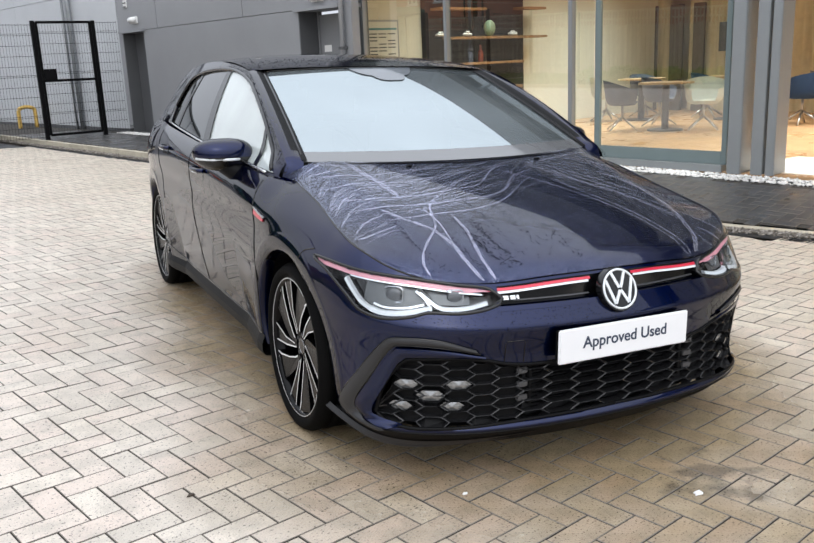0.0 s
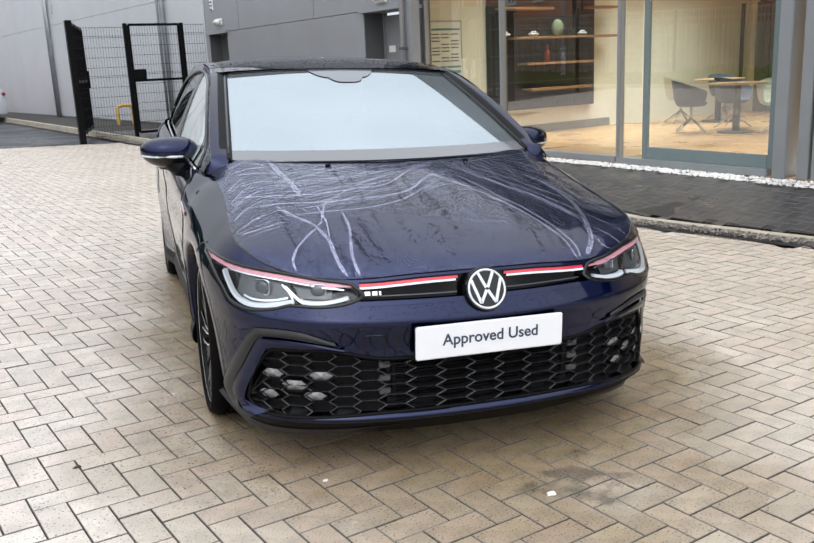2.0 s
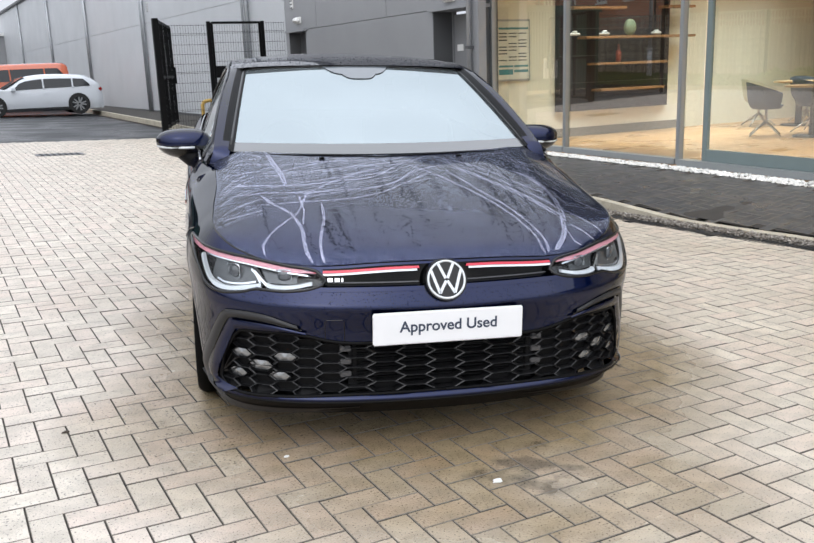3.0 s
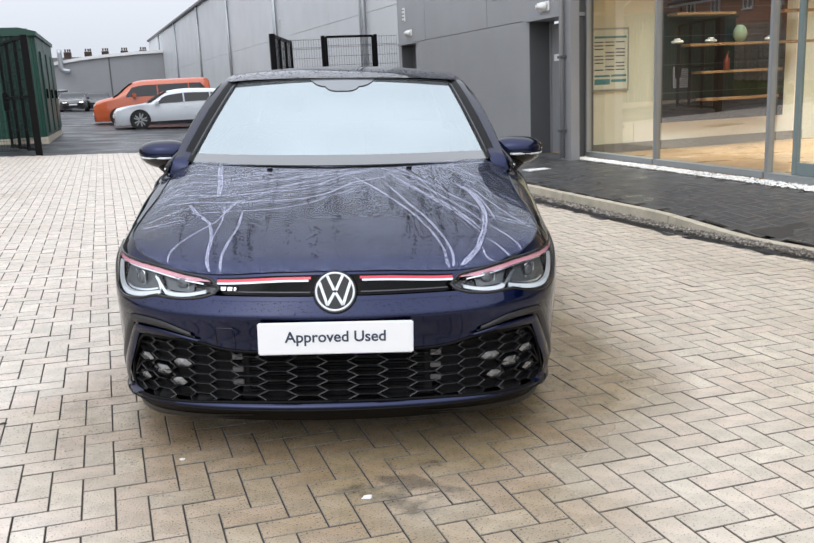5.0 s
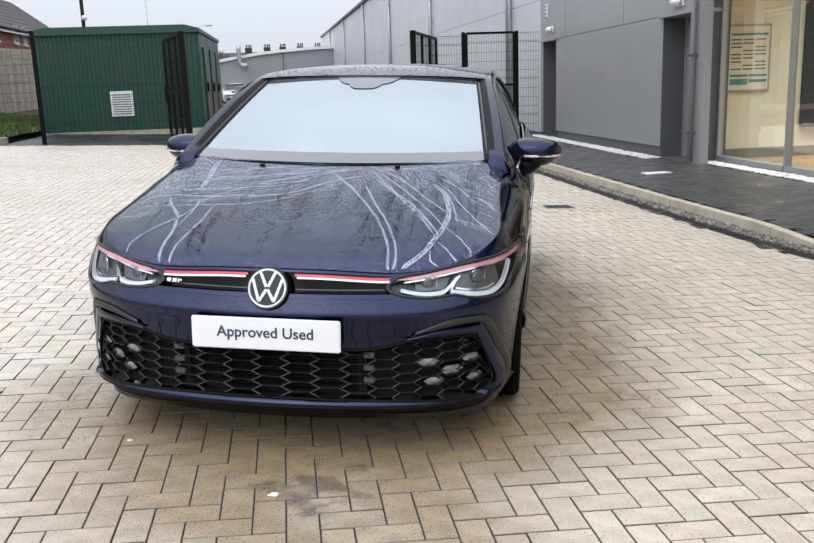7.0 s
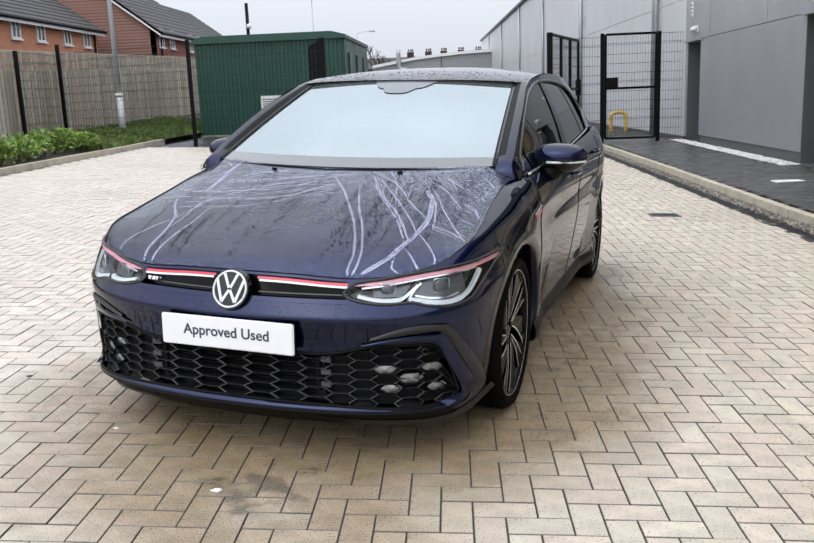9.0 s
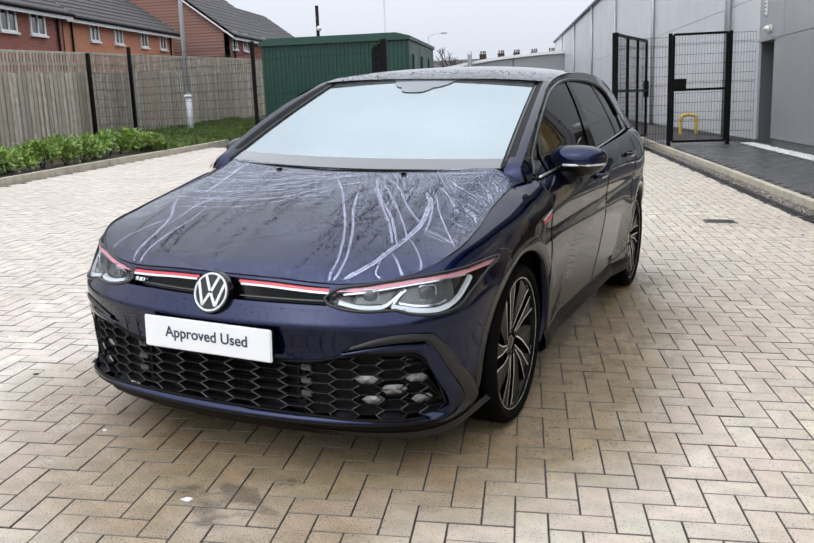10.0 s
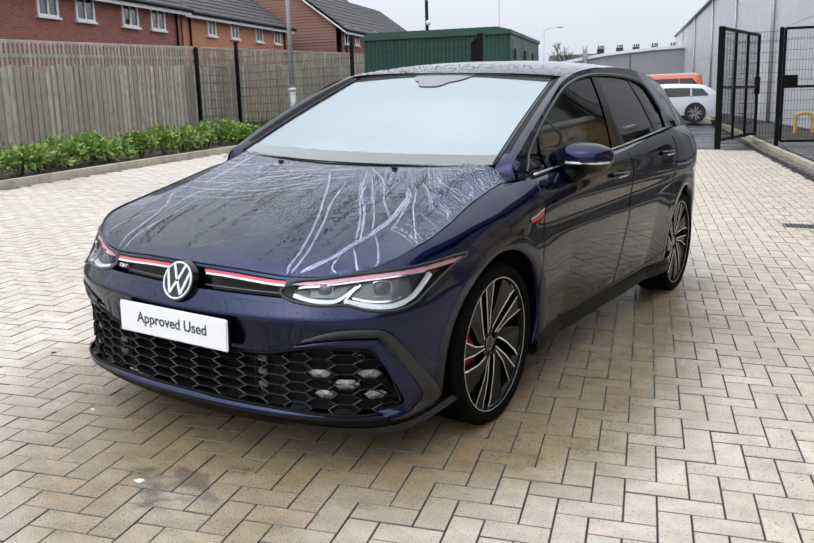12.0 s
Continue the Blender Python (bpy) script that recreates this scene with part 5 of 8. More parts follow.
part("roof", sweep([(x, -0.25, z) for x, z in prof], [(-0.02, -0.10), (-12.0, -0.10), (-12.0, 0.12), (-0.02, 0.12)]), M_WHITE, shed2)
part("joint", box(0.9, 1.0, -0.03, 0.0, 0, 4.3), M_CLADDARK, shed2)
part("flue", tube(smoothed([(-2.45, -0.5, 4.95), (-2.45, -0.5, 3.75), (-2.28, -0.5, 3.42), (-1.85, -0.5, 3.36)], 4), 0.18, 12), M_GALV, shed2, smooth=True)

M_SOOT = material("sooty_brick", (0.060, 0.038, 0.032), 0.9, vary=0.3, scale=4)
terr = thing("terraced_houses", pose(-8, 92.0, 0.0), "far row of terraced brick houses with chimneys", "houses")
part("wall", box(0, 30, 0, 0.4, 0, 4.4), M_B_RED, terr)
V = [(0, -0.3, 4.3), (30, -0.3, 4.3), (30, 4, 5.6), (0, 4, 5.6), (30, 8, 4.3), (0, 8, 4.3)]
part("roof", (V, [(0, 1, 2, 3), (3, 2, 4, 5)]), M_SLATE, terr)
for x in (5.4, 7.4, 9.1, 11.0, 12.9, 15.6, 17.0, 19.6, 21.0, 24.5):
    ch = part("chimney", box(x - 0.36, x + 0.36, 3.6, 4.4, 5.3, 6.10), M_SOOT, terr)
    for dx in (-0.2, 0.05, 0.25):
        part("chimney_pot", tube([(x + dx, 4, 6.15), (x + dx, 4, 6.4)], 0.08, 8), M_SOOT, ch)

far_car(pose(1.75, 31.2, 0.16, 0, 0, -88), 4.28, 1.79, 1.47, M_CARWHITE, "white hatchback parked beyond the gates")
far_car(pose(0.95, 36.4, 0.2, 0, 0, -88), 4.75, 1.98, 1.93, M_CARORANGE, "two-tone orange people carrier parked beyond the gates", True)
far_car(pose(-0.95, 60.0, 0.50, 0, 0, 2), 4.3, 1.8, 1.45, M_CARGREY, "dark grey car far off in the car park, headlamps lit", lit=True)
far_car(pose(-2.3, 66.0, 0.52, 0, 0, 0), 4.4, 1.8, 1.7, M_CARWHITE, "white car parked far off by the warehouse")
far_car(pose(-2.9, 52.0, 0.48, 0, 0, 80), 4.4, 1.8, 1.5, M_CARSILVER, "silver car parked far off beside the cabin")
far_car(pose(-2.6, 55.0, 0.48, 0, 0, 80), 4.4, 1.8, 1.5, M_CARGREY, "dark car parked far off beside the cabin")
for k in range(4):
    far_car(pose(0.6 + 2.7 * k, 63.5, 0.45, 0, 0, 3), 4.2, 1.75, 1.42, (M_CARGREY, M_CARSILVER)[k % 2], "small car parked in a row by the warehouse")

tree = thing("tree", pose(-4.6, 83.0, 0.4), "bare winter tree behind the warehouse", "tree")
rt = random.Random(4)
bmx = bmesh.new()


def twig(p, d, ln, r, depth):
    q = p + d * ln
    add_tube(bmx, [tuple(p), tuple(q)], [r, r * 0.7], 4, cap=False)
    if depth:
        for _ in range(3):
            nd = (d + Vector((rt.uniform(-0.7, 0.7), rt.uniform(-0.7, 0.7), rt.uniform(-0.1, 0.5)))).normalized()
            twig(p + d * ln * rt.uniform(0.6, 1.0), nd, ln * rt.uniform(0.6, 0.8), r * 0.6, depth - 1)


twig(Vector((0, 0, 0)), Vector((0, 0, 1)), 2.4, 0.16, 5)
part("branches", bmx, M_SOIL, tree)

# far belt of low trees and roofs closes the horizon
woods = []
rng = np.random.default_rng(2)


def wood_place(r):
    a = r.uniform(0, 2 * math.pi)
    d = r.uniform(150, 175)
    h = (2.2 + 1.6 * math.sin(a * 9) + 1.2 * math.sin(a * 23 + 1)) * r.uniform(0.1, 1.0) + 1.0
    return np.array([2 + d * math.cos(a), 8 + d * math.sin(a), h - 0.5]), np.array([0, 0, 0.6])


tagged(part("backdrop_trees", leaf_cluster(9000, wood_place, 2.6, 9), M_LEAF), "far dark belt of trees on the horizon", "trees", kind="stuff")
# drain covers
def cover(x, y, w, l, label):
    c = thing("drain_cover", Matrix.Translation((x, y, float(lay(x, y)) + 0.001)) @ pose(0, 0, 0, 0, 2.1, 1), label, "drain cover")
    part("frame", box(-w / 2, w / 2, -l / 2, l / 2, -0.01, 0.004), M_CLADDARK, c)
    for k in range(7):
        xx = -w / 2 + w * (k + 0.7) / 8
        part("bar", box(xx, xx + w / 16, -l / 2 + 0.02, l / 2 - 0.02, 0.003, 0.007), M_BLACK, c)


cover(5.46, 7.55, 0.30, 0.22, "rusty iron gully grate in the block paving")
cover(2.78, 14.5, 0.75, 0.45, "dark iron drain cover in the block paving")
tagged(part("utility_cover", box(7.2, 7.55, 9.35, 9.55, -0.02, float(apron_z(7.4, 9.4)) + 0.006), M_WHITE), "pale rectangular utility cover in the footway", "cover")

# ---- the car: x to its left, y from nose to tail, z up ----
M_PAINT = material("blue_car_paint", (0.0017, 0.0068, 0.043), 0.33, metal=0.95, vary=0.12, scale=900, coat=1.0, spec=0.1)
M_PAINT.node_tree.nodes["Principled BSDF"].inputs["Specular Tint"].default_value = (0.06, 0.07, 0.20, 1)
M_PAINT.node_tree.nodes["Principled BSDF"].inputs["Coat IOR"].default_value = 1.42
M_GLOSSBLACK = material("gloss_black_plastic", (0.003, 0.003, 0.0035), 0.10, vary=0.05, scale=20)
M_SATINBLACK = material("satin_black_plastic", (0.0045, 0.0045, 0.005), 0.46, vary=0.12, scale=40, bump=0.0003, bump_scale=500, spec=0.10)
M_RUBBER = material("tyre_rubber", (0.004, 0.004, 0.004), 0.7, vary=0.25, scale=15, bump=0.0006, bump_scale=120, spec=0.05)
M_CHROME = material("chrome", (0.85, 0.86, 0.87), 0.07, metal=1.0)
M_SATINCHROME = material("satin_chrome", (0.62, 0.63, 0.64), 0.25, metal=1.0)
M_CUTALLOY = material("diamond_cut_alloy", (0.86, 0.86, 0.87), 0.34, metal=0.35, vary=0.06, scale=60)
M_RED = material("red_enamel", (0.60, 0.016, 0.050), 0.3, vary=0.05, scale=30, coat=0.6)
M_REDCALIPER = material("red_caliper", (0.36, 0.012, 0.012), 0.4, vary=0.15, scale=30)
M_LAMPLENS = glass_mat("lamp_lens", (0.94, 0.96, 0.97), 1.22, mirror=0.0)
M_LAMPBLACK = material("lamp_bezel", (0.009, 0.009, 0.010), 0.2, vary=0.1, scale=40)
M_LAMPSILVER = material("lamp_reflector", (0.70, 0.72, 0.75), 0.16, metal=1.0, vary=0.05, scale=60)
M_LAMPGREY = material("lamp_bowl", (0.13, 0.135, 0.14), 0.3, metal=0.6, vary=0.3, scale=70)
M_LIGHTBAR = material("light_guide", (0.72, 0.75, 0.78), 0.18, vary=0.05, scale=80, coat=0.5)
M_PINKBAR = material("red_light_guide", (0.74, 0.33, 0.39), 0.2, vary=0.05, scale=60, coat=0.6)
M_WINDSCREEN = glass_mat("misted_windscreen", (0.62, 0.67, 0.66), 1.6, mirror=0.40, haze=0.30, haze_colour=(0.55, 0.62, 0.645), gloss=(0.64, 0.71, 0.735), mist=0.5)
M_SIDEGLASS = glass_mat("side_glass", (0.20, 0.25, 0.24), 1.45, mirror=0.03)
M_SIDEMIST = glass_mat("misted_side_glass", (0.62, 0.68, 0.66), 1.55, mirror=0.10, haze=0.62, haze_colour=(0.80, 0.87, 0.85), mist=0.25)
M_PRIVACY = glass_mat("privacy_glass", (0.05, 0.055, 0.06), 1.5, mirror=0.04)
M_CABIN = material("dark_cabin_trim", (0.012, 0.012, 0.013), 0.8, spec=0.25, vary=0.2, scale=10)
M_PLATE = material("white_number_plate", (0.80, 0.81, 0.83), 0.3, vary=0.02, scale=20)
M_PLATETEXT = material("dark_plate_print", (0.03, 0.045, 0.08), 0.4)
M_DISC = material("brake_disc", (0.30, 0.30, 0.31), 0.3, metal=1.0, vary=0.1, scale=40)

CAR_O = Vector((2.598, 1.505, 0.0))
rear_v = Vector((0.2656, 0.9641, -0.0369 * 0.2656 + 0.0069 * 0.9641)).normalized()
up_v = Vector((0.0369, -0.0069, 1.0)).normalized()
left_v = rear_v.cross(up_v)
CAR_O.z = float(lay(CAR_O.x, CAR_O.y))
CAR_M = Matrix(((left_v.x, rear_v.x, up_v.x, CAR_O.x), (left_v.y, rear_v.y, up_v.y, CAR_O.y), (left_v.z, rear_v.z, up_v.z, CAR_O.z), (0, 0, 0, 1)))
car = thing("car", CAR_M, "dark metallic blue five-door hatchback, wet with rain beads", "car")

AX_F, AX_R, HUB_Z, TYRE_R, ARCH_R = 0.815, 3.415, 0.305, 0.312, 0.362
ARCH_C = ARCH_R + 0.054

# outline in plan at bumper height, from the middle of the nose round to the middle of the tail
PLAN = smoothed([(-0.2, 0.008), (0, 0), (0.20, 0.008), (0.40, 0.036), (0.55, 0.080), (0.66, 0.140), (0.738, 0.207), (0.795, 0.288), (0.834, 0.40), (0.856, 0.53), (0.868, 0.70), (0.874, 0.95),
                 (0.876, 1.3), (0.880, 1.8), (0.882, 2.4), (0.881, 3.0), (0.871, 3.4), (0.840, 3.72), (0.788, 3.94), (0.71, 4.07), (0.55, 4.14), (0.3, 4.17), (0, 4.18)], 24)[24:]
_seg = np.hypot(*np.diff(PLAN, axis=0).T)
PS = np.concatenate([[0], np.cumsum(_seg)])
PTAN = np.gradient(PLAN, PS, axis=0)
PTAN /= np.linalg.norm(PTAN, axis=1)[:, None]
S_END = PS[-1]


def plan(s):
    """Point and outward normal of the plan outline at arc length s from the nose (negative: the car's right)."""
    s = np.asarray(s, float)
    a = np.abs(s)
    sg = np.where(s < 0, -1.0, 1.0)
    x, y = np.interp(a, PS, PLAN[:, 0]), np.interp(a, PS, PLAN[:, 1])
    tx, ty = np.interp(a, PS, PTAN[:, 0]), np.interp(a, PS, PTAN[:, 1])
    return x * sg, y, ty * sg, -tx


def s_of_y(y):
    """Arc length along the side at car length y."""
    return float(np.interp(y, PLAN[:, 1], PS))


def s_of_x(x):
    """Arc length round the nose at half width x."""
    k = int(np.argmax(PLAN[:, 1] > 1.0))
    return float(np.interp(x, PLAN[:k, 0], PS[:k]))


sy = s_of_y
# top edge of the lower body, and how far it has come in by there
TOP_Z = curve1([0, s_of_x(0.2), s_of_x(0.43), s_of_x(0.58), s_of_x(0.68), s_of_x(0.745), sy(0.34), sy(0.55), sy(0.80), sy(1.0), sy(1.15), sy(2.0), sy(2.97), sy(3.3), sy(3.7), sy(4.0), S_END],
               [0.658, 0.654, 0.643, 0.653, 0.669, 0.693, 0.737, 0.785, 0.846, 0.888, 0.905, 0.945, 1.005, 1.025, 1.02, 0.99, 0.97])
TOP_IN = curve1([0, s_of_x(0.43), s_of_x(0.68), s_of_x(0.745), sy(0.34), sy(0.55), sy(0.80), sy(1.0), sy(1.2), sy(2.0), sy(3.0), sy(3.5), sy(4.0), S_END],
                [0.075, 0.085, 0.085, 0.075, 0.068, 0.10, 0.128, 0.130, 0.085, 0.064, 0.066, 0.085, 0.09, 0.06])
SHOULDER = curve1([0, s_of_x(0.6), sy(0.34), sy(0.6), sy(1.0), sy(1.5), sy(2.5), sy(3.4), sy(4.0), S_END], [0.515, 0.53, 0.56, 0.60, 0.70, 0.80, 0.85, 0.80, 0.75, 0.7])
FRONT_LOW = curve1([0.12, 0.160, 0.186, 0.198, 0.215, 0.26, 0.35, 0.42, 0.505, 0.515, 2.0], [0.075, 0.030, 0.006, 0.000, 0.022, 0.026, 0.026, 0.020, 0.002, 0.0, 0.0])
SIDE_LOW = curve1([0.12, 0.20, 0.27, 0.36, 0.48, 0.60, 0.72, 0.80, 2.0], [0.09, 0.038, 0.018, 0.009, 0.004, 0.002, 0.008, 0.0, 0.0])


def skin(s, z, off=0.0):
    """A point of the lower body's skin at arc length s and height z, off metres proud of it."""
    s, z = np.broadcast_arrays(np.asarray(s, float), np.asarray(z, float))
    a = np.abs(s)
    x, y, nx, ny = plan(s)
    w = np.clip((a - s_of_x(0.70)) / 0.35, 0, 1)
    w = w * w * (3 - 2 * w)
    low = FRONT_LOW(z) * (1 - w) + SIDE_LOW(z) * w
    zs, zt = SHOULDER(a), TOP_Z(a)
    q = np.clip((z - zs) / (zt - zs), 0, 1.15)
    rnd = q * (1 - w) + (1 - np.sqrt(np.clip(1 - (q * 0.95) ** 2, 0, 1))) / (1 - math.sqrt(1 - 0.95 ** 2)) * w
    d = off - low - TOP_IN(a) * rnd
    # the doors tuck in towards the sill
    tuck = np.clip((0.66 - z) / 0.36, 0, 1) * np.clip((y - 1.20) / 0.30, 0, 1) * np.clip((3.02 - y) / 0.25, 0, 1)
    d = d - 0.040 * tuck * w
    # haunches over the wheels
    for ax in (AX_F, AX_R):
        d = d + 0.012 * np.exp(-((y - ax) / 0.34) ** 2) * np.exp(-((z - 0.62) / 0.12) ** 2) * w
    return np.stack([x + nx * d, y + ny * d, z], -1)


def skin_patch(s0, s1, z0, z1, n=24, m=6, off=0.0):
    """A sheet on the skin between s0..s1 and heights z0(s)..z1(s)."""
    S = np.linspace(s0, s1, n)
    f0 = z0 if callable(z0) else (lambda s: z0)
    f1 = z1 if callable(z1) else (lambda s: z1)
    P = [skin(s, np.linspace(f0(s), f1(s), m), off) for s in S]
    return np.array(P).reshape(-1, 3), grid_faces(n, m)


def in_arch(y, z, r=ARCH_C):
    return (np.hypot(y - AX_F, z - HUB_Z) < r) | (np.hypot(y - AX_R, z - HUB_Z) < r)


# lower grille opening and lamp opening by arc length: lower and upper edge
SG, HL0, HL1 = 0.848, 0.412, 1.175
GR_LO = curve1([0, 0.36, 0.55, 0.70, 0.80, 0.848], [0.213, 0.210, 0.205, 0.203, 0.210, 0.236])
GR_HI = curve1([0, 0.26, 0.33, 0.40, 0.48, 0.57, 0.725, 0.765, 0.815, 0.848], [0.392, 0.391, 0.392, 0.400, 0.418, 0.428, 0.424, 0.396, 0.325, 0.240])
HL_TOP = curve1([0.412, 0.455, 0.555, 0.675, 0.815, 0.955, 1.075, 1.175], [0.602, 0.631, 0.644, 0.659, 0.675, 0.687, 0.696, 0.699])
HL_BOT = curve1([0.412, 0.485, 0.555, 0.615, 0.655, 0.715, 0.795, 0.885, 0.955, 1.015, 1.075, 1.175], [0.590, 0.573, 0.568, 0.570, 0.572, 0.560, 0.553, 0.568, 0.610, 0.643, 0.668, 0.692])


def x_of_s(s):
    return float(np.interp(abs(s), PS, PLAN[:, 0]))


def body_shell():
    S = np.concatenate([np.linspace(0, sy(0.40), 110)[:-1], np.linspace(sy(0.40), sy(1.2), 90)[:-1], np.linspace(sy(1.2), sy(3.0), 70)[:-1], np.linspace(sy(3.0), sy(3.85), 90)[:-1], np.linspace(sy(3.85), S_END, 40)])
    m = 64
    V, F = [], []
    for sgn in (1, -1):
        base = len(V)
        for s in S:
            zb = 0.186 if s < sy(0.42) else 0.20
            zz = zb + (float(TOP_Z(s)) - zb) * np.linspace(0, 1, m)
            V += list(skin(sgn * s if s else 1e-9 * sgn, zz))
        for i in range(len(S) - 1):
            for j in range(m - 1):
                q = [base + i * m + j, base + i * m + j + 1, base + (i + 1) * m + j + 1, base + (i + 1) * m + j]
                c = np.mean([V[k] for k in q], axis=0)
                if in_arch(c[1], c[2]):
                    continue
                sc = (S[i] + S[i + 1]) / 2
                if sc < SG:
                    if GR_LO(sc) < c[2] < GR_HI(sc):
                        continue
                if sc < 0.427 and 0.5765 < c[2]:
                    continue
                if HL0 < sc < HL1 and HL_BOT(sc) + 0.003 < c[2] < HL_TOP(sc) - 0.003:
                    continue
                F.append(tuple(q if sgn < 0 else q[::-1]))
    used = sorted({k for f in F for k in f})
    ren = {k: i for i, k in enumerate(used)}
    V = [np.array(V[k]) for k in used]
    F = [tuple(ren[k] for k in f) for f in F]
    for v in V:                                  # draw the edge vertices onto the arch circle
        for ax in (AX_F, AX_R):
            r = math.hypot(v[1] - ax, v[2] - HUB_Z)
            if ARCH_C - 0.02 < r < ARCH_C + 0.004 and abs(v[0]) > 0.6:
                v[1], v[2] = ax + (v[1] - ax) * ARCH_C / r, HUB_Z + (v[2] - HUB_Z) * ARCH_C / r
    return V, F


def welded(ob, dist=0.0005):
    bm = bmesh.new()
    bm.from_mesh(ob.data)
    bmesh.ops.remove_doubles(bm, verts=bm.verts, dist=dist)
    bm.to_mesh(ob.data)
    bm.free()
    return ob


body = welded(part("body", body_shell(), M_PAINT, car, smooth=True))

# hood, fitted to the top edge of the lower body
HX = 0.69
_es = np.linspace(s_of_x(HX), sy(1.16), 80)
_ep = skin(_es, TOP_Z(_es))
HOOD_C = curve1([0, 0.05, 0.12, 0.25, 0.5, 0.75, 1.0], [0.658, 0.692, 0.721, 0.768, 0.843, 0.904, 0.957])


def hood_point(u, v, drop=0.0, grow=1.0):
    """u -1..1 across, v 0..1 from the nose to the screen."""
    a = abs(u)
    sf = s_of_x(HX * a)
    F = skin(sf, TOP_Z(sf))
    FE = _ep[0]
    yr = 1.065 + 0.035 * a ** 4
    y = F[1] + (yr - F[1]) * v
    ye = FE[1] + (1.10 - FE[1]) * v
    xe, ze = np.interp(ye, _ep[:, 1], _ep[:, 0]), np.interp(ye, _ep[:, 1], _ep[:, 2])
    lead = (F[2] - FE[2]) * (1 - v) ** 2
    lead0 = (0.658 - FE[2]) * (1 - v) ** 2
    C = float(HOOD_C(v)) - ze - lead0
    ridge = 0.84 - 0.22 * (1 - v)                # the crease running back to the screen corner
    crown = 1 - 0.07 * min(a / ridge, 1.0) ** 2.0 - (0.93 * ((a - ridge) / (1 - ridge)) ** 1.0 if a > ridge else 0)
    x = math.copysign(1, u) * np.interp(a, [0, 1], [0, xe]) * grow
    fx = F[0] + (xe - FE[0]) * a
    return (math.copysign(fx, u) * grow, y, ze + lead + C * crown - drop - 0.0015)


n, m = 97, 73
HG = np.array([[hood_point((-1 + 2 * i / (n - 1)) * 0.994, 0.006 + 0.994 * j / (m - 1)) for j in range(m)] for i in range(n)])
HN = np.cross(np.gradient(HG, axis=0), np.gradient(HG, axis=1))
HN /= np.linalg.norm(HN, axis=2)[..., None]
HN *= np.sign(HN[..., 2:3])


def on_hood(u, v):
    """Point and normal of the hood by interpolation."""
    a, b = np.clip((u / 0.994 + 1) / 2 * (n_h - 1), 0, n_h - 1.001), np.clip((v - 0.006) / 0.994 * (m_h - 1), 0, m_h - 1.001)
    i, j = int(a), int(b)
    a, b = a - i, b - j
    mixg = lambda G: G[i, j] * (1 - a) * (1 - b) + G[i + 1, j] * a * (1 - b) + G[i, j + 1] * (1 - a) * b + G[i + 1, j + 1] * a * b
    return mixg(HG), mixg(HN)


n_h, m_h = n, m
hood = part("hood", (HG.reshape(-1, 3), grid_faces(n, m)), M_PAINT, car, "wet blue hood with water beads and dried runs", smooth=True)
part("hood_liner", ([hood_point(-1 + 2 * i / 32, 0.03 + 0.95 * j / 24, 0.028, 1.0) for i in range(33) for j in range(25)], grid_faces(33, 25)), M_SATINBLACK, car)

# screen, roof, sides of the cabin
def side_x(y, z):
    """Half width of the cabin side at length y and height z."""
    sb = sy(np.clip(y, 1.0, 3.8))
    xb = float(skin(sb, TOP_Z(sb))[0])
    xb -= 0.032 * min(max((2.3 - y) / 1.0, 0.0), 1.0) * min(max((z - 0.925) / 0.06, 0.0), 1.0)
    dz = z - 0.945
    return xb - 0.30 * dz - 0.42 * dz * abs(dz) - 0.05 * max(0, y - 3.0) * max(0, dz) * 2


RAIL_Z = curve1([0.98, 1.10, 1.30, 1.55, 1.75, 1.93, 2.1, 2.4, 2.8, 3.2, 3.45, 3.62, 3.85, 4.02], [0.895, 0.955, 1.058, 1.172, 1.250, 1.306, 1.335, 1.358, 1.361, 1.340, 1.310, 1.275, 1.14, 1.0])
ROOF_C = curve1([1.86, 2.1, 2.4, 2.7, 3.0, 3.4, 3.66], [1.322, 1.365, 1.395, 1.406, 1.402, 1.372, 1.335])


def roof_point(u, v):
    y0 = 1.93 - 0.05 * (1 - u * u)
    y1 = 3.62 + 0.05 * (1 - u * u)
    y = y0 + (y1 - y0) * v
    yr = 1.93 + (3.62 - 1.93) * v
    zr = float(RAIL_Z(yr))
    xr = side_x(yr, zr)
    zc = float(ROOF_C(y))
    z = zr + (zc - zr) * (1 - abs(u) ** 2.4)
    return (xr * u, y if abs(u) < 1 else yr, z)


n, m = 33, 33
roof = part("roof", ([roof_point(-1 + 2 * i / (n - 1), j / (m - 1)) for i in range(n) for j in range(m)], grid_faces(n, m)), M_PAINT, car, smooth=True)


def screen_point(u, v, off=0.0):
    bx, tx = 0.675, 0.572
    by = 1.105 - 0.125 * (1 - u * u)
    bz = 0.952 - 0.012 * (1 - u * u) + 0.0
    ty = 1.945 - 0.055 * (1 - u * u)
    tz = 1.302 + 0.016 * (1 - u * u)
    x = u * (bx + (tx - bx) * v)
    y = by + (ty - by) * v
    z = bz + (tz - bz) * v + 0.022 * 4 * v * (1 - v) * (1 - 0.5 * u * u)
    return (x, y - off * 0.4, z + off * 0.9)


n, m = 33, 25
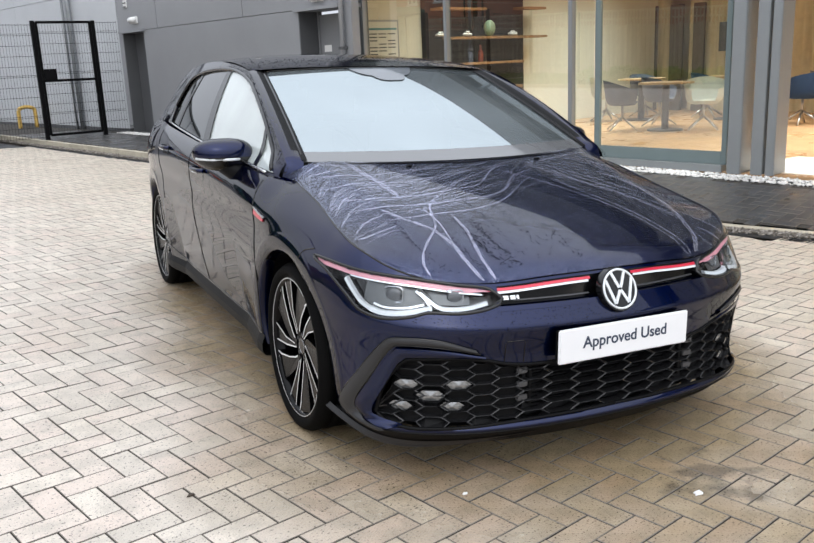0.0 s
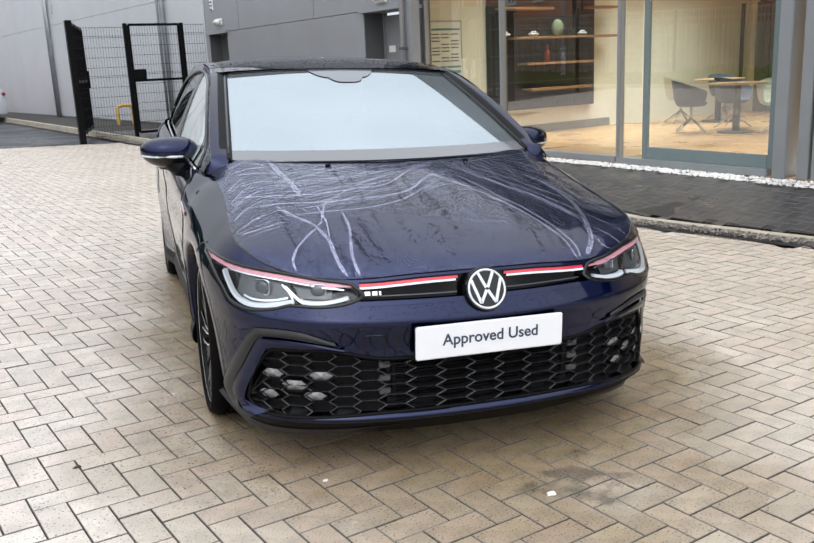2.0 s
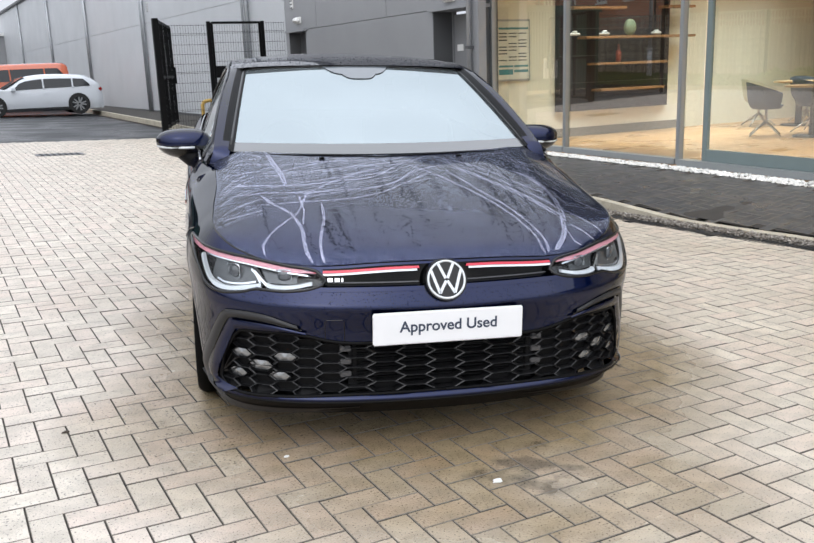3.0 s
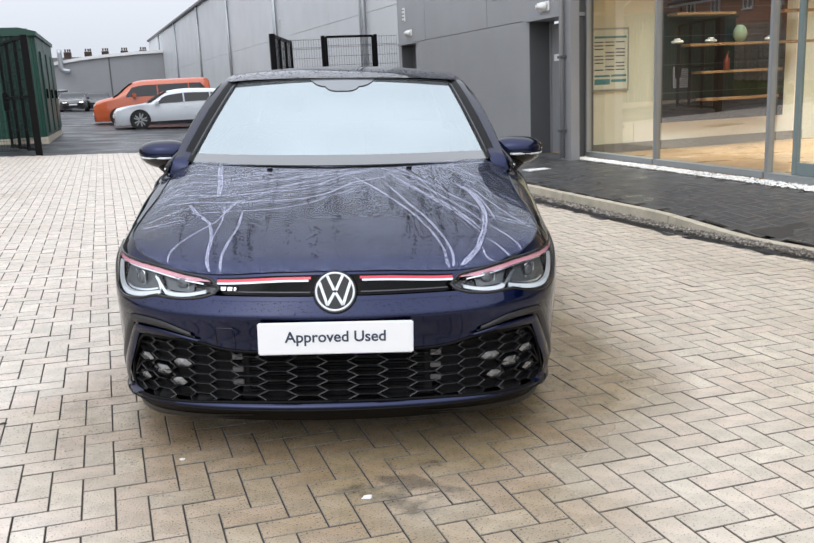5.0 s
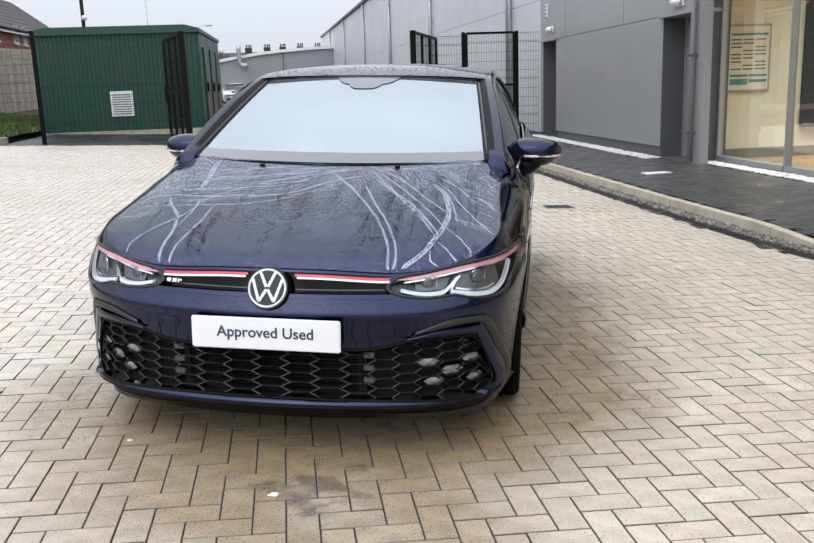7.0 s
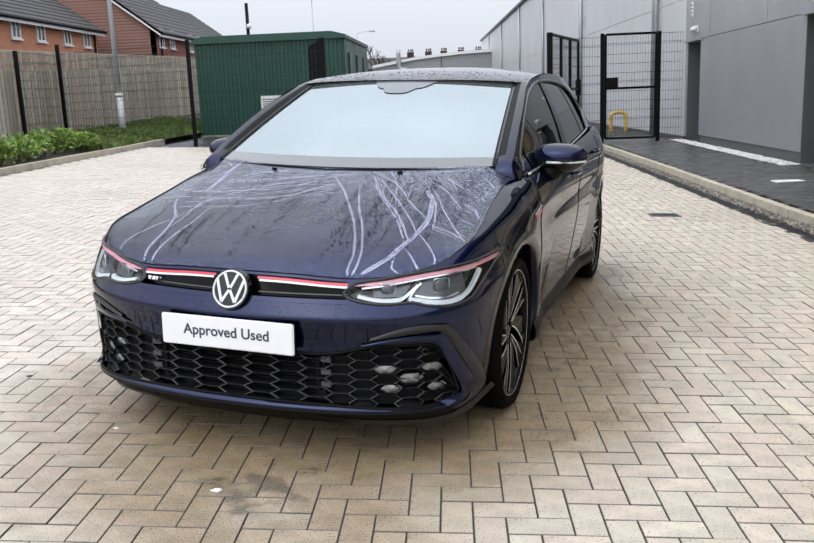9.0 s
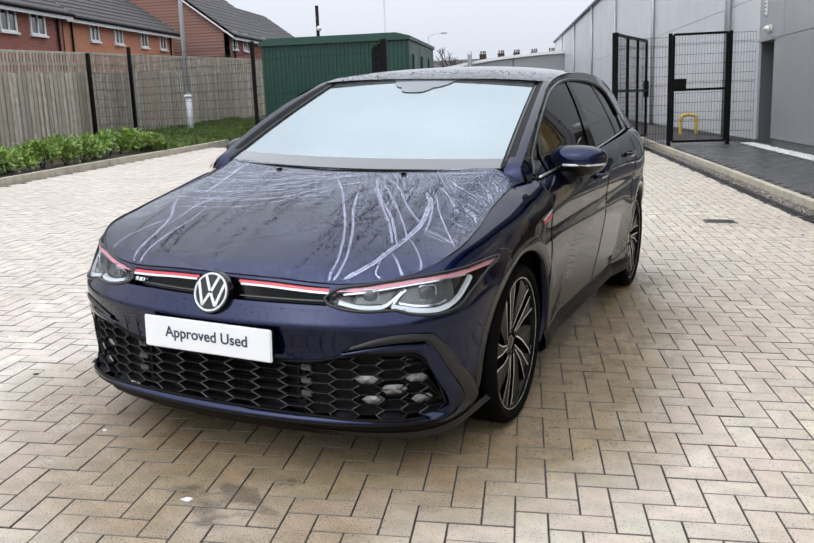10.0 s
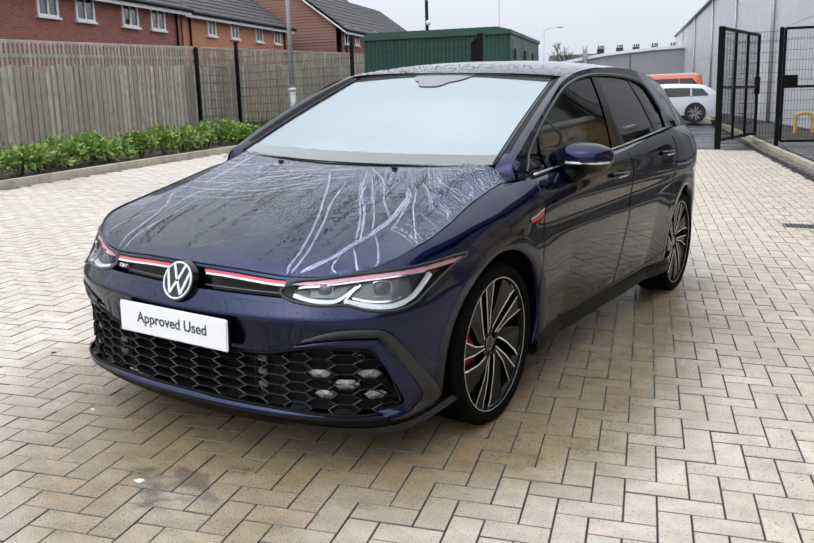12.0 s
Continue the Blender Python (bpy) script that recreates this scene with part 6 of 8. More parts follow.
windscreen = part("windscreen", ([screen_point(-1 + 2 * i / (n - 1), j / (m - 1)) for i in range(n) for j in range(m)], [f[::-1] for f in grid_faces(n, m)]), M_WINDSCREEN, car, "misted windscreen reflecting the pale sky", smooth=True)
windscreen.visible_shadow = False

# cabin side between belt, screen pillar and roof rail, with the window opening left out
def side_ring(sgn, bot, top, off, rows=8, name="", mat=None, label="", parent=None, per=6, shadow=True):
    """A patch on the cabin side between two lines given as (y, z)."""
    A, B = smoothed(bot, per), smoothed(top, per)
    k = max(len(A), len(B))
    A = np.array([[np.interp(t, np.linspace(0, 1, len(A)), A[:, i]) for i in (0, 1)] for t in np.linspace(0, 1, k)])
    B = np.array([[np.interp(t, np.linspace(0, 1, len(B)), B[:, i]) for i in (0, 1)] for t in np.linspace(0, 1, k)])
    V = []
    for a, b in zip(A, B):
        for r in np.linspace(0, 1, rows):
            y, z = a + (b - a) * r
            V.append((sgn * (side_x(y, z) + off), y, z))
    F = grid_faces(k, rows)
    o = part(name, (V, F if sgn < 0 else [f[::-1] for f in F]), mat, parent or car, label, smooth=True)
    o.visible_shadow = shadow
    return o


belt = lambda y: float(TOP_Z(sy(y)))
W_BOT = [(1.16, 0.912), (1.5, 0.932), (2.0, 0.955), (2.6, 0.992), (3.17, 1.028)]
W_TOP = [(1.16, 0.925), (1.40, 1.075), (1.62, 1.180), (1.85, 1.262), (2.15, 1.312), (2.5, 1.322), (2.85, 1.305), (3.05, 1.255), (3.17, 1.12)]
for sgn in (1, -1):
    # painted pillar and rail: from the window line up to the roof edge
    side_ring(sgn, [(1.10, 0.908)] + W_TOP, [(1.10, 0.955), (1.14, 0.976), (1.32, 1.068), (1.6, 1.193), (1.93, 1.306), (2.5, 1.360), (2.9, 1.359), (3.25, 1.335), (3.62, 1.275)], 0.0, 6, "roof_rail", M_PAINT)
    side_ring(sgn, [(1.10, 0.896), (1.16, 0.903), (2.0, 0.944), (2.6, 0.985), (3.17, 1.018)], [(1.10, 0.908)] + W_BOT, 0.0, 3, "belt_panel", M_PAINT)
    side_ring(sgn, [(3.17, 1.018), (3.4, 1.024), (3.6, 1.02), (3.78, 1.008), (3.95, 0.99)], [(3.17, 1.12), (3.3, 1.175), (3.46, 1.228), (3.62, 1.275), (3.96, 1.0)], 0.0, 8, "rear_pillar", M_PAINT)
    # dark inner frame, then panes
    side_ring(sgn, W_BOT, W_TOP, -0.012, 8, "side_window", M_SIDEGLASS if sgn > 0 else M_SIDEMIST, "dark reflective side glass" if sgn > 0 else "misted pale side glass", shadow=False)

# screen pillar between screen and rail
for sgn in (1, -1):
    V = []
    for k in range(25):
        v = k / 24
        a = np.array(screen_point(sgn, v, 0.004))
        y = 1.10 + (1.93 - 1.10) * v
        z = float(RAIL_Z(y))
        b = np.array((sgn * side_x(y, z), y, z))
        for r in np.linspace(0, 1, 5):
            p = a + (b - a) * r
            p[2] += 0.006 * math.sin(math.pi * r)
            V.append(p)
    first = [np.array(hood_point(sgn * a, 1.0, 0.002)) for a in np.linspace(0.885, 1.0, 5)]
    V = first + V
    F = grid_faces(26, 5)
    pillar = part("screen_pillar", (V, F if sgn < 0 else [f[::-1] for f in F]), M_PAINT, car, "blue screen pillar with a black gutter", smooth=True)
    pillar.data.materials.append(M_SATINBLACK)
    pillar.data.polygons.foreach_set("material_index", [1 if k % 4 < 2 and k > 11 else 0 for k in range(len(F))])

# tailgate and rear screen
V = []
for i in range(33):
    u = -1 + 2 * i / 32
    for j in range(13):
        v = j / 12
        xt, yt, zt = roof_point(u, 1)
        y = yt + (4.04 - 0.08 * u * u - yt) * v
        z = zt + (0.97 - zt) * v ** (1.0 + 0.3 * (1 - u * u))
        V.append((xt + (0.715 * u - xt) * v, y, z))
part("tailgate", (V, grid_faces(33, 13)), M_PAINT, car, smooth=True)

# floor pan and wheel housings close the shell below
part("floor_pan", box(-0.70, 0.70, 0.30, 4.10, 0.20, 0.24), M_SATINBLACK, car)
for y in (AX_F, AX_R):
    for sgn in (1, -1):
        V = []
        for k in range(25):
            a = math.radians(-4 + 188 * k / 24)
            ya, za = y + (ARCH_R + 0.002) * math.cos(a), HUB_Z + (ARCH_R + 0.002) * math.sin(a)
            for x in (0.50, float(skin(sy(ya), za)[0]) - 0.016):
                V.append((sgn * x, y + (ARCH_R + 0.002) * math.cos(a), HUB_Z + (ARCH_R + 0.002) * math.sin(a)))
        o = part("wheel_housing", (V, grid_faces(25, 2)), M_SATINBLACK, car)
    part("inner_wall", box(-0.5, 0.5, y - 0.4, y + 0.4, 0.22, 0.66), M_SATINBLACK, car)


# ---- front end ----
def ribbon_on_skin(pts, width, off, thick=0.004):
    """A raised flat strip along (s, z) points on the skin."""
    P = smoothed(pts, 6)
    T = np.gradient(P, axis=0)
    T /= np.linalg.norm(T, axis=1)[:, None]
    Nn = np.stack([-T[:, 1], T[:, 0]], -1)
    V = []
    for k, (p, nn) in enumerate(zip(P, Nn)):
        w = width if not callable(width) else width(k / (len(P) - 1))
        a, b = p + nn * w / 2, p - nn * w / 2
        V += [skin(a[0], a[1], off - thick), skin(a[0], a[1], off), skin(b[0], b[1], off), skin(b[0], b[1], off - thick)]
    return V, grid_faces(len(P), 4, True)


def band_on_skin(outer, inner, off, rows=5, per=8, bulge=0.0):
    """A sheet on the skin between two (s, z) lines."""
    A, B = smoothed(outer, per), smoothed(inner, per)
    k = 60
    rs = lambda Q: np.stack([np.interp(np.linspace(0, 1, k), np.linspace(0, 1, len(Q)), Q[:, i]) for i in (0, 1)], -1)
    A, B = rs(A), rs(B)
    V = []
    for a, b in zip(A, B):
        for r in np.linspace(0, 1, rows):
            p = a + (b - a) * r
            V.append(skin(p[0], p[1], off + bulge * math.sin(math.pi * r)))
    return V, grid_faces(k, rows)


def flip(vf, yes):
    return (vf[0], [f[::-1] for f in vf[1]]) if yes else vf


def mirrored(pts, sgn):
    return [(sgn * p[0], p[1]) for p in pts]


def skin_tube(pts, r, off=0.0, sides=6, closed=False):
    P = smoothed(pts, 6, closed)
    return tube([tuple(skin(p[0], p[1], off)) for p in P], r, sides, closed)


M_RADGREY = material("dark_metal", (0.09, 0.09, 0.095), 0.45, metal=0.6, vary=0.1, scale=30)
M_FOGLENS = material("fog_lens", (0.34, 0.345, 0.35), 0.20, metal=0.7, vary=0.5, scale=90)

M_GRILLE2 = material("satin_splitter_plastic", (0.022, 0.022, 0.024), 0.42, vary=0.1, scale=40, spec=0.4)
# lower valance and splitter
ext = lambda s0, s1, z0, z1, off, n=80, m=5: flip(skin_patch(s0, s1, z0, z1, n, m, off), True)
SE = sy(0.45)
part("valance", ext(-SE, SE, 0.138, 0.188, -0.004), M_SATINBLACK, car, "satin black lower valance", smooth=True)
for sgn in (1, -1):
    lip = [(0.30 * sgn, 0.140), (0.55 * sgn, 0.128), (0.75 * sgn, 0.119), (0.95 * sgn, 0.124), (1.06 * sgn, 0.146), (1.15 * sgn, 0.176)]
    V, F = [], []
    P = smoothed(lip, 6)
    for p in P:
        base = float(np.interp(abs(p[0]), [0.3, 0.6, 0.95, 1.2], [-0.014, 0.004, 0.022, 0.020]))
        V += [skin(p[0], p[1] + 0.022, 0.0), skin(p[0], p[1] + 0.004, base), skin(p[0], p[1] - 0.006, base), skin(p[0], p[1] - 0.006, -0.06)]
    part("splitter", flip((V, grid_faces(len(P), 4)), sgn > 0), M_GRILLE2, car, "satin black splitter blade", smooth=False)
part("splitter", ext(-0.62, 0.62, 0.120, 0.142, -0.010, 60, 4), M_SATINBLACK, car)
part("lip_line", skin_tube([(-0.86, 0.187), (-0.5, 0.187), (0, 0.187), (0.5, 0.187), (0.86, 0.187)], 0.004, 0.001), M_SATINBLACK, car)
part("undertray", box(-0.60, 0.60, 0.26, 0.7, 0.135, 0.16), M_SATINBLACK, car)

# grille cavity, radiator and honeycomb
part("grille_cavity", ext(-SG, SG, lambda s: float(GR_LO(abs(s))) - 0.03, lambda s: float(GR_HI(abs(s))) + 0.03, -0.085, 90, 6), M_CABIN, car)
rad = part("radiator", box(-0.33, 0.33, 0.075, 0.085, 0.215, 0.40), M_CABIN, car)
for k in range(14):
    z = 0.235 + 0.011 * k
    part("fin", box(-0.30, 0.30, 0.066, 0.076, z, z + 0.0035), M_SATINBLACK, rad)
for x in (-0.31, 0.31):
    part("radiator_bracket", box(x - 0.008, x + 0.008, 0.06, 0.085, 0.25, 0.39, 0.003), M_SATINBLACK, car)
    for z in (0.28, 0.325, 0.37):
        part("radiator_clip", box(x + (0.012 if x > 0 else -0.05), x + (0.05 if x > 0 else -0.012), 0.055, 0.07, z - 0.010, z + 0.010, 0.003), M_RADGREY, car)

COLS = [0.0, 0.105, 0.210, 0.312, 0.400, 0.482, 0.562, 0.648, 0.732, 0.812]
HP = 0.0345


def cells():
    """Centres and half sizes of the honeycomb's cells."""
    out = []
    for i, c in enumerate(COLS):
        for sg in ((1,) if i == 0 else (1, -1)):
            for k in range(-4, 6):
                z = 0.304 + HP * k + (HP / 2 if i % 2 else 0)
                w = (COLS[min(i + 1, len(COLS) - 1)] - COLS[max(i - 1, 0)]) / 2 if 0 < i < len(COLS) - 1 else 0.105
                if c < SG - 0.012 and GR_LO(c) + 0.001 < z < GR_HI(c) - 0.001:
                    out.append((sg * c, z, w))
    return out


def hexagon(s, z, w, h, k=1.0):
    a, b = w * 0.33, w * 0.67
    return [(s - b * k, z), (s - a * k, z - h / 2 * k), (s + a * k, z - h / 2 * k), (s + b * k, z), (s + a * k, z + h / 2 * k), (s - a * k, z + h / 2 * k)]


M_GRILLE = material("satin_grille_plastic", (0.012, 0.012, 0.013), 0.34, vary=0.1, scale=40, spec=0.5)
CELLS = cells()
V, F, BV, BF = [], [], [], []
for s, z, w in CELLS:
    b = len(V)
    clampz = lambda p: (p[0], min(max(p[1], float(GR_LO(min(abs(p[0]), SG))) - 0.004), float(GR_HI(min(abs(p[0]), SG))) + 0.004))
    A, B = [clampz(p) for p in hexagon(s, z, w, HP, 1.0)], [clampz(p) for p in hexagon(s, z, w, HP, 0.92)]
    C = [clampz(p) for p in hexagon(s, z, w, HP, 0.90)]
    V += [skin(p[0], p[1], -0.003) for p in A] + [skin(p[0], p[1], -0.0015) for p in B] + [skin(p[0], p[1], -0.034) for p in C]
    for i in range(6):
        j = (i + 1) % 6
        F += [(b + i, b + 6 + i, b + 6 + j, b + j), (b + 6 + i, b + 12 + i, b + 12 + j, b + 6 + j)]
    if abs(s) > 0.39:
        BV.append([skin(p[0], p[1], -0.020) for p in C])
part("grille", (V, F), M_GRILLE, car, "satin black honeycomb lower grille")
for q in BV:
    part("grille_blank", (q, [(0, 1, 2, 3, 4, 5)]), M_SATINBLACK, car)
for sgn in (1, -1):
    edge = [(sgn * s, float(GR_HI(s))) for s in np.linspace(0.0, SG, 30)] + [(sgn * s, float(GR_LO(s))) for s in np.linspace(SG - 0.01, 0.0, 24)]
    part("grille_edge", tube([tuple(skin(p[0], p[1], 0.0)) for p in edge], 0.0065, 6), M_SATINBLACK, car, smooth=True)
    # blue blade hugging the grille's end, black C-shaped trim round it
    blade_out = mirrored([(0.480, 0.432), (0.605, 0.456), (0.735, 0.462), (0.775, 0.447), (0.855, 0.348), (0.930, 0.250), (0.895, 0.214), (0.805, 0.195)], sgn)
    blade_in = mirrored([(0.480, 0.424), (0.575, 0.433), (0.720, 0.432), (0.755, 0.414), (0.807, 0.333), (0.857, 0.246), (0.830, 0.226), (0.745, 0.212)], sgn)
    part("bumper_blade", flip(band_on_skin(blade_out, blade_in, 0.010, 6, bulge=0.004), sgn > 0), M_PAINT, car, smooth=True)
    trim_out = mirrored([(0.510, 0.454), (0.625, 0.490), (0.745, 0.496), (0.805, 0.477), (0.905, 0.373), (1.030, 0.228), (0.965, 0.193), (0.845, 0.174)], sgn)
    trim_in = mirrored([(0.495, 0.439), (0.615, 0.464), (0.735, 0.470), (0.785, 0.452), (0.865, 0.350), (0.941, 0.246), (0.900, 0.206), (0.805, 0.184)], sgn)
    part("bumper_trim", flip(band_on_skin(trim_out, trim_in, 0.004, 6, bulge=0.006), sgn > 0), M_GRILLE2, car, "satin black C-shaped bumper trim", smooth=True)
    for line in (trim_out, trim_in):
        part("trim_edge", skin_tube(line, 0.0020, 0.003), M_GLOSSBLACK, car)
    # five small fog lamps set in the honeycomb
    for k, (s, z) in enumerate(((0.562, 0.3385), (0.736, 0.340), (0.655, 0.304), (0.757, 0.268), (0.585, 0.2695))):
        g = 1.15 if k == 2 else 1.0
        H0, H1, H2 = hexagon(s, z, 0.078 * g, 0.036 * g, 1.0), hexagon(s, z, 0.078 * g, 0.036 * g, 0.92), hexagon(s, z, 0.078 * g, 0.036 * g, 0.82)
        V = [skin(sgn * p[0], p[1], o) for H, o in ((H0, -0.012), (H1, 0.004), (H2, -0.010)) for p in H]
        F = [(a * 6 + i, a * 6 + (i + 1) % 6, a * 6 + 6 + (i + 1) % 6, a * 6 + 6 + i) for a in (0, 1) for i in range(6)]
        fog = part("fog_lamp", flip((V, F), sgn < 0), M_SATINBLACK, car)
        V = [skin(sgn * p[0], p[1], -0.006) for p in H2] + [skin(sgn * s, z, -0.001)]
        F = [(i, (i + 1) % 6, 6) for i in range(6)]
        part("lens", flip((V, F), sgn < 0), M_FOGLENS, fog, "clear faceted lens")
part("sensor", skin_tube([(0.705 + 0.012 * math.cos(a), 0.396 + 0.012 * math.sin(a)) for a in np.linspace(0, 6.28, 9)], 0.002, 0.0), M_GLOSSBLACK, car)
cover = [(-0.415, 0.398), (-0.415, 0.472), (-0.409, 0.477), (-0.356, 0.477), (-0.350, 0.472), (-0.350, 0.396)]
part("tow_cover", tube([tuple(skin(p[0], p[1], 0.0)) for p in cover], 0.0012, 5), M_GLOSSBLACK, car)

# strip between the lamps: black bar, red and chrome lines
for sgn in (1, -1):
    top = lambda s: float(TOP_Z(abs(s))) - 0.004
    bot = lambda s: 0.581 + 0.0 * s
    V = []
    for s in np.linspace(0.0 if sgn > 0 else -0.432, 0.432 if sgn > 0 else 0.0, 40):
        for r in np.linspace(0, 1, 6):
            V.append(skin(s, bot(s) + (top(s) - bot(s)) * r, -0.034 * (1 - r) - 0.001))
    part("bar_ledge", flip(([skin(s, 0.581, o) for s in np.linspace(0.0 if sgn > 0 else -0.432, 0.432 if sgn > 0 else 0.0, 40) for o in (0.0, -0.036)], grid_faces(40, 2)), False), M_PAINT, car)
    part("bar_sill", ext(0.0 if sgn > 0 else -0.435, 0.435 if sgn > 0 else 0.0, 0.568, 0.5815, 0.0015, 40, 3), M_PAINT, car, smooth=True)
    part("bar_lintel", ext(0.0 if sgn > 0 else -0.435, 0.435 if sgn > 0 else 0.0, lambda s: float(TOP_Z(abs(s))) - 0.0075, lambda s: float(TOP_Z(abs(s))), 0.0008, 40, 3), M_PAINT, car, smooth=True)
    part("grille_bar", flip((V, grid_faces(40, 6)), True), M_GLOSSBLACK, car, "gloss black bar between the headlamps", smooth=True)
    red = [(sgn * s, float(TOP_Z(s)) - 0.0175) for s in (0.085, 0.2, 0.35, 0.457)]
    chrome = [(sgn * s, float(TOP_Z(s)) - 0.0255) for s in (0.093, 0.2, 0.35, 0.435)]
    low = [(sgn * s, 0.590) for s in (0.088, 0.2, 0.35, 0.405)]
    part("red_line", flip(ribbon_on_skin(red, 0.0075, -0.001, 0.012), sgn > 0), M_RED, car, "thin red line")
    part("chrome_line", flip(ribbon_on_skin(chrome, 0.0062, -0.002, 0.016), sgn > 0), M_LIGHTBAR, car, "pale chrome line")
    part("lower_line", flip(ribbon_on_skin(low, 0.003, -0.024, 0.008), sgn > 0), M_RADGREY, car)
# three small chrome characters, kept plain
for k, (w, x) in enumerate(((0.019, -0.398), (0.017, -0.373), (0.006, -0.355))):
    part("chrome_bar", flip(ribbon_on_skin([(x - w / 2, 0.602), (x, 0.602), (x + w / 2, 0.602)], 0.011, -0.006, 0.016), False), M_SATINCHROME, car, "small raised chrome marks")

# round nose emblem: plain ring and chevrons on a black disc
EM = Matrix.Translation(skin(0.0, 0.598, 0.012)) @ pose(0, 0, 0, 90 - 20, 0, 0)
bm = bmesh.new()
bmesh.ops.create_cone(bm, cap_ends=True, segments=64, radius1=0.0765, radius2=0.071, depth=0.022)
emblem = part("emblem", bm, M_GLOSSBLACK, car, "round black emblem with silver chevrons", smooth=False)
emblem.matrix_basis = EM
em = lambda p: (p[0], p[1], 0.0125)
part("ring", tube([em((0.063 * math.cos(a), 0.063 * math.sin(a))) for a in np.linspace(0, 2 * math.pi, 65)[:-1]], 0.0038, 8, True), M_LIGHTBAR, emblem, "silver ring", smooth=True)


def bar(a, b, w=0.0095):
    a, b = Vector(a), Vector(b)
    d = (b - a).normalized()
    nn = Vector((-d.y, d.x)) * w / 2
    q = [a + nn, b + nn, b - nn, a - nn]
    V = [(p.x, p.y, z) for z in (0.009, 0.0148) for p in q]
    return V, [(4, 5, 6, 7), (0, 1, 5, 4), (1, 2, 6, 5), (2, 3, 7, 6), (3, 0, 4, 7)]


for sx in (1, -1):
    part("chevron", bar((sx * 0.027, 0.056), (sx * 0.003, 0.004)), M_LIGHTBAR, emblem)
    part("chevron", bar((sx * 0.052, 0.032), (sx * 0.026, -0.046)), M_LIGHTBAR, emblem)
    part("chevron", bar((sx * 0.026, -0.046), (sx * 0.002, -0.004)), M_LIGHTBAR, emblem)

# number plate with its print
plate = part("number_plate", box(-0.260, 0.260, -0.020, -0.010, 0.396, 0.507, 0.004), M_PLATE, car, "white dealer plate reading Approved Used")
part("plate_holder", box(-0.258, 0.258, -0.011, 0.006, 0.392, 0.503, 0.003), M_SATINBLACK, car)
txt = bpy.data.curves.new("plate_text", "FONT")
txt.body, txt.size, txt.align_x, txt.align_y, txt.extrude = "Approved Used", 0.0525, "CENTER", "CENTER", 0.0004
txt.offset = 0.0009
txt_ob = new("plate_text_source", txt)
dg = bpy.context.evaluated_depsgraph_get()
me = bpy.data.meshes.new_from_object(txt_ob.evaluated_get(dg))
bpy.data.objects.remove(txt_ob)
wtx = max(v.co.x for v in me.vertices) - min(v.co.x for v in me.vertices)
me.transform(Matrix.Diagonal((0.338 / wtx, 1, 1, 1)))
me.materials.clear()
tx = part("lettering", me, M_PLATETEXT, plate, "dark blue printed words")
tx.matrix_basis = pose(0, -0.0207, 0.4555, 90, 0, 0)


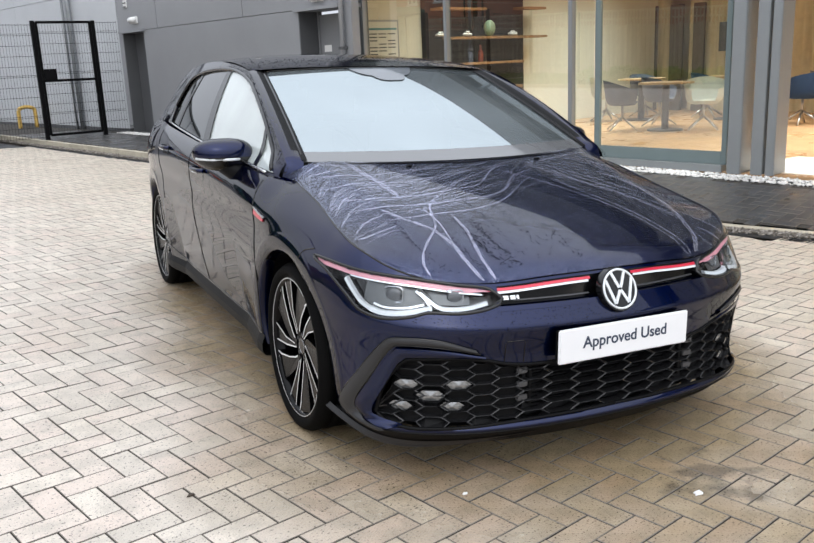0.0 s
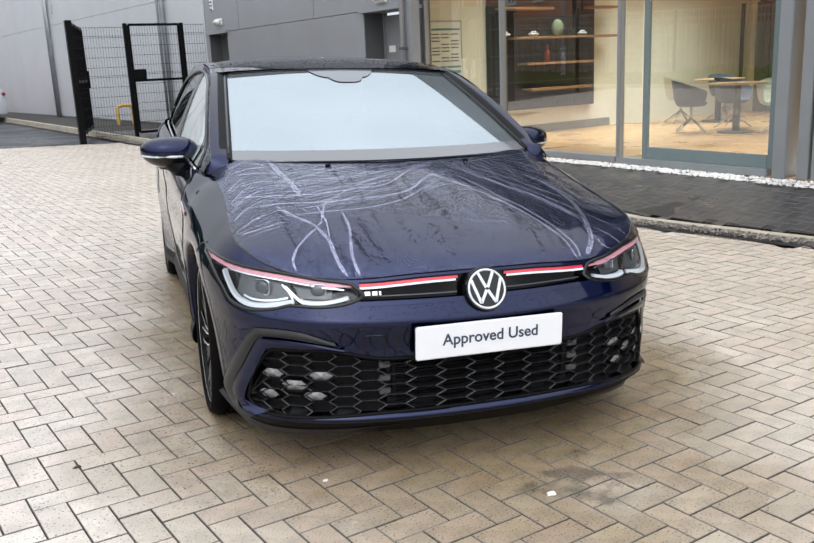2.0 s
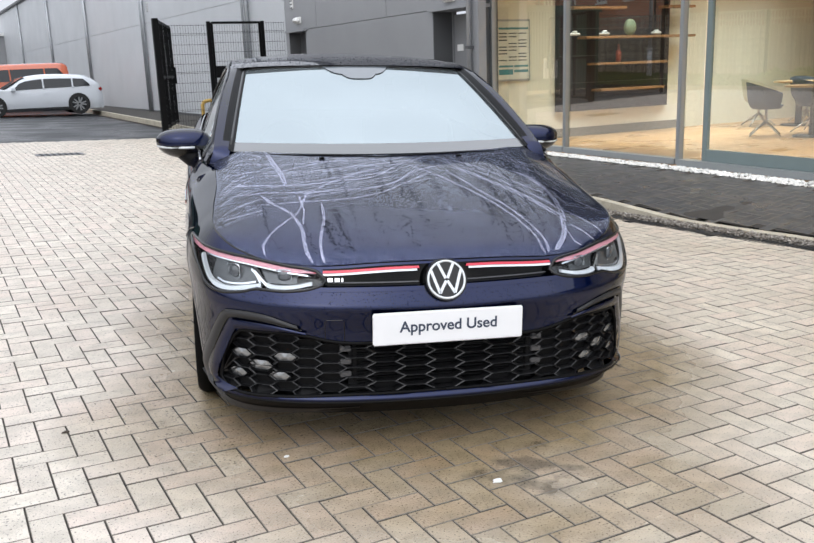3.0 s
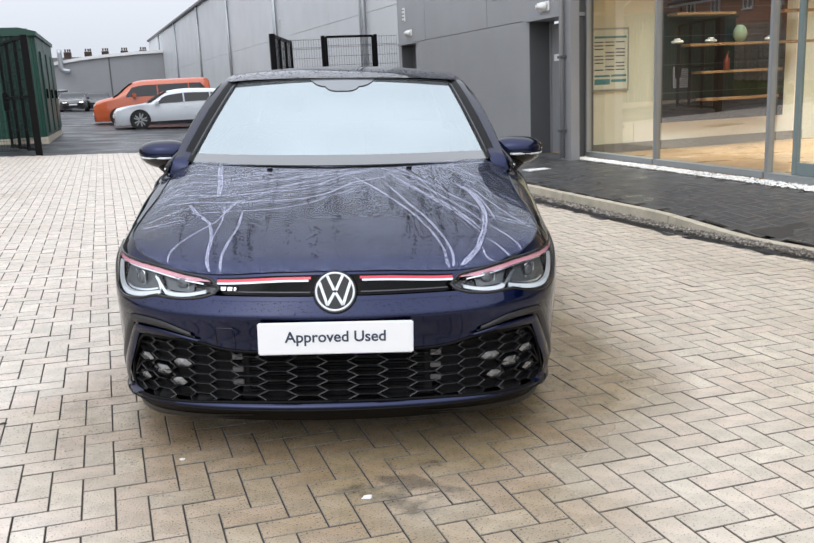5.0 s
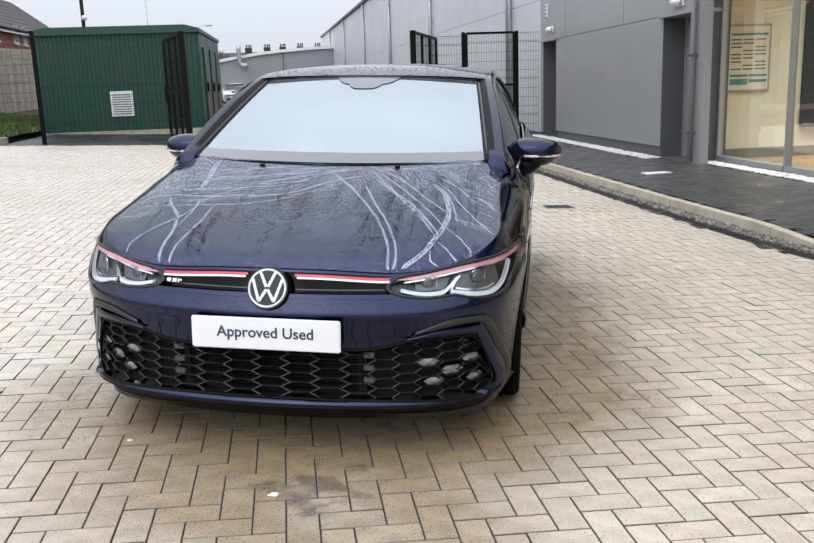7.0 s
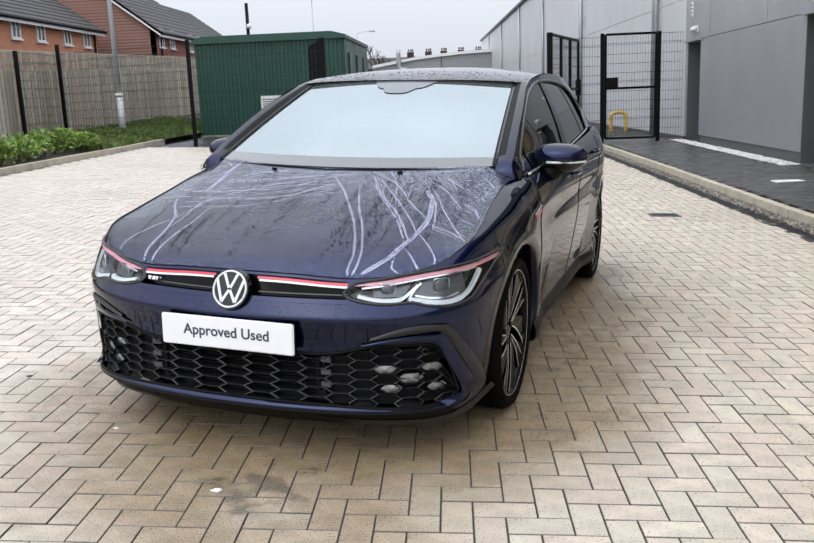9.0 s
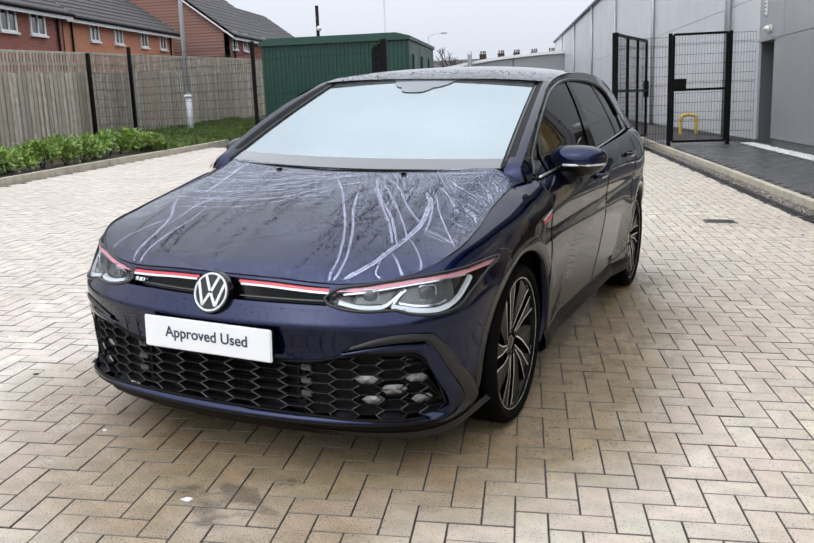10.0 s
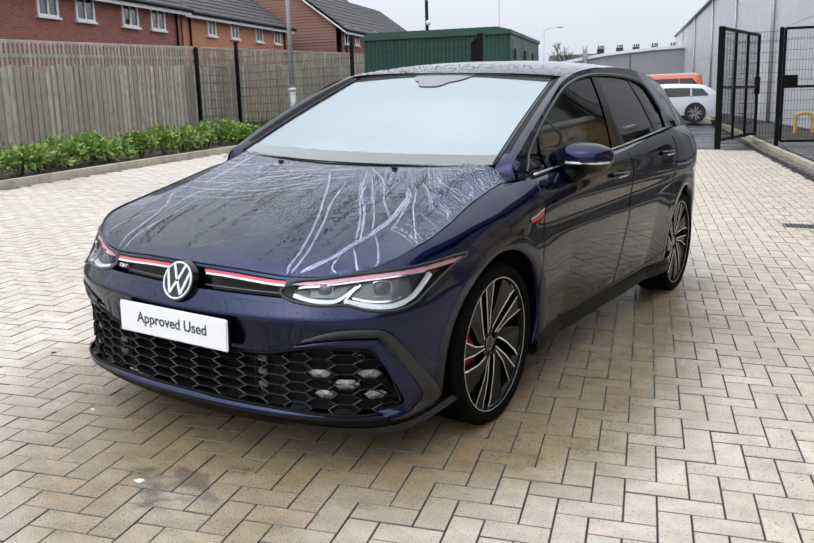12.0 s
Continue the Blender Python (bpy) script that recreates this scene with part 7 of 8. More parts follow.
# ---- headlamps ----
def headlamp(sgn):
    S = np.linspace(HL0, HL1, 60)
    def sheet(f0, f1, off, s0=HL0, s1=HL1, rows=5, n=50):
        V = []
        for s in np.linspace(s0, s1, n):
            a, b = f0(s), f1(s)
            for r in np.linspace(0, 1, rows):
                V.append(skin(sgn * s, a + (b - a) * r, off))
        return flip((V, grid_faces(n, rows)), sgn > 0)
    hl = part("headlamp", sheet(lambda s: float(HL_BOT(s)) - 0.004, lambda s: float(HL_TOP(s)) + 0.004, -0.034), M_LAMPBLACK, car, "clear-lens LED headlamp with pale light bars", smooth=True)
    rim = [(sgn * s, float(HL_TOP(s))) for s in S] + [(sgn * s, float(HL_BOT(s))) for s in S[::-1][1:-1]]
    part("bezel", tube([tuple(skin(p[0], p[1], -0.001)) for p in rim], 0.0062, 6, True), M_GLOSSBLACK, hl, smooth=True)
    # walls of the bowl
    V = []
    for p in rim + rim[:1]:
        V += [skin(p[0], p[1], -0.001), skin(p[0], p[1], -0.036)]
    part("bowl", (V, grid_faces(len(rim) + 1, 2)), M_LAMPBLACK, hl)
    # red-lined band along the top
    part("top_band", sheet(lambda s: float(HL_TOP(s)) - 0.0045 - 0.014 * min(1, (s - 0.448) / 0.1 + 0.3), lambda s: float(HL_TOP(s)) - 0.0045, -0.004, 0.458, 1.15, 4), M_PINKBAR, hl, "pink-red light guide", smooth=True)
    part("top_band_edge", sheet(lambda s: float(HL_TOP(s)) - 0.0235, lambda s: float(HL_TOP(s)) - 0.0195, -0.006, 0.478, 0.958, 3), M_LAMPSILVER, hl, smooth=True)

    def strip_at(pts, w, off, name, mat, th=0.012):
        part(name, flip(ribbon_on_skin(mirrored(pts, sgn), w, off, th), sgn < 0), mat, hl, smooth=False)
    # pale light bars: inner dish and outer L
    strip_at([(0.463, 0.591), (0.518, 0.581), (0.568, 0.578), (0.613, 0.580), (0.630, 0.585)], 0.010, -0.006, "light_bar", M_LIGHTBAR)
    strip_at([(0.630, 0.583), (0.658, 0.600), (0.693, 0.623)], 0.008, -0.010, "light_bar", M_LAMPSILVER)
    strip_at([(0.658, 0.588), (0.680, 0.610), (0.708, 0.628)], 0.006, -0.012, "light_bar", M_LAMPSILVER)
    strip_at([(0.650, 0.582), (0.698, 0.574), (0.758, 0.567), (0.813, 0.567), (0.858, 0.576)], 0.013, -0.006, "light_bar", M_LIGHTBAR)
    strip_at([(0.858, 0.576), (0.898, 0.594), (0.943, 0.628), (0.978, 0.656)], 0.010, -0.006, "light_bar", M_LIGHTBAR)
    strip_at([(0.678, 0.589), (0.738, 0.580), (0.808, 0.580), (0.853, 0.590)], 0.006, -0.018, "light_bar", M_LAMPSILVER)
    part("reflector", sheet(lambda s: float(HL_BOT(s)) + 0.016, lambda s: float(HL_TOP(s)) - 0.024, -0.026, 0.52, 0.90, 4, 30), M_LAMPGREY, hl, "dull grey reflector bowl", smooth=True)
    # two projector units
    for s, z, r in ((0.573, 0.610, 0.021), (0.788, 0.618, 0.024)):
        c, o = Vector(skin(sgn * s, z, -0.020)), Vector(skin(sgn * s, z, 0.0))
        dirv = (o - c).normalized()
        q = dirv.to_track_quat("Z", "Y").to_matrix().to_4x4()
        bm = bmesh.new()
        bmesh.ops.create_uvsphere(bm, u_segments=20, v_segments=10, radius=r, matrix=Matrix.Diagonal((1.15, 0.92, 0.45, 1)))
        pr = part("projector", bm, M_SIDEGLASS_LENS, hl, "dark projector lens", smooth=True)
        pr.matrix_basis = Matrix.Translation(c) @ q
        sq = lambda t: math.copysign(abs(t) ** 0.45, t)
        ring = tube([(r * 1.30 * sq(math.cos(a)), r * 1.02 * sq(math.sin(a)), 0.002) for a in np.linspace(-2.2, 2.6, 24)], 0.0027, 6)
        rg = part("projector_ring", ring, M_LAMPSILVER, hl, smooth=True)
        rg.matrix_basis = Matrix.Translation(c) @ q
    part("lamp_divider", flip(ribbon_on_skin(mirrored([(0.643, 0.580), (0.663, 0.608), (0.703, 0.638)], sgn), 0.010, -0.012, 0.02), sgn < 0), M_LAMPBLACK, hl)
    ln = part("lens", sheet(lambda s: float(HL_BOT(s)), lambda s: float(HL_TOP(s)), 0.001), M_LAMPLENS, hl, "clear outer lens", smooth=True)
    ln.visible_shadow = False


M_SIDEGLASS_LENS = material("projector_glass", (0.08, 0.083, 0.09), 0.05, coat=1.0)
for sgn in (1, -1):
    headlamp(sgn)


# ---- wheels ----
def revolve(profile, seg=64, a0=0.0, a1=2 * math.pi):
    """Turn a profile of (x, r) about the x axis."""
    V, k = [], len(profile)
    for i in range(seg):
        a = a0 + (a1 - a0) * i / seg
        V += [(x, r * math.cos(a), r * math.sin(a)) for x, r in profile]
    F = [(i * k + j, i * k + j + 1, ((i + 1) % seg) * k + j + 1, ((i + 1) % seg) * k + j) for i in range(seg) for j in range(k - 1)]
    return V, F


def tyre_mesh():
    R = TYRE_R
    prof = [(-0.10, 0.255), (-0.115, 0.278), (-0.113, 0.293), (-0.10, R - 0.006), (-0.085, R)]
    for g in (-0.05, 0.0, 0.05):
        prof += [(g - 0.006, R), (g - 0.005, R - 0.007), (g + 0.005, R - 0.007), (g + 0.006, R)]
    prof += [(0.085, R), (0.098, R - 0.007), (0.111, 0.295), (0.1135, 0.285), (0.1125, 0.283), (0.1125, 0.277), (0.107, 0.268), (0.098, 0.261)]
    return mesh_of("tyre", *revolve(prof, 72), smooth=True)


def polar_prism(pts, x0, x1, dish=0.0):
    """A flat shape given as (r, degrees), between x0 and x1, dished towards the hub."""
    n = len(pts)
    V = []
    for x in (x0, x1):
        for r, a in pts:
            t = math.radians(a)
            V.append((x - dish * (1 - r / 0.25) ** 2, r * math.cos(t), r * math.sin(t)))
    F = [tuple(range(n, 2 * n))] + [(i, (i + 1) % n, n + (i + 1) % n, n + i) for i in range(n)]
    return V, F


def edge_strip(pts, w, x, dish):
    """A thin machined line along (r, degrees) points on the spoke face."""
    P = [Vector((r * math.cos(math.radians(a)), r * math.sin(math.radians(a)))) for r, a in pts]
    V = []
    for i, p in enumerate(P):
        d = (P[min(i + 1, len(P) - 1)] - P[max(i - 1, 0)]).normalized()
        nn = Vector((-d.y, d.x)) * w / 2
        for q in (p + nn, p - nn):
            V.append((x - dish * (1 - q.length / 0.25) ** 2, q.x, q.y))
    return V, grid_faces(len(P), 2)


M_RIMBLACK = material("gloss_black_alloy", (0.002, 0.002, 0.0024), 0.18, vary=0.08, scale=30, spec=0.16)
MESH_TYRE = tyre_mesh()
RIM_PROF = [(-0.09, 0.253), (-0.08, 0.242), (0.06, 0.238), (0.092, 0.247), (0.102, 0.256), (0.100, 0.2625), (0.090, 0.266)]


def wheel(sgn, y, turn, front):
    w = part("wheel", MESH_TYRE, M_RUBBER, car, "low-profile black tyre on a black alloy wheel with machined faces")
    w.matrix_basis = pose(sgn * 0.736, y, HUB_Z) @ pose(0, 0, 0, turn, 0, 0 if sgn > 0 else 180)
    rim = part("rim", mesh_of("rim", *revolve(RIM_PROF, 64), smooth=True), M_RIMBLACK, w)
    part("rim_edge", mesh_of("rim_edge", *revolve([(0.1028, 0.2545), (0.1036, 0.2556), (0.1028, 0.2567)], 72), smooth=True), M_CUTALLOY, w)
    SX, DI = 0.090, 0.020
    h = 1
    for k in range(5):
        c = 72 * k
        q = lambda r, a: (r, c + h * a)
        # a cranked blade and a straight blade beside it, each black with a machined outline
        # a wide hooked blade, and a narrow straight pair beside it
        crank = [q(0.046, 46), q(0.105, 40), q(0.150, 31), q(0.250, 20), q(0.250, -9), q(0.215, -5), q(0.128, 6), q(0.070, 22), q(0.045, 30)]
        plain = [q(0.045, 66), q(0.140, 58), q(0.250, 54), q(0.250, 37), q(0.140, 44), q(0.045, 50)]
        for shape in (crank, plain):
            part("spoke", polar_prism(shape, SX - 0.030, SX, DI), M_RIMBLACK, w)
        for line, wd in (([q(0.058, 27), q(0.075, 21), q(0.130, 6.5), q(0.214, -4)], 0.0055), ([q(0.205, -2.5), q(0.249, -8), q(0.249, 1)], 0.0085),
                         ([q(0.050, 64), q(0.140, 57), q(0.249, 53.2)], 0.0050), ([q(0.060, 50), q(0.140, 45), q(0.249, 38)], 0.0042)):
            part("machined_face", edge_strip(line, wd, SX + 0.0016, DI), M_CUTALLOY, w)
    bm = bmesh.new()
    bmesh.ops.create_cone(bm, cap_ends=True, segments=40, radius1=0.066, radius2=0.058, depth=0.04, matrix=pose(SX - 0.040, 0, 0, 0, 90, 0))
    part("hub", bm, M_RIMBLACK, w)
    bm = bmesh.new()
    bmesh.ops.create_cone(bm, cap_ends=True, segments=32, radius1=0.032, radius2=0.030, depth=0.010, matrix=pose(SX - 0.021, 0, 0, 0, 90, 0))
    part("centre_cap", bm, M_GLOSSBLACK, w)
    part("cap_ring", tube([(SX - 0.0165, 0.027 * math.cos(a), 0.027 * math.sin(a)) for a in np.linspace(0, 2 * math.pi, 33)[:-1]], 0.0013, 6, True), M_SATINCHROME, w, smooth=True)
    for k in range(5):
        a = math.radians(72 * k + h * 18)
        bm = bmesh.new()
        bmesh.ops.create_cone(bm, cap_ends=True, segments=6, radius1=0.0085, radius2=0.0075, depth=0.012, matrix=pose(SX - 0.022, 0.046 * math.cos(a), 0.046 * math.sin(a), 0, 90, 0))
        part("wheel_bolt", bm, M_RADGREY, w)
    # brake behind
    disc = part("brake_disc", mesh_of("disc", *revolve([(0.005, 0.06), (0.02, 0.07), (0.02, 0.168), (0.0, 0.168)], 48)), M_DISC, w)
    ca = [q2 for q2 in ((0.112, 150), (0.112, 205), (0.182, 210), (0.190, 178), (0.182, 145))]
    cal = polar_prism([(r, (a if sgn > 0 else 180 - a) - turn) for r, a in ca], 0.012, 0.055)
    part("caliper", cal, M_REDCALIPER, w, "red brake caliper")
    part("wheel_back", mesh_of("wheel_back", *revolve([(-0.03, 0.0), (-0.03, 0.235)], 32)), M_SATINBLACK, w)
    return w


wheel(1, AX_F, -18, True)
wheel(-1, AX_F, 63, True)
wheel(1, AX_R, 20, False)
wheel(-1, AX_R, 47, False)

# arch lips and side skirts
for sgn in (1, -1):
    for ax in (AX_F, AX_R):
        V, ang = [], np.linspace(math.radians(-14), math.radians(194), 64)
        for a in ang:
            for r, off in ((ARCH_C + 0.012, 0.0006), (ARCH_C + 0.006, 0.0012), (ARCH_C, 0.0012), (ARCH_C - 0.012, 0.0), (ARCH_R + 0.022, -0.003), (ARCH_R + 0.004, -0.007), (ARCH_R, -0.012), (ARCH_R, -0.055)):
                y, z = ax + r * math.cos(a), max(HUB_Z + r * math.sin(a), 0.203)
                V.append(skin(sgn * sy(y), z, off))
        part("arch_lip", flip((V, grid_faces(len(ang), 8)), sgn > 0), M_PAINT, car, "flared wheel arch lip", smooth=True)
    rows = []
    for y in np.linspace(AX_F + ARCH_R - 0.03, AX_R - ARCH_R + 0.05, 30):
        s = sgn * sy(y)
        e = 0.012 * min(1, (y - 1.12) / 0.08 + 0.4) if y < 2 else 0.012
        rows += [skin(s, 0.262, -0.004), skin(s, 0.225, 0.010 + e), skin(s, 0.190, 0.022 + e), skin(s, 0.176, 0.018 + e), skin(s, 0.165, -0.08)]
    part("side_skirt", flip((rows, grid_faces(30, 5)), sgn > 0), M_SATINBLACK, car, "satin black sill skirt")

# ---- shut lines, handles, mirrors, window detail ----
def groove(pts, sgn, name="shut_line", r=0.0028):
    P = smoothed(pts, 6)
    return part(name, tube([tuple(skin(sgn * sy(y), z, 0.0)) for y, z in P], r, 5), M_GLOSSBLACK, car)


for sgn in (1, -1):
    groove([(1.175, 0.885), (1.165, 0.75), (1.150, 0.58), (1.150, 0.40), (1.158, 0.27)], sgn)
    groove([(2.255, 0.935), (2.262, 0.75), (2.245, 0.52), (2.21, 0.27)], sgn)
    groove([(3.09, 0.985), (3.10, 0.86), (3.05, 0.74), (2.99, 0.60)], sgn)
    groove([(1.158, 0.27), (1.6, 0.263), (2.21, 0.268), (2.75, 0.275), (3.05, 0.33)], sgn)
    groove([(0.58, 0.716), (0.64, 0.700), (0.66, 0.67)], sgn)                     # wing to bumper
    part("hood_line", tube([tuple(skin(sgn * s, float(TOP_Z(s)) + 0.0005, 0.0)) for s in np.linspace(s_of_x(0.66), sy(1.02), 40)], 0.003, 5), M_GLOSSBLACK, car)
    for y, z in ((2.03, 0.842), (2.86, 0.893)):
        dish = part("handle_recess", flip(skin_patch(sgn * sy(y - 0.075) if sgn > 0 else -sy(y + 0.075), sgn * sy(y + 0.075) if sgn > 0 else -sy(y - 0.075), z - 0.028, z + 0.022, 10, 4, 0.0012), sgn > 0), M_GLOSSBLACK, car)
        P = [tuple(skin(sgn * sy(y + d), z + 0.012 + 0.006 * d, o)) for d, o in ((-0.095, 0.004), (-0.07, 0.024), (0, 0.030), (0.06, 0.026), (0.09, 0.006))]
        part("door_handle", tube([tuple(p) for p in smoothed(P, 5)], 0.011, 8), M_PAINT, car, smooth=True)
        P = [tuple(skin(sgn * sy(y + d), z + 0.002 + 0.006 * d, o)) for d, o in ((-0.07, 0.026), (0, 0.032), (0.06, 0.028))]
        part("handle_trim", tube(P, 0.004, 6), M_CHROME, car, "chrome handle strip")
    # red side marker on the wing
    part("wing_badge", flip(ribbon_on_skin([(sgn * sy(1.035), 0.748), (sgn * sy(1.09), 0.758), (sgn * sy(1.145), 0.772)], lambda t: 0.012 + 0.012 * t, 0.005), sgn > 0), M_RED, car, "red wing badge")
    part("wing_badge_edge", flip(ribbon_on_skin([(sgn * sy(1.03), 0.757), (sgn * sy(1.09), 0.770), (sgn * sy(1.15), 0.786)], 0.006, 0.006), sgn > 0), M_SATINCHROME, car)
    # window: pillars, chrome waist line, division bars, black surround
    wp = lambda y, z, off=0.0: (sgn * (side_x(y, z) + off), y, z)
    part("waist_trim", tube([wp(y, z, 0.004) for y, z in smoothed([(1.19, 0.913), (1.5, 0.932), (2.0, 0.954), (2.6, 0.990), (3.15, 1.026)], 8)], 0.006, 6), M_SATINCHROME, car, "chrome waist line", smooth=True)
    part("window_seal", tube([wp(y, z, 0.0) for y, z in smoothed(W_TOP, 8)], 0.009, 6), M_GLOSSBLACK, car, smooth=True)
    side_ring(sgn, [(2.150, 0.965), (2.26, 0.972)], [(2.235, 1.313), (2.315, 1.318)], -0.006, 8, "door_pillar", M_GLOSSBLACK, "gloss black centre pillar")
    side_ring(sgn, [(1.345, 0.925), (1.385, 0.927)], [(1.415, 1.085), (1.445, 1.097)], -0.006, 5, "quarter_bar", M_GLOSSBLACK)
    side_ring(sgn, [(2.92, 1.012), (2.965, 1.014)], [(2.79, 1.305), (2.83, 1.300)], -0.006, 5, "quarter_bar", M_GLOSSBLACK)
    side_ring(sgn, [(2.26, 0.972), (2.6, 0.992), (3.17, 1.028)], [(2.315, 1.318), (2.6, 1.318), (2.85, 1.302), (3.05, 1.252), (3.17, 1.12)], -0.010, 8, "rear_glass", M_PRIVACY, "dark privacy glass", shadow=False)
    # mirror
    mt_ = Matrix.Translation((sgn * 0.882, 1.550, 0.962)) @ pose(0, 0, 0, 0, 0, -sgn * 10) @ Matrix.Diagonal((1.16, 1.12, 1.02, 1))
    bm = bmesh.new()
    bmesh.ops.create_uvsphere(bm, u_segments=28, v_segments=18, radius=1.0)
    for v in bm.verts:
        x, y, z = v.co
        x *= sgn
        k = abs(x) ** 1.0
        X = 0.108 * math.copysign(abs(x) ** 0.75, x)
        Z = 0.064 * math.copysign(abs(z) ** 0.80, z) * (1 - 0.16 * x) + 0.006 * x
        Y = (0.085 * y if y < 0 else 0.030 * math.copysign(abs(y) ** 0.5, y)) + 0.018 * x
        v.co = (X * sgn, Y, Z)
    bmesh.ops.bisect_plane(bm, geom=bm.verts[:] + bm.edges[:] + bm.faces[:], plane_co=(0, 0, -0.010), plane_no=(0, 0, 1), clear_inner=True)
    mir = part("door_mirror", bm, M_PAINT, car, "blue and black door mirror with indicator strip", smooth=True)
    mir.matrix_basis = mt_
    bm = bmesh.new()
    bmesh.ops.create_uvsphere(bm, u_segments=28, v_segments=18, radius=1.0)
    for v in bm.verts:
        x, y, z = v.co
        x *= sgn
        X = 0.106 * math.copysign(abs(x) ** 0.75, x)
        Z = 0.074 * math.copysign(abs(z) ** 0.80, z) * (1 - 0.16 * x) + 0.006 * x
        Y = (0.083 * y if y < 0 else 0.030 * math.copysign(abs(y) ** 0.5, y)) + 0.018 * x
        v.co = (X * sgn, Y, Z)
    bmesh.ops.bisect_plane(bm, geom=bm.verts[:] + bm.edges[:] + bm.faces[:], plane_co=(0, 0, -0.010), plane_no=(0, 0, -1), clear_inner=True)
    part("housing", bm, M_GLOSSBLACK, mir, "gloss black lower shell", smooth=True)
    part("indicator", tube([(sgn * 0.102, 0.0, -0.014), (sgn * 0.085, -0.034, -0.016), (sgn * 0.06, -0.058, -0.017), (0.0, -0.084, -0.018), (-sgn * 0.03, -0.083, -0.018)], 0.0060, 6), M_LIGHTBAR, mir, "pale indicator strip", smooth=True)
    V = [(sgn * x, 0.033, z) for x, z in ((-0.085, -0.035), (0.08, -0.03), (0.09, 0.03), (-0.08, 0.045))]
    part("mirror_glass", (V, [(0, 1, 2, 3)]), M_CHROME, mir)
    part("mirror_foot", tube([(sgn * 0.785, 1.49, 0.865), (sgn * 0.835, 1.505, 0.885), (sgn * 0.880, 1.53, 0.925)], [0.052, 0.044, 0.046], 12), M_SATINBLACK, car, smooth=True)

M_BANDGLASS = material("black_printed_glass", (0.11, 0.113, 0.117), 0.25, coat=1.0)
M_SENSORPRINT = material("black_sensor_print", (0.10, 0.115, 0.13), 0.4, coat=0.9, spec=0.2)
# black gutter strip between screen and pillar
for sgn in (1, -1):
    V = [np.array(screen_point(sgn * u, v, 0.006 + dz)) for v in np.linspace(0.0, 1, 25) for u, dz in ((0.980, 0.0), (0.990, 0.002), (1.010, 0.003), (1.02, -0.004))]
    part("pillar_gutter", flip((V, grid_faces(25, 4)), sgn > 0), M_SATINBLACK, car, smooth=True)
# screen surround, wipers, sensor housing
loop = [screen_point(1, v, 0.002) for v in np.linspace(0.05, 1, 14)] + [screen_point(u, 1, 0.002) for u in np.linspace(0.95, -1, 20)] + [screen_point(-1, v, 0.002) for v in np.linspace(0.95, 0.05, 14)]
part("screen_seal", tube(loop, 0.008, 6), M_GLOSSBLACK, car, smooth=True)
V = [screen_point(-1 + 2 * i / 32, 0.085 * j / 3, 0.0015) for i in range(33) for j in range(4)]
part("screen_band", (V, grid_faces(33, 4)), M_BANDGLASS, car)
V = []
for i in range(33):
    u = (-1 + 2 * i / 32) * 0.90
    a_, b_ = np.array(hood_point(u, 1.0, 0.005)), np.array(screen_point(u, 0.0, -0.002))
    V += [a_ + (b_ - a_) * r + np.array((0, 0, -0.012 * math.sin(math.pi * r))) for r in np.linspace(0, 1, 4)]
part("cowl", (V, grid_faces(33, 4)), M_SATINBLACK, car)
for x0, x1, u0 in ((-0.08, 0.56, 0.0), (-0.60, -0.02, 0.0)):
    P = [screen_point(x / 0.66, -0.030 + 0.012 * math.sin(k / 8 * 3.1), 0.006) for k, x in enumerate(np.linspace(x0, x1, 9))]
    part("wiper", tube(P, 0.0036, 6), M_SATINBLACK, car)
for x in (-0.30, 0.30):
    part("washer_jet", box(x - 0.012, x + 0.012, 0.93, 0.945, 0.928, 0.936, 0.002), M_SATINBLACK, car)
V = []
for i in range(17):
    u = -0.33 + 0.66 * i / 16
    d = 0.11 + 0.10 * max(0, 1 - abs(u) / 0.16) ** 0.7 if abs(u) < 0.16 else 0.11 * max(0.05, 1 - (abs(u) - 0.16) / 0.17)
    for j in range(5):
        V.append(screen_point(u, 1 - d * j / 4, -0.006))
part("sensor_housing", (V, grid_faces(17, 5)), M_CABIN, car)
V = []
for i in range(33):
    u = -0.30 + 0.60 * i / 32
    d = 0.125 + 0.075 * max(0.0, 1 - (abs(u) / 0.15) ** 4) if abs(u) < 0.15 else 0.125 * max(0.02, 1 - ((abs(u) - 0.15) / 0.15) ** 2)
    V += [screen_point(u, 0.995 - d * j / 4, 0.004) for j in range(5)]
part("sensor_print", (V, grid_faces(33, 5)), M_SENSORPRINT, car, "printed patch round the mirror sensor")
bm = bmesh.new()
bmesh.ops.create_uvsphere(bm, u_segments=16, v_segments=8, radius=1.0, matrix=Matrix.Translation((0, 2.06, 1.255)) @ Matrix.Diagonal((0.12, 0.012, 0.033, 1)))
part("rear_view_mirror", bm, M_CABIN, car, smooth=True)

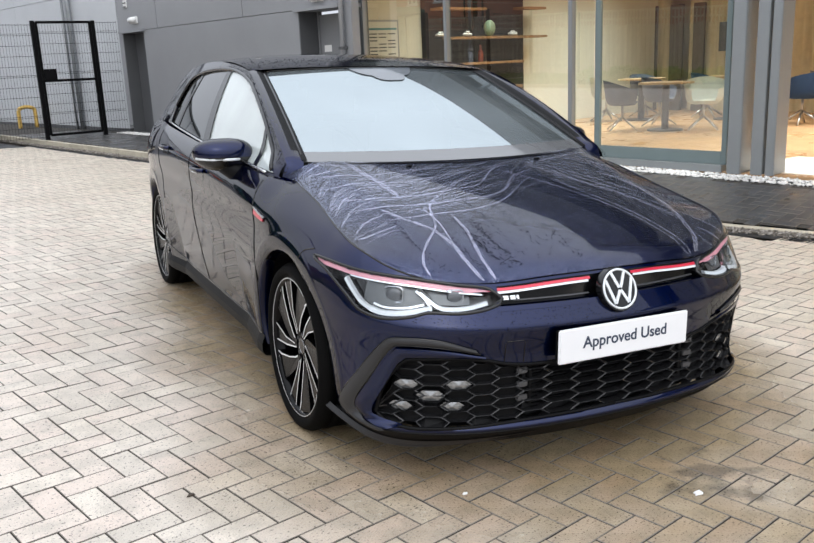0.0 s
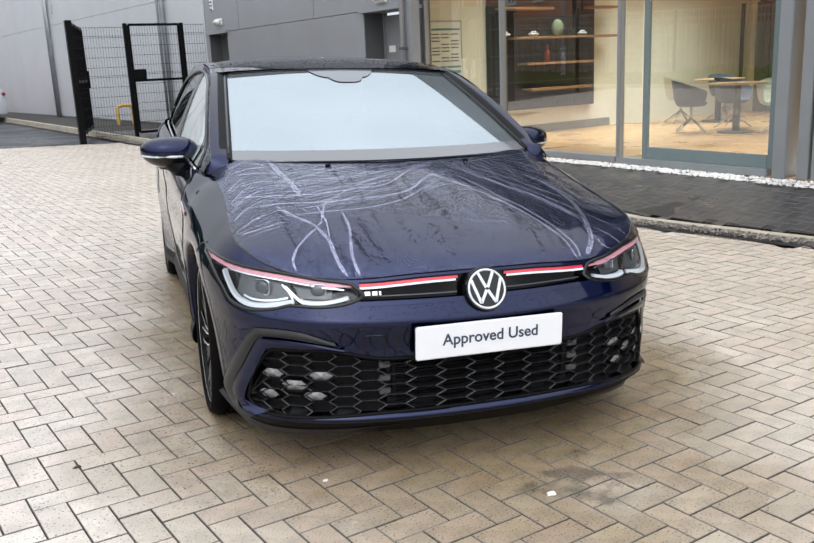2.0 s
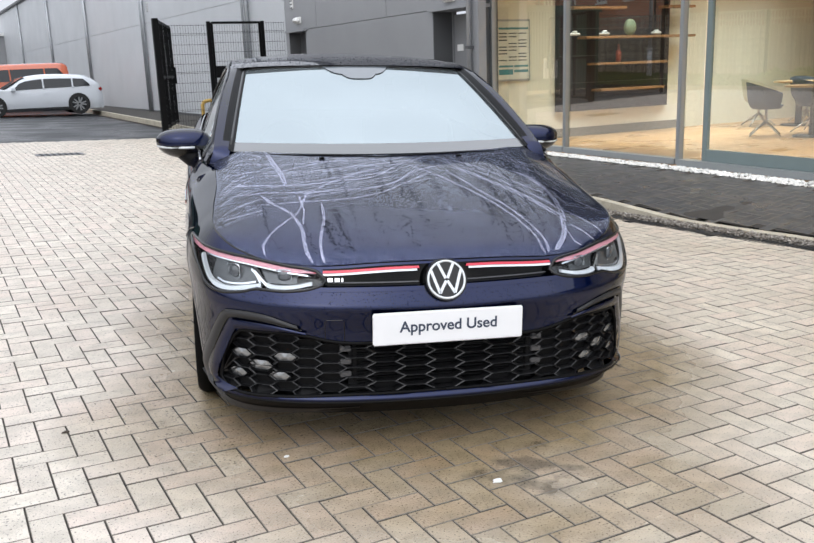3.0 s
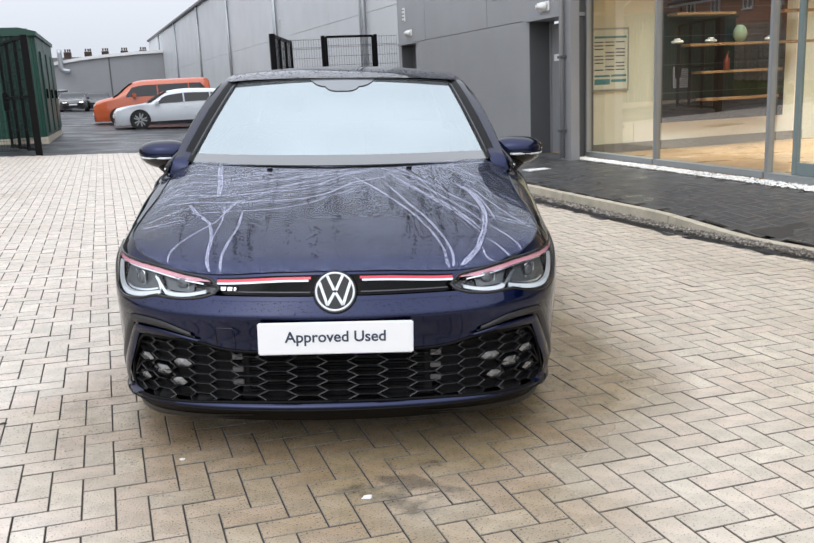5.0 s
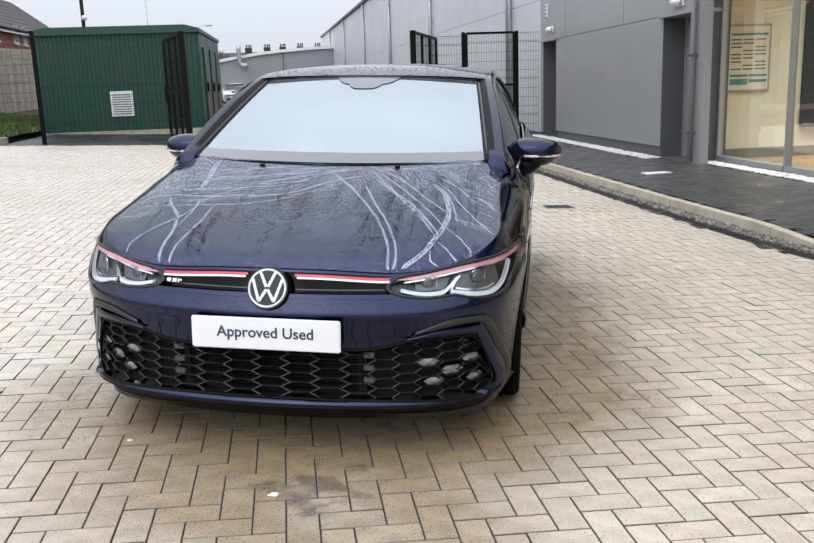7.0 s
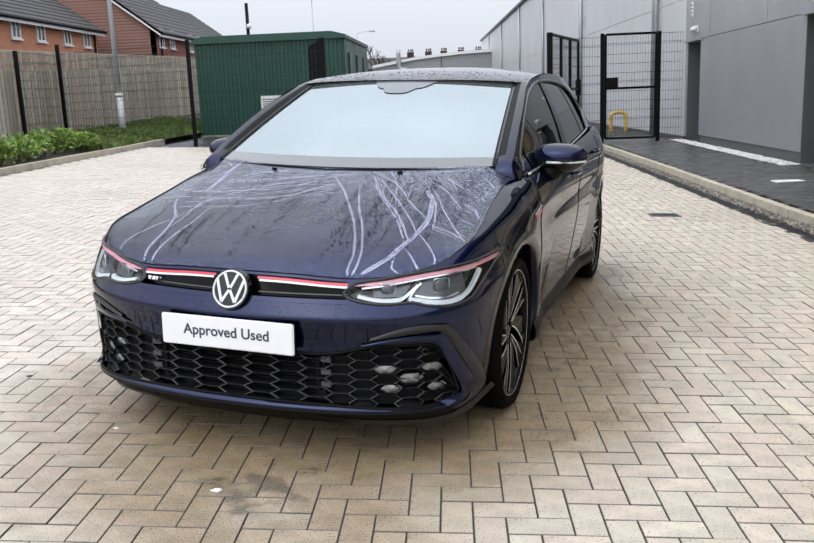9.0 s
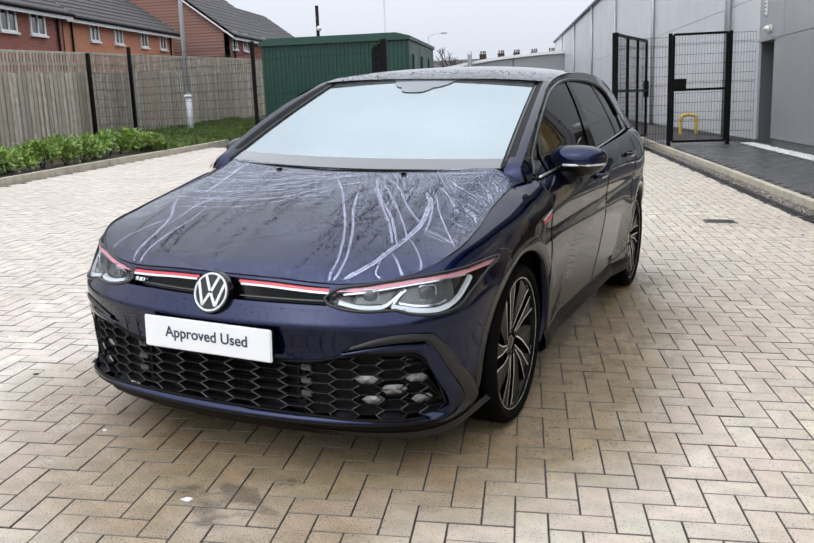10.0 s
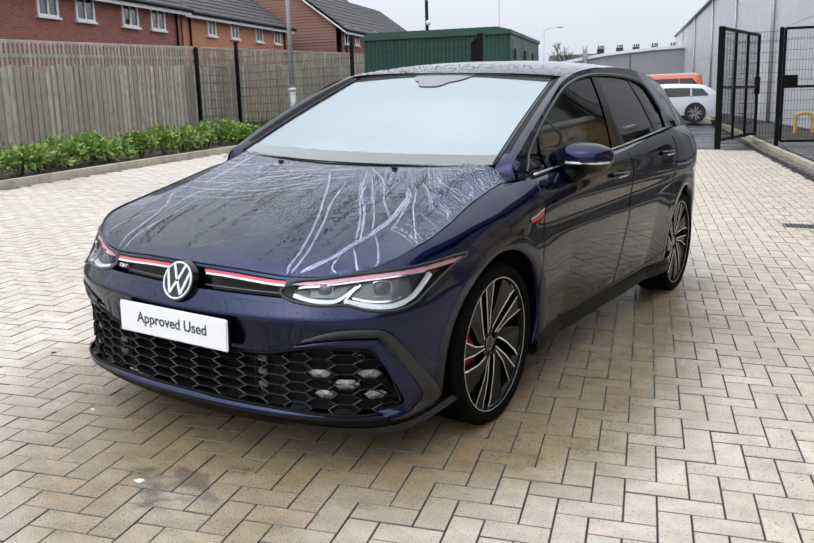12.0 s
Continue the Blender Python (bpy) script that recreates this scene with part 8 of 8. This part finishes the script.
# cabin
part("dashboard", sweep([(-0.60, 1.46, 0.885), (0.60, 1.46, 0.885)], [(0.20, 0.02), (0.15, 0.035), (0.0, 0.02), (-0.15, -0.03), (-0.16, -0.30), (0.20, -0.3)]), M_CABIN, car)
rimw = tube([(-0.36 + 0.185 * math.cos(a), 1.68 + 0.06 * math.sin(a), 0.885 + 0.175 * math.sin(a)) for a in np.linspace(0, 2 * math.pi, 41)[:-1]], 0.016, 8, True)
part("steering_wheel", rimw, M_CABIN, car, smooth=True)
part("steering_hub", box(-0.47, -0.25, 1.655, 1.70, 0.84, 0.92, 0.02), M_CABIN, car)
for x in (-0.36, 0.36):
    seat = part("seat", box(x - 0.25, x + 0.25, 2.20, 2.34, 0.55, 1.08, 0.05, m=None), M_CABIN, car, smooth=True)
    part("headrest", box(x - 0.12, x + 0.12, 2.24, 2.33, 1.10, 1.26, 0.04), M_CABIN, car, smooth=True)
part("rear_bench", box(-0.62, 0.62, 3.0, 3.15, 0.5, 1.05, 0.05), M_CABIN, car)
part("cabin_floor", box(-0.72, 0.72, 1.2, 3.6, 0.45, 0.50), M_CABIN, car)
part("headliner", ([(roof_point(-0.96 + 1.92 * i / 16, j / 16)[0], roof_point(-0.96 + 1.92 * i / 16, j / 16)[1], roof_point(-0.96 + 1.92 * i / 16, j / 16)[2] - 0.02) for i in range(17) for j in range(17)], grid_faces(17, 17)), M_CABIN, car)
# rear lamps and rear screen
for sgn in (1, -1):
    part("tail_lamp", flip(skin_patch(sgn * sy(3.78) if sgn > 0 else -sy(4.13), sgn * sy(4.13) if sgn > 0 else -sy(3.78), 0.83, 0.95, 14, 4, 0.004), sgn > 0), M_RED, car, "red wrap-round tail lamp", smooth=True)
part("roof_spoiler", sweep([(-0.50, 3.63, 1.30), (0.50, 3.63, 1.30)], [(0.02, 0.0), (-0.13, 0.01), (-0.12, 0.028), (0.02, 0.035)]), M_PAINT, car)

# ---- rain on the hood: dried runs and standing beads ----
def film_mat(name, colour, cover):
    mt = bpy.data.materials.new(name)
    mt.use_nodes = True
    N, L = mt.node_tree.nodes, mt.node_tree.links
    b = N["Principled BSDF"]
    b.inputs["Base Color"].default_value = (*colour, 1)
    b.inputs["Roughness"].default_value, b.inputs["Metallic"].default_value = 0.20, 0.75
    tc, ns, mr, tr, mx = N.new("ShaderNodeTexCoord"), N.new("ShaderNodeTexNoise"), N.new("ShaderNodeMapRange"), N.new("ShaderNodeBsdfTransparent"), N.new("ShaderNodeMixShader")
    ns.inputs["Scale"].default_value, ns.inputs["Detail"].default_value = 140.0, 3.0
    mr.inputs[1].default_value, mr.inputs[2].default_value, mr.inputs[3].default_value, mr.inputs[4].default_value = 0.36, 0.58, 0.0, cover
    L.new(tc.outputs["Object"], ns.inputs["Vector"])
    L.new(ns.outputs["Fac"], mr.inputs[0])
    L.new(mr.outputs[0], mx.inputs[0])
    L.new(tr.outputs[0], mx.inputs[1])
    L.new(b.outputs[0], mx.inputs[2])
    L.new(mx.outputs[0], N["Material Output"].inputs[0])
    return mt


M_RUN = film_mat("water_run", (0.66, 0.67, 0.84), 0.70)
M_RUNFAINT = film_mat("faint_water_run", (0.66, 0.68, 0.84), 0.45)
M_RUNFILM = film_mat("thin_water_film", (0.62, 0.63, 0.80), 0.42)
M_BEAD = material("water_bead", (0.002, 0.003, 0.009), 0.16, spec=0.10)


# each run: points across and along the hood, half width in millimetres
RUNS = [
    (2.2, [(0.16, 0.83), (0.03, 0.78), (-0.16, 0.63), (-0.32, 0.60), (-0.51, 0.57), (-0.75, 0.57), (-0.94, 0.62)]), (3.0, [(0.26, 0.76), (0.07, 0.68), (-0.04, 0.58), (-0.17, 0.52), (-0.35, 0.50), (-0.57, 0.49), (-0.91, 0.50)]),
    (1.8, [(0.16, 0.67), (0.01, 0.57), (-0.15, 0.47), (-0.33, 0.42), (-0.54, 0.41), (-0.76, 0.39), (-0.89, 0.40)]), (3.0, [(0.19, 0.87), (-0.08, 0.74), (-0.28, 0.65), (-0.47, 0.52), (-0.52, 0.47), (-0.57, 0.34)]),
    (2.6, [(-0.57, 0.34), (-0.60, 0.30), (-0.73, 0.17), (-0.86, 0.03)]), (4.0, [(-0.75, 0.47), (-0.69, 0.39), (-0.61, 0.31), (-0.58, 0.20), (-0.60, 0.11), (-0.64, 0.015)]),
    (2.4, [(0.02, 0.84), (-0.39, 0.83), (-0.68, 0.80), (-0.94, 0.86)]), (2.2, [(-0.22, 0.88), (-0.52, 0.77), (-0.65, 0.72), (-0.92, 0.73)]), (2.2, [(-0.56, 0.46), (-0.55, 0.34), (-0.57, 0.22)]),
    (3.2, [(0.05, 0.78), (0.19, 0.62), (0.28, 0.49), (0.38, 0.34), (0.47, 0.17), (0.54, 0.05), (0.58, 0.015)]), (3.2, [(0.25, 0.68), (0.35, 0.46), (0.42, 0.34), (0.50, 0.18), (0.57, 0.06), (0.60, 0.015)]),
    (2.6, [(0.29, 0.73), (0.44, 0.55), (0.58, 0.37), (0.69, 0.20)]), (3.4, [(0.25, 0.83), (0.41, 0.60), (0.55, 0.44), (0.70, 0.22)]), (2.4, [(0.31, 0.79), (0.49, 0.58), (0.63, 0.40), (0.71, 0.28)]),
    (2.6, [(0.22, 0.88), (0.43, 0.73), (0.60, 0.52), (0.72, 0.39)]), (6.5, [(0.63, 0.66), (0.69, 0.58), (0.71, 0.50), (0.73, 0.39), (0.72, 0.30), (0.69, 0.18), (0.67, 0.08), (0.64, 0.02)]),
    (2.4, [(0.66, 0.84), (0.77, 0.74), (0.91, 0.68)]), (2.8, [(0.65, 0.74), (0.73, 0.67), (0.80, 0.59), (0.87, 0.51)]), (3.0, [(0.71, 0.58), (0.76, 0.40), (0.78, 0.30)]), (2.4, [(0.69, 0.74), (0.87, 0.84)]),
    (2.0, [(0.29, 0.83), (0.48, 0.87), (0.60, 0.90), (0.77, 0.93), (0.86, 0.96)]), (2.2, [(0.70, 0.63), (0.78, 0.48), (0.87, 0.35), (0.97, 0.20)]), (2.0, [(0.93, 0.53), (0.98, 0.44)]), (2.4, [(0.72, 0.28), (0.86, 0.14), (0.97, 0.04)]),
    (2.4, [(0.72, 0.16), (0.84, 0.07), (0.93, 0.02)]), (2.0, [(0.66, 0.18), (0.74, 0.06), (0.84, 0.015)]), (7.5, [(-0.68, 0.97), (-0.67, 0.85), (-0.64, 0.71), (-0.62, 0.55)]), (3.4, [(-0.46, 0.40), (-0.47, 0.25), (-0.54, 0.08), (-0.58, 0.015)]),
    (2.2, [(-0.95, 0.94), (-0.80, 0.96), (-0.72, 0.90), (-0.80, 0.88), (-0.92, 0.90)]), (2.4, [(0.42, 0.98), (0.55, 0.96), (0.72, 0.985)]),
]
STRONG = len(RUNS)
rw = random.Random(21)
for k in range(34):                                  # fainter wiped sweeps fanning out across the rear of the hood
    v0 = 0.985 - 0.011 * k
    u0, u1 = 0.30 - 0.45 * rw.random(), -0.95 + rw.uniform(0, 0.30)
    um = (u0 + u1) / 2 + rw.uniform(-0.08, 0.08)
    RUNS.append((rw.uniform(0.8, 1.7), [(u0, v0), (um, v0 - 0.10 - rw.uniform(0, 0.06)), (u1, max(0.42, v0 - 0.15 - rw.uniform(0, 0.10)))]))
for k in range(16):                                  # the same on the other side, falling towards the lamp
    u0, v0 = rw.uniform(0.20, 0.75), rw.uniform(0.80, 0.98)
    RUNS.append((rw.uniform(0.8, 1.6), [(u0, v0), (u0 + 0.10, v0 - 0.13), (min(u0 + rw.uniform(0.15, 0.26), 0.95), v0 - rw.uniform(0.26, 0.45))]))
for sgn in (1, -1):                                  # short curved runs over the outer facets
    for k in range(22):
        v0 = rw.uniform(0.30, 0.93)
        u0 = 0.66 + 0.24 * v0
        RUNS.append((rw.uniform(0.8, 2.0), [(sgn * u0, v0), (sgn * (u0 + (0.97 - u0) * 0.5), v0 - 0.04), (sgn * 0.97, v0 - rw.uniform(0.08, 0.16))]))
for i, (mm, run) in enumerate(RUNS):
    P = smoothed([(min(max(a, -0.97), 0.97), min(max(b, 0.015), 0.995)) for a, b in run], 12)
    w0 = mm * 0.00125 * rw.uniform(0.9, 1.1)
    # a run leaves two bright edges and a thin film between them
    edges = [(0.8, 0.30), (-0.8, 0.30), (0.0, 1.0)] if mm > 2.3 and i < STRONG else [(0.0, 1.0)]
    for e, (side, share) in enumerate(edges):
        V = []
        for j, q in enumerate(P):
            c, nn = on_hood(*q)
            d = on_hood(*P[min(j + 1, len(P) - 1)])[0] - on_hood(*P[max(j - 1, 0)])[0]
            s_ = np.cross(d, nn)
            s_ /= np.linalg.norm(s_) + 1e-9
            w = w0 * (0.90 + 0.2 * rw.random()) * min(1, 0.3 + j / 6, 0.3 + (len(P) - 1 - j) / 6)
            ww = w * share * (0.85 + 0.3 * rw.random())
            V += [c + s_ * (side * w + ww) + nn * (0.0007 + 0.0002 * e), c + s_ * (side * w - ww) + nn * (0.0007 + 0.0002 * e)]
        strong = i < STRONG
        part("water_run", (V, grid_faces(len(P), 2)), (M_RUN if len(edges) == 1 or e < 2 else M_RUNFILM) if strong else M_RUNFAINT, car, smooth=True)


# fine mist of droplets over the hood's rear, thinning towards the nose, with painted blue sky sheen
M_MIST_SHEEN = film_mat("fine_rain_mist", (0.46, 0.52, 0.74), 0.24)
N_, L_ = M_MIST_SHEEN.node_tree.nodes, M_MIST_SHEEN.node_tree.links
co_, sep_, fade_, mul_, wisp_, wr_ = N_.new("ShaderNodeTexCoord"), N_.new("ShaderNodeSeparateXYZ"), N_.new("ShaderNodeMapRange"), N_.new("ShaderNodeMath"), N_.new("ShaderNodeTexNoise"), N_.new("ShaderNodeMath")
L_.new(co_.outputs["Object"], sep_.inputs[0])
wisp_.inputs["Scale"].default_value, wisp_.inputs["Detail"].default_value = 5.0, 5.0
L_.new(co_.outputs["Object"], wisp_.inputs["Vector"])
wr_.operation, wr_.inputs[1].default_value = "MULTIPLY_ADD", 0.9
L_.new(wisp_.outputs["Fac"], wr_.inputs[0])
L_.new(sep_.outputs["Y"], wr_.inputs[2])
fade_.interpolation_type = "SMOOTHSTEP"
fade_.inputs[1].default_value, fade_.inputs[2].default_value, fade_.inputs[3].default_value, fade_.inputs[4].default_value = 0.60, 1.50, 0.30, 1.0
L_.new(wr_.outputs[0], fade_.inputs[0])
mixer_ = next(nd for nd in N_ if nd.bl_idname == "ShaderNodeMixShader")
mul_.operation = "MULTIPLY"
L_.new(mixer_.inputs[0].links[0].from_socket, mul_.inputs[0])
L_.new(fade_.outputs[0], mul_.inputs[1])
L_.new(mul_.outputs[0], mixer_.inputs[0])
part("rain_mist", ((HG + HN * 0.00025).reshape(-1, 3), grid_faces(n_h, m_h)), M_MIST_SHEEN, car, "fine rain mist on the hood", smooth=True)


def bead_mesh(sites):
    """Flat domes at (point, normal, radius)."""
    V, F = [], []
    for p, nn, r in sites:
        a = np.cross(nn, (0.3, 0.9, 0.2))
        a /= np.linalg.norm(a)
        b = np.cross(nn, a)
        o = len(V)
        for rr, h in ((1.0, 0.0), (0.72, 0.32)):
            V += [p + (a * math.cos(t) + b * math.sin(t)) * r * rr + nn * (r * h + 0.0004) for t in np.arange(6) * math.pi / 3]
        V.append(p + nn * (r * 0.45 + 0.0004))
        F += [(o + i, o + (i + 1) % 6, o + 6 + (i + 1) % 6, o + 6 + i) for i in range(6)] + [(o + 6 + i, o + 6 + (i + 1) % 6, o + 12) for i in range(6)]
    return V, F


rb = np.random.default_rng(31)
sites = []
while len(sites) < 5600:
    m_ = rb.random()
    if m_ < 0.035:                                     # strings of beads where runs have drained
        u0, v0 = rb.uniform(-0.75, 0.9), rb.uniform(0.25, 0.9)
        wd = rb.uniform(0.006, 0.018)
        for k in range(rb.integers(40, 150)):
            q = (u0 + rb.normal(0, wd), v0 - rb.uniform(0.003, 0.0045) * k)
            if q[1] > 0.05:
                sites.append((*on_hood(*q), rb.uniform(0.0013, 0.0029)))
    else:
        q = (rb.uniform(-0.97, 0.97), 1 - 0.97 * rb.random() ** 1.7)
        sites.append((*on_hood(*q), rb.uniform(0.0012, 0.0030)))
part("rain_bead_film", bead_mesh(sites), M_BEAD, car, "standing rain beads", smooth=True, kind="stuff")
sites = []
for _ in range(800):
    u, v = rb.uniform(-0.98, 0.98), 0.16 * rb.random() ** 1.3
    p = np.array(roof_point(u, v + 0.003))
    sites.append((p, np.array((0.0, -0.25, 0.97)), rb.uniform(0.0015, 0.0035)))
part("rain_bead_film", bead_mesh(sites), M_BEAD, car, "standing rain beads", smooth=True, kind="stuff")
sites = []
for sgn in (1, -1):
    for _ in range(520):
        y = rb.uniform(1.05, 2.3)
        z1 = float(RAIL_Z(y))
        z = z1 - rb.uniform(0.002, 0.035)
        sites.append((np.array((sgn * side_x(y, z), y, z)), np.array((sgn * 0.8, -0.2, 0.56)), rb.uniform(0.0014, 0.003)))
part("rain_bead_film", bead_mesh(sites), M_BEAD, car, "standing rain beads", smooth=True, kind="stuff")
sites = []
for _ in range(600):
    s_, z = rb.uniform(-0.72, 0.72), rb.uniform(0.515, 0.575)
    p, q = skin(s_, z, 0.0), skin(s_, z, 0.01)
    n_ = (q - p) / np.linalg.norm(q - p)
    n_ = n_ + np.array((0, 0, 0.35))
    sites.append((p, n_ / np.linalg.norm(n_), rb.uniform(0.0009, 0.0018)))
part("rain_bead_film", bead_mesh(sites), M_BEAD, car, "standing rain beads", smooth=True, kind="stuff")

# ---- block paving, last: 200 x 100 mm herringbone ----
PITCH, PTH = 0.0989, radians(1.1)
POFF = (0.08199, 0.35971)
PE1, PE2 = np.array((math.cos(PTH), math.sin(PTH))), np.array((-math.sin(PTH), math.cos(PTH)))


def block_shape(a, b, jt=0.0030, ch=0.0022):
    """Verts of one block of a x b pitches about its centre, top at z 0."""
    X, Y = a * PITCH / 2 - jt / 2, b * PITCH / 2 - jt / 2
    V = []
    for dx, z in ((0, -0.03), (0, -ch), (ch, 0.0)):
        V += [(-X + dx, -Y + dx, z), (X - dx, -Y + dx, z), (X - dx, Y - dx, z), (-X + dx, Y - dx, z)]
    F = [(8, 9, 10, 11)] + [(4 * k + i, 4 * k + (i + 1) % 4, 4 * k + 4 + (i + 1) % 4, 4 * k + 4 + i) for k in (0, 1) for i in range(4)]
    return np.array(V), F


def herringbone(x0, x1, y0, y1, inside):
    """Centres and orientation of every block in a stretch."""
    out = []
    c = np.array([(x, y) for x in (x0, x1) for y in (y0, y1)])
    u, v = c @ PE1 / PITCH - POFF[0], c @ PE2 / PITCH - POFF[1]
    for a in range(int(u.min()) - 2, int(u.max()) + 2):
        for b in range(int(v.min()) - 2, int(v.max()) + 2):
            m = (a + b) % 4
            if m == 1:
                q, flat = (a + 1.0, b + 0.5), True
            elif m == 3:
                q, flat = (a + 0.5, b + 1.0), False
            else:
                continue
            p = ((q[0] + POFF[0]) * PE1 + (q[1] + POFF[1]) * PE2) * PITCH
            if x0 < p[0] < x1 and y0 < p[1] < y1 and inside(p[0], p[1]):
                out.append((p[0], p[1], flat))
    return out


SIDE_SLOTS = np.array([0, 1, 1, 1, 1, 2, 2, 2, 2], dtype=np.int32)          # top, sanded sides, dirty arris
SHAPE_H, SHAPE_V = block_shape(2, 1), block_shape(1, 2)
rngb = np.random.default_rng(7)


def joined(blocks, zf, name, mat, label, parent):
    V, F = [], []
    r = np.array([[PE1[0], PE2[0]], [PE1[1], PE2[1]]])
    for x, y, flat in blocks:
        sv, sf = SHAPE_H if flat else SHAPE_V
        q = sv.copy()
        tilt = rngb.normal(0, 0.004, 2)
        q[:, 2] += q[:, 0] * tilt[0] + q[:, 1] * tilt[1] + rngb.normal(0, 0.0007)
        q[:, :2] = q[:, :2] @ r.T + (x, y)
        q[:, 2] += zf(q[:, 0], q[:, 1])
        b = len(V)
        V += list(q)
        F += [tuple(b + i for i in f) for f in sf]
    o = part(name, (V, F), mat, parent, label, kind="stuff")
    o.data.materials.append(M_JOINT)
    o.data.materials.append(M_ARRIS)
    o.data.polygons.foreach_set("material_index", np.tile(SIDE_SLOTS, len(blocks)))
    return o


yard_blocks = herringbone(-4.2, 7.4, -5.6, KERB_Y1, lambda x, y: left_at(y) + 0.12 < x < kerb_at(y) - 0.31)
near = lambda x, y: 1.3 < x < 4.5 and -0.05 < y < 1.72
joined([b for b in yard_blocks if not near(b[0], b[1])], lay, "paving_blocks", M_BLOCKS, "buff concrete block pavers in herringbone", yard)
ME_H, ME_V = mesh_of("paver_long", *SHAPE_H), mesh_of("paver_cross", *SHAPE_V)
for me in (ME_H, ME_V):
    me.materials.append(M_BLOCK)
    me.materials.append(M_JOINT)
    me.materials.append(M_ARRIS)
    me.polygons.foreach_set("material_index", SIDE_SLOTS)
slope = Matrix(((1, 0, 0, 0), (0, 1, 0, 0), (-0.0369, 0.0069, 1, 0), (0, 0, 0, 1)))
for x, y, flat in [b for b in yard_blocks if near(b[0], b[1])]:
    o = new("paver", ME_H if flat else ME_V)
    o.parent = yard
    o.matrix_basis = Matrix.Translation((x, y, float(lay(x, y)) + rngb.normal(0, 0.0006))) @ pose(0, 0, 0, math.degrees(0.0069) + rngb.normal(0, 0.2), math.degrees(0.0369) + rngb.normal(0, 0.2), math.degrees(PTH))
apron_blocks = herringbone(6.3, 8.8, 1.0, 20.0, lambda x, y: kerb_at(y) + 0.10 < x < (GLASS_X - 0.30 if y < 10.0 else WALL_X - 0.31 if y > 11.4 else WALL_X + 0.25))
joined(apron_blocks, apron_z, "paving_blocks", M_DARKBLOCK, "charcoal concrete block pavers in herringbone", apron)

# small litter on the paving
def litter(name, x, y, verts, mat, label, category):
    o = tagged(part(name, (verts, [tuple(range(len(verts)))]), mat, None, label), category=category)
    bmx_ = bmesh.new()
    bmx_.from_mesh(o.data)
    r = bmesh.ops.extrude_face_region(bmx_, geom=bmx_.faces[:])
    for v in (g for g in r["geom"] if isinstance(g, bmesh.types.BMVert)):
        v.co.z += 0.004
        v.co.x *= 0.8
        v.co.y *= 0.8
    bmx_.to_mesh(o.data)
    bmx_.free()
    o.location = (x, y, float(lay(x, y)) + 0.001)
    return o


def blob(r, seed, squash=0.6):
    q = random.Random(seed)
    return [(r * q.uniform(0.6, 1.2) * math.cos(a), squash * r * q.uniform(0.6, 1.2) * math.sin(a), 0) for a in np.linspace(0, 2 * math.pi, 10)[:-1]]


litter("dropping", 2.617, 1.213, blob(0.022, 1), M_WHITE, "white bird dropping on the paving", "dropping")
litter("dropping", 2.08, 1.70, blob(0.010, 2), M_WHITE, "white bird dropping on the paving", "dropping")
litter("leaf_scrap", 1.443, 2.273, blob(0.016, 3), M_SOIL, "dark wet leaf scrap on the paving", "leaf")
for k in range(14):
    y_ = 6.0 + 6.0 * random.Random(k).random()
    x_ = float(kerb_at(y_)) - 0.5 - 0.7 * random.Random(k + 50).random()
    litter("leaf_scrap", x_, y_, blob(0.014, k + 10), M_SOIL, "dark wet leaf scrap on the paving", "leaf")
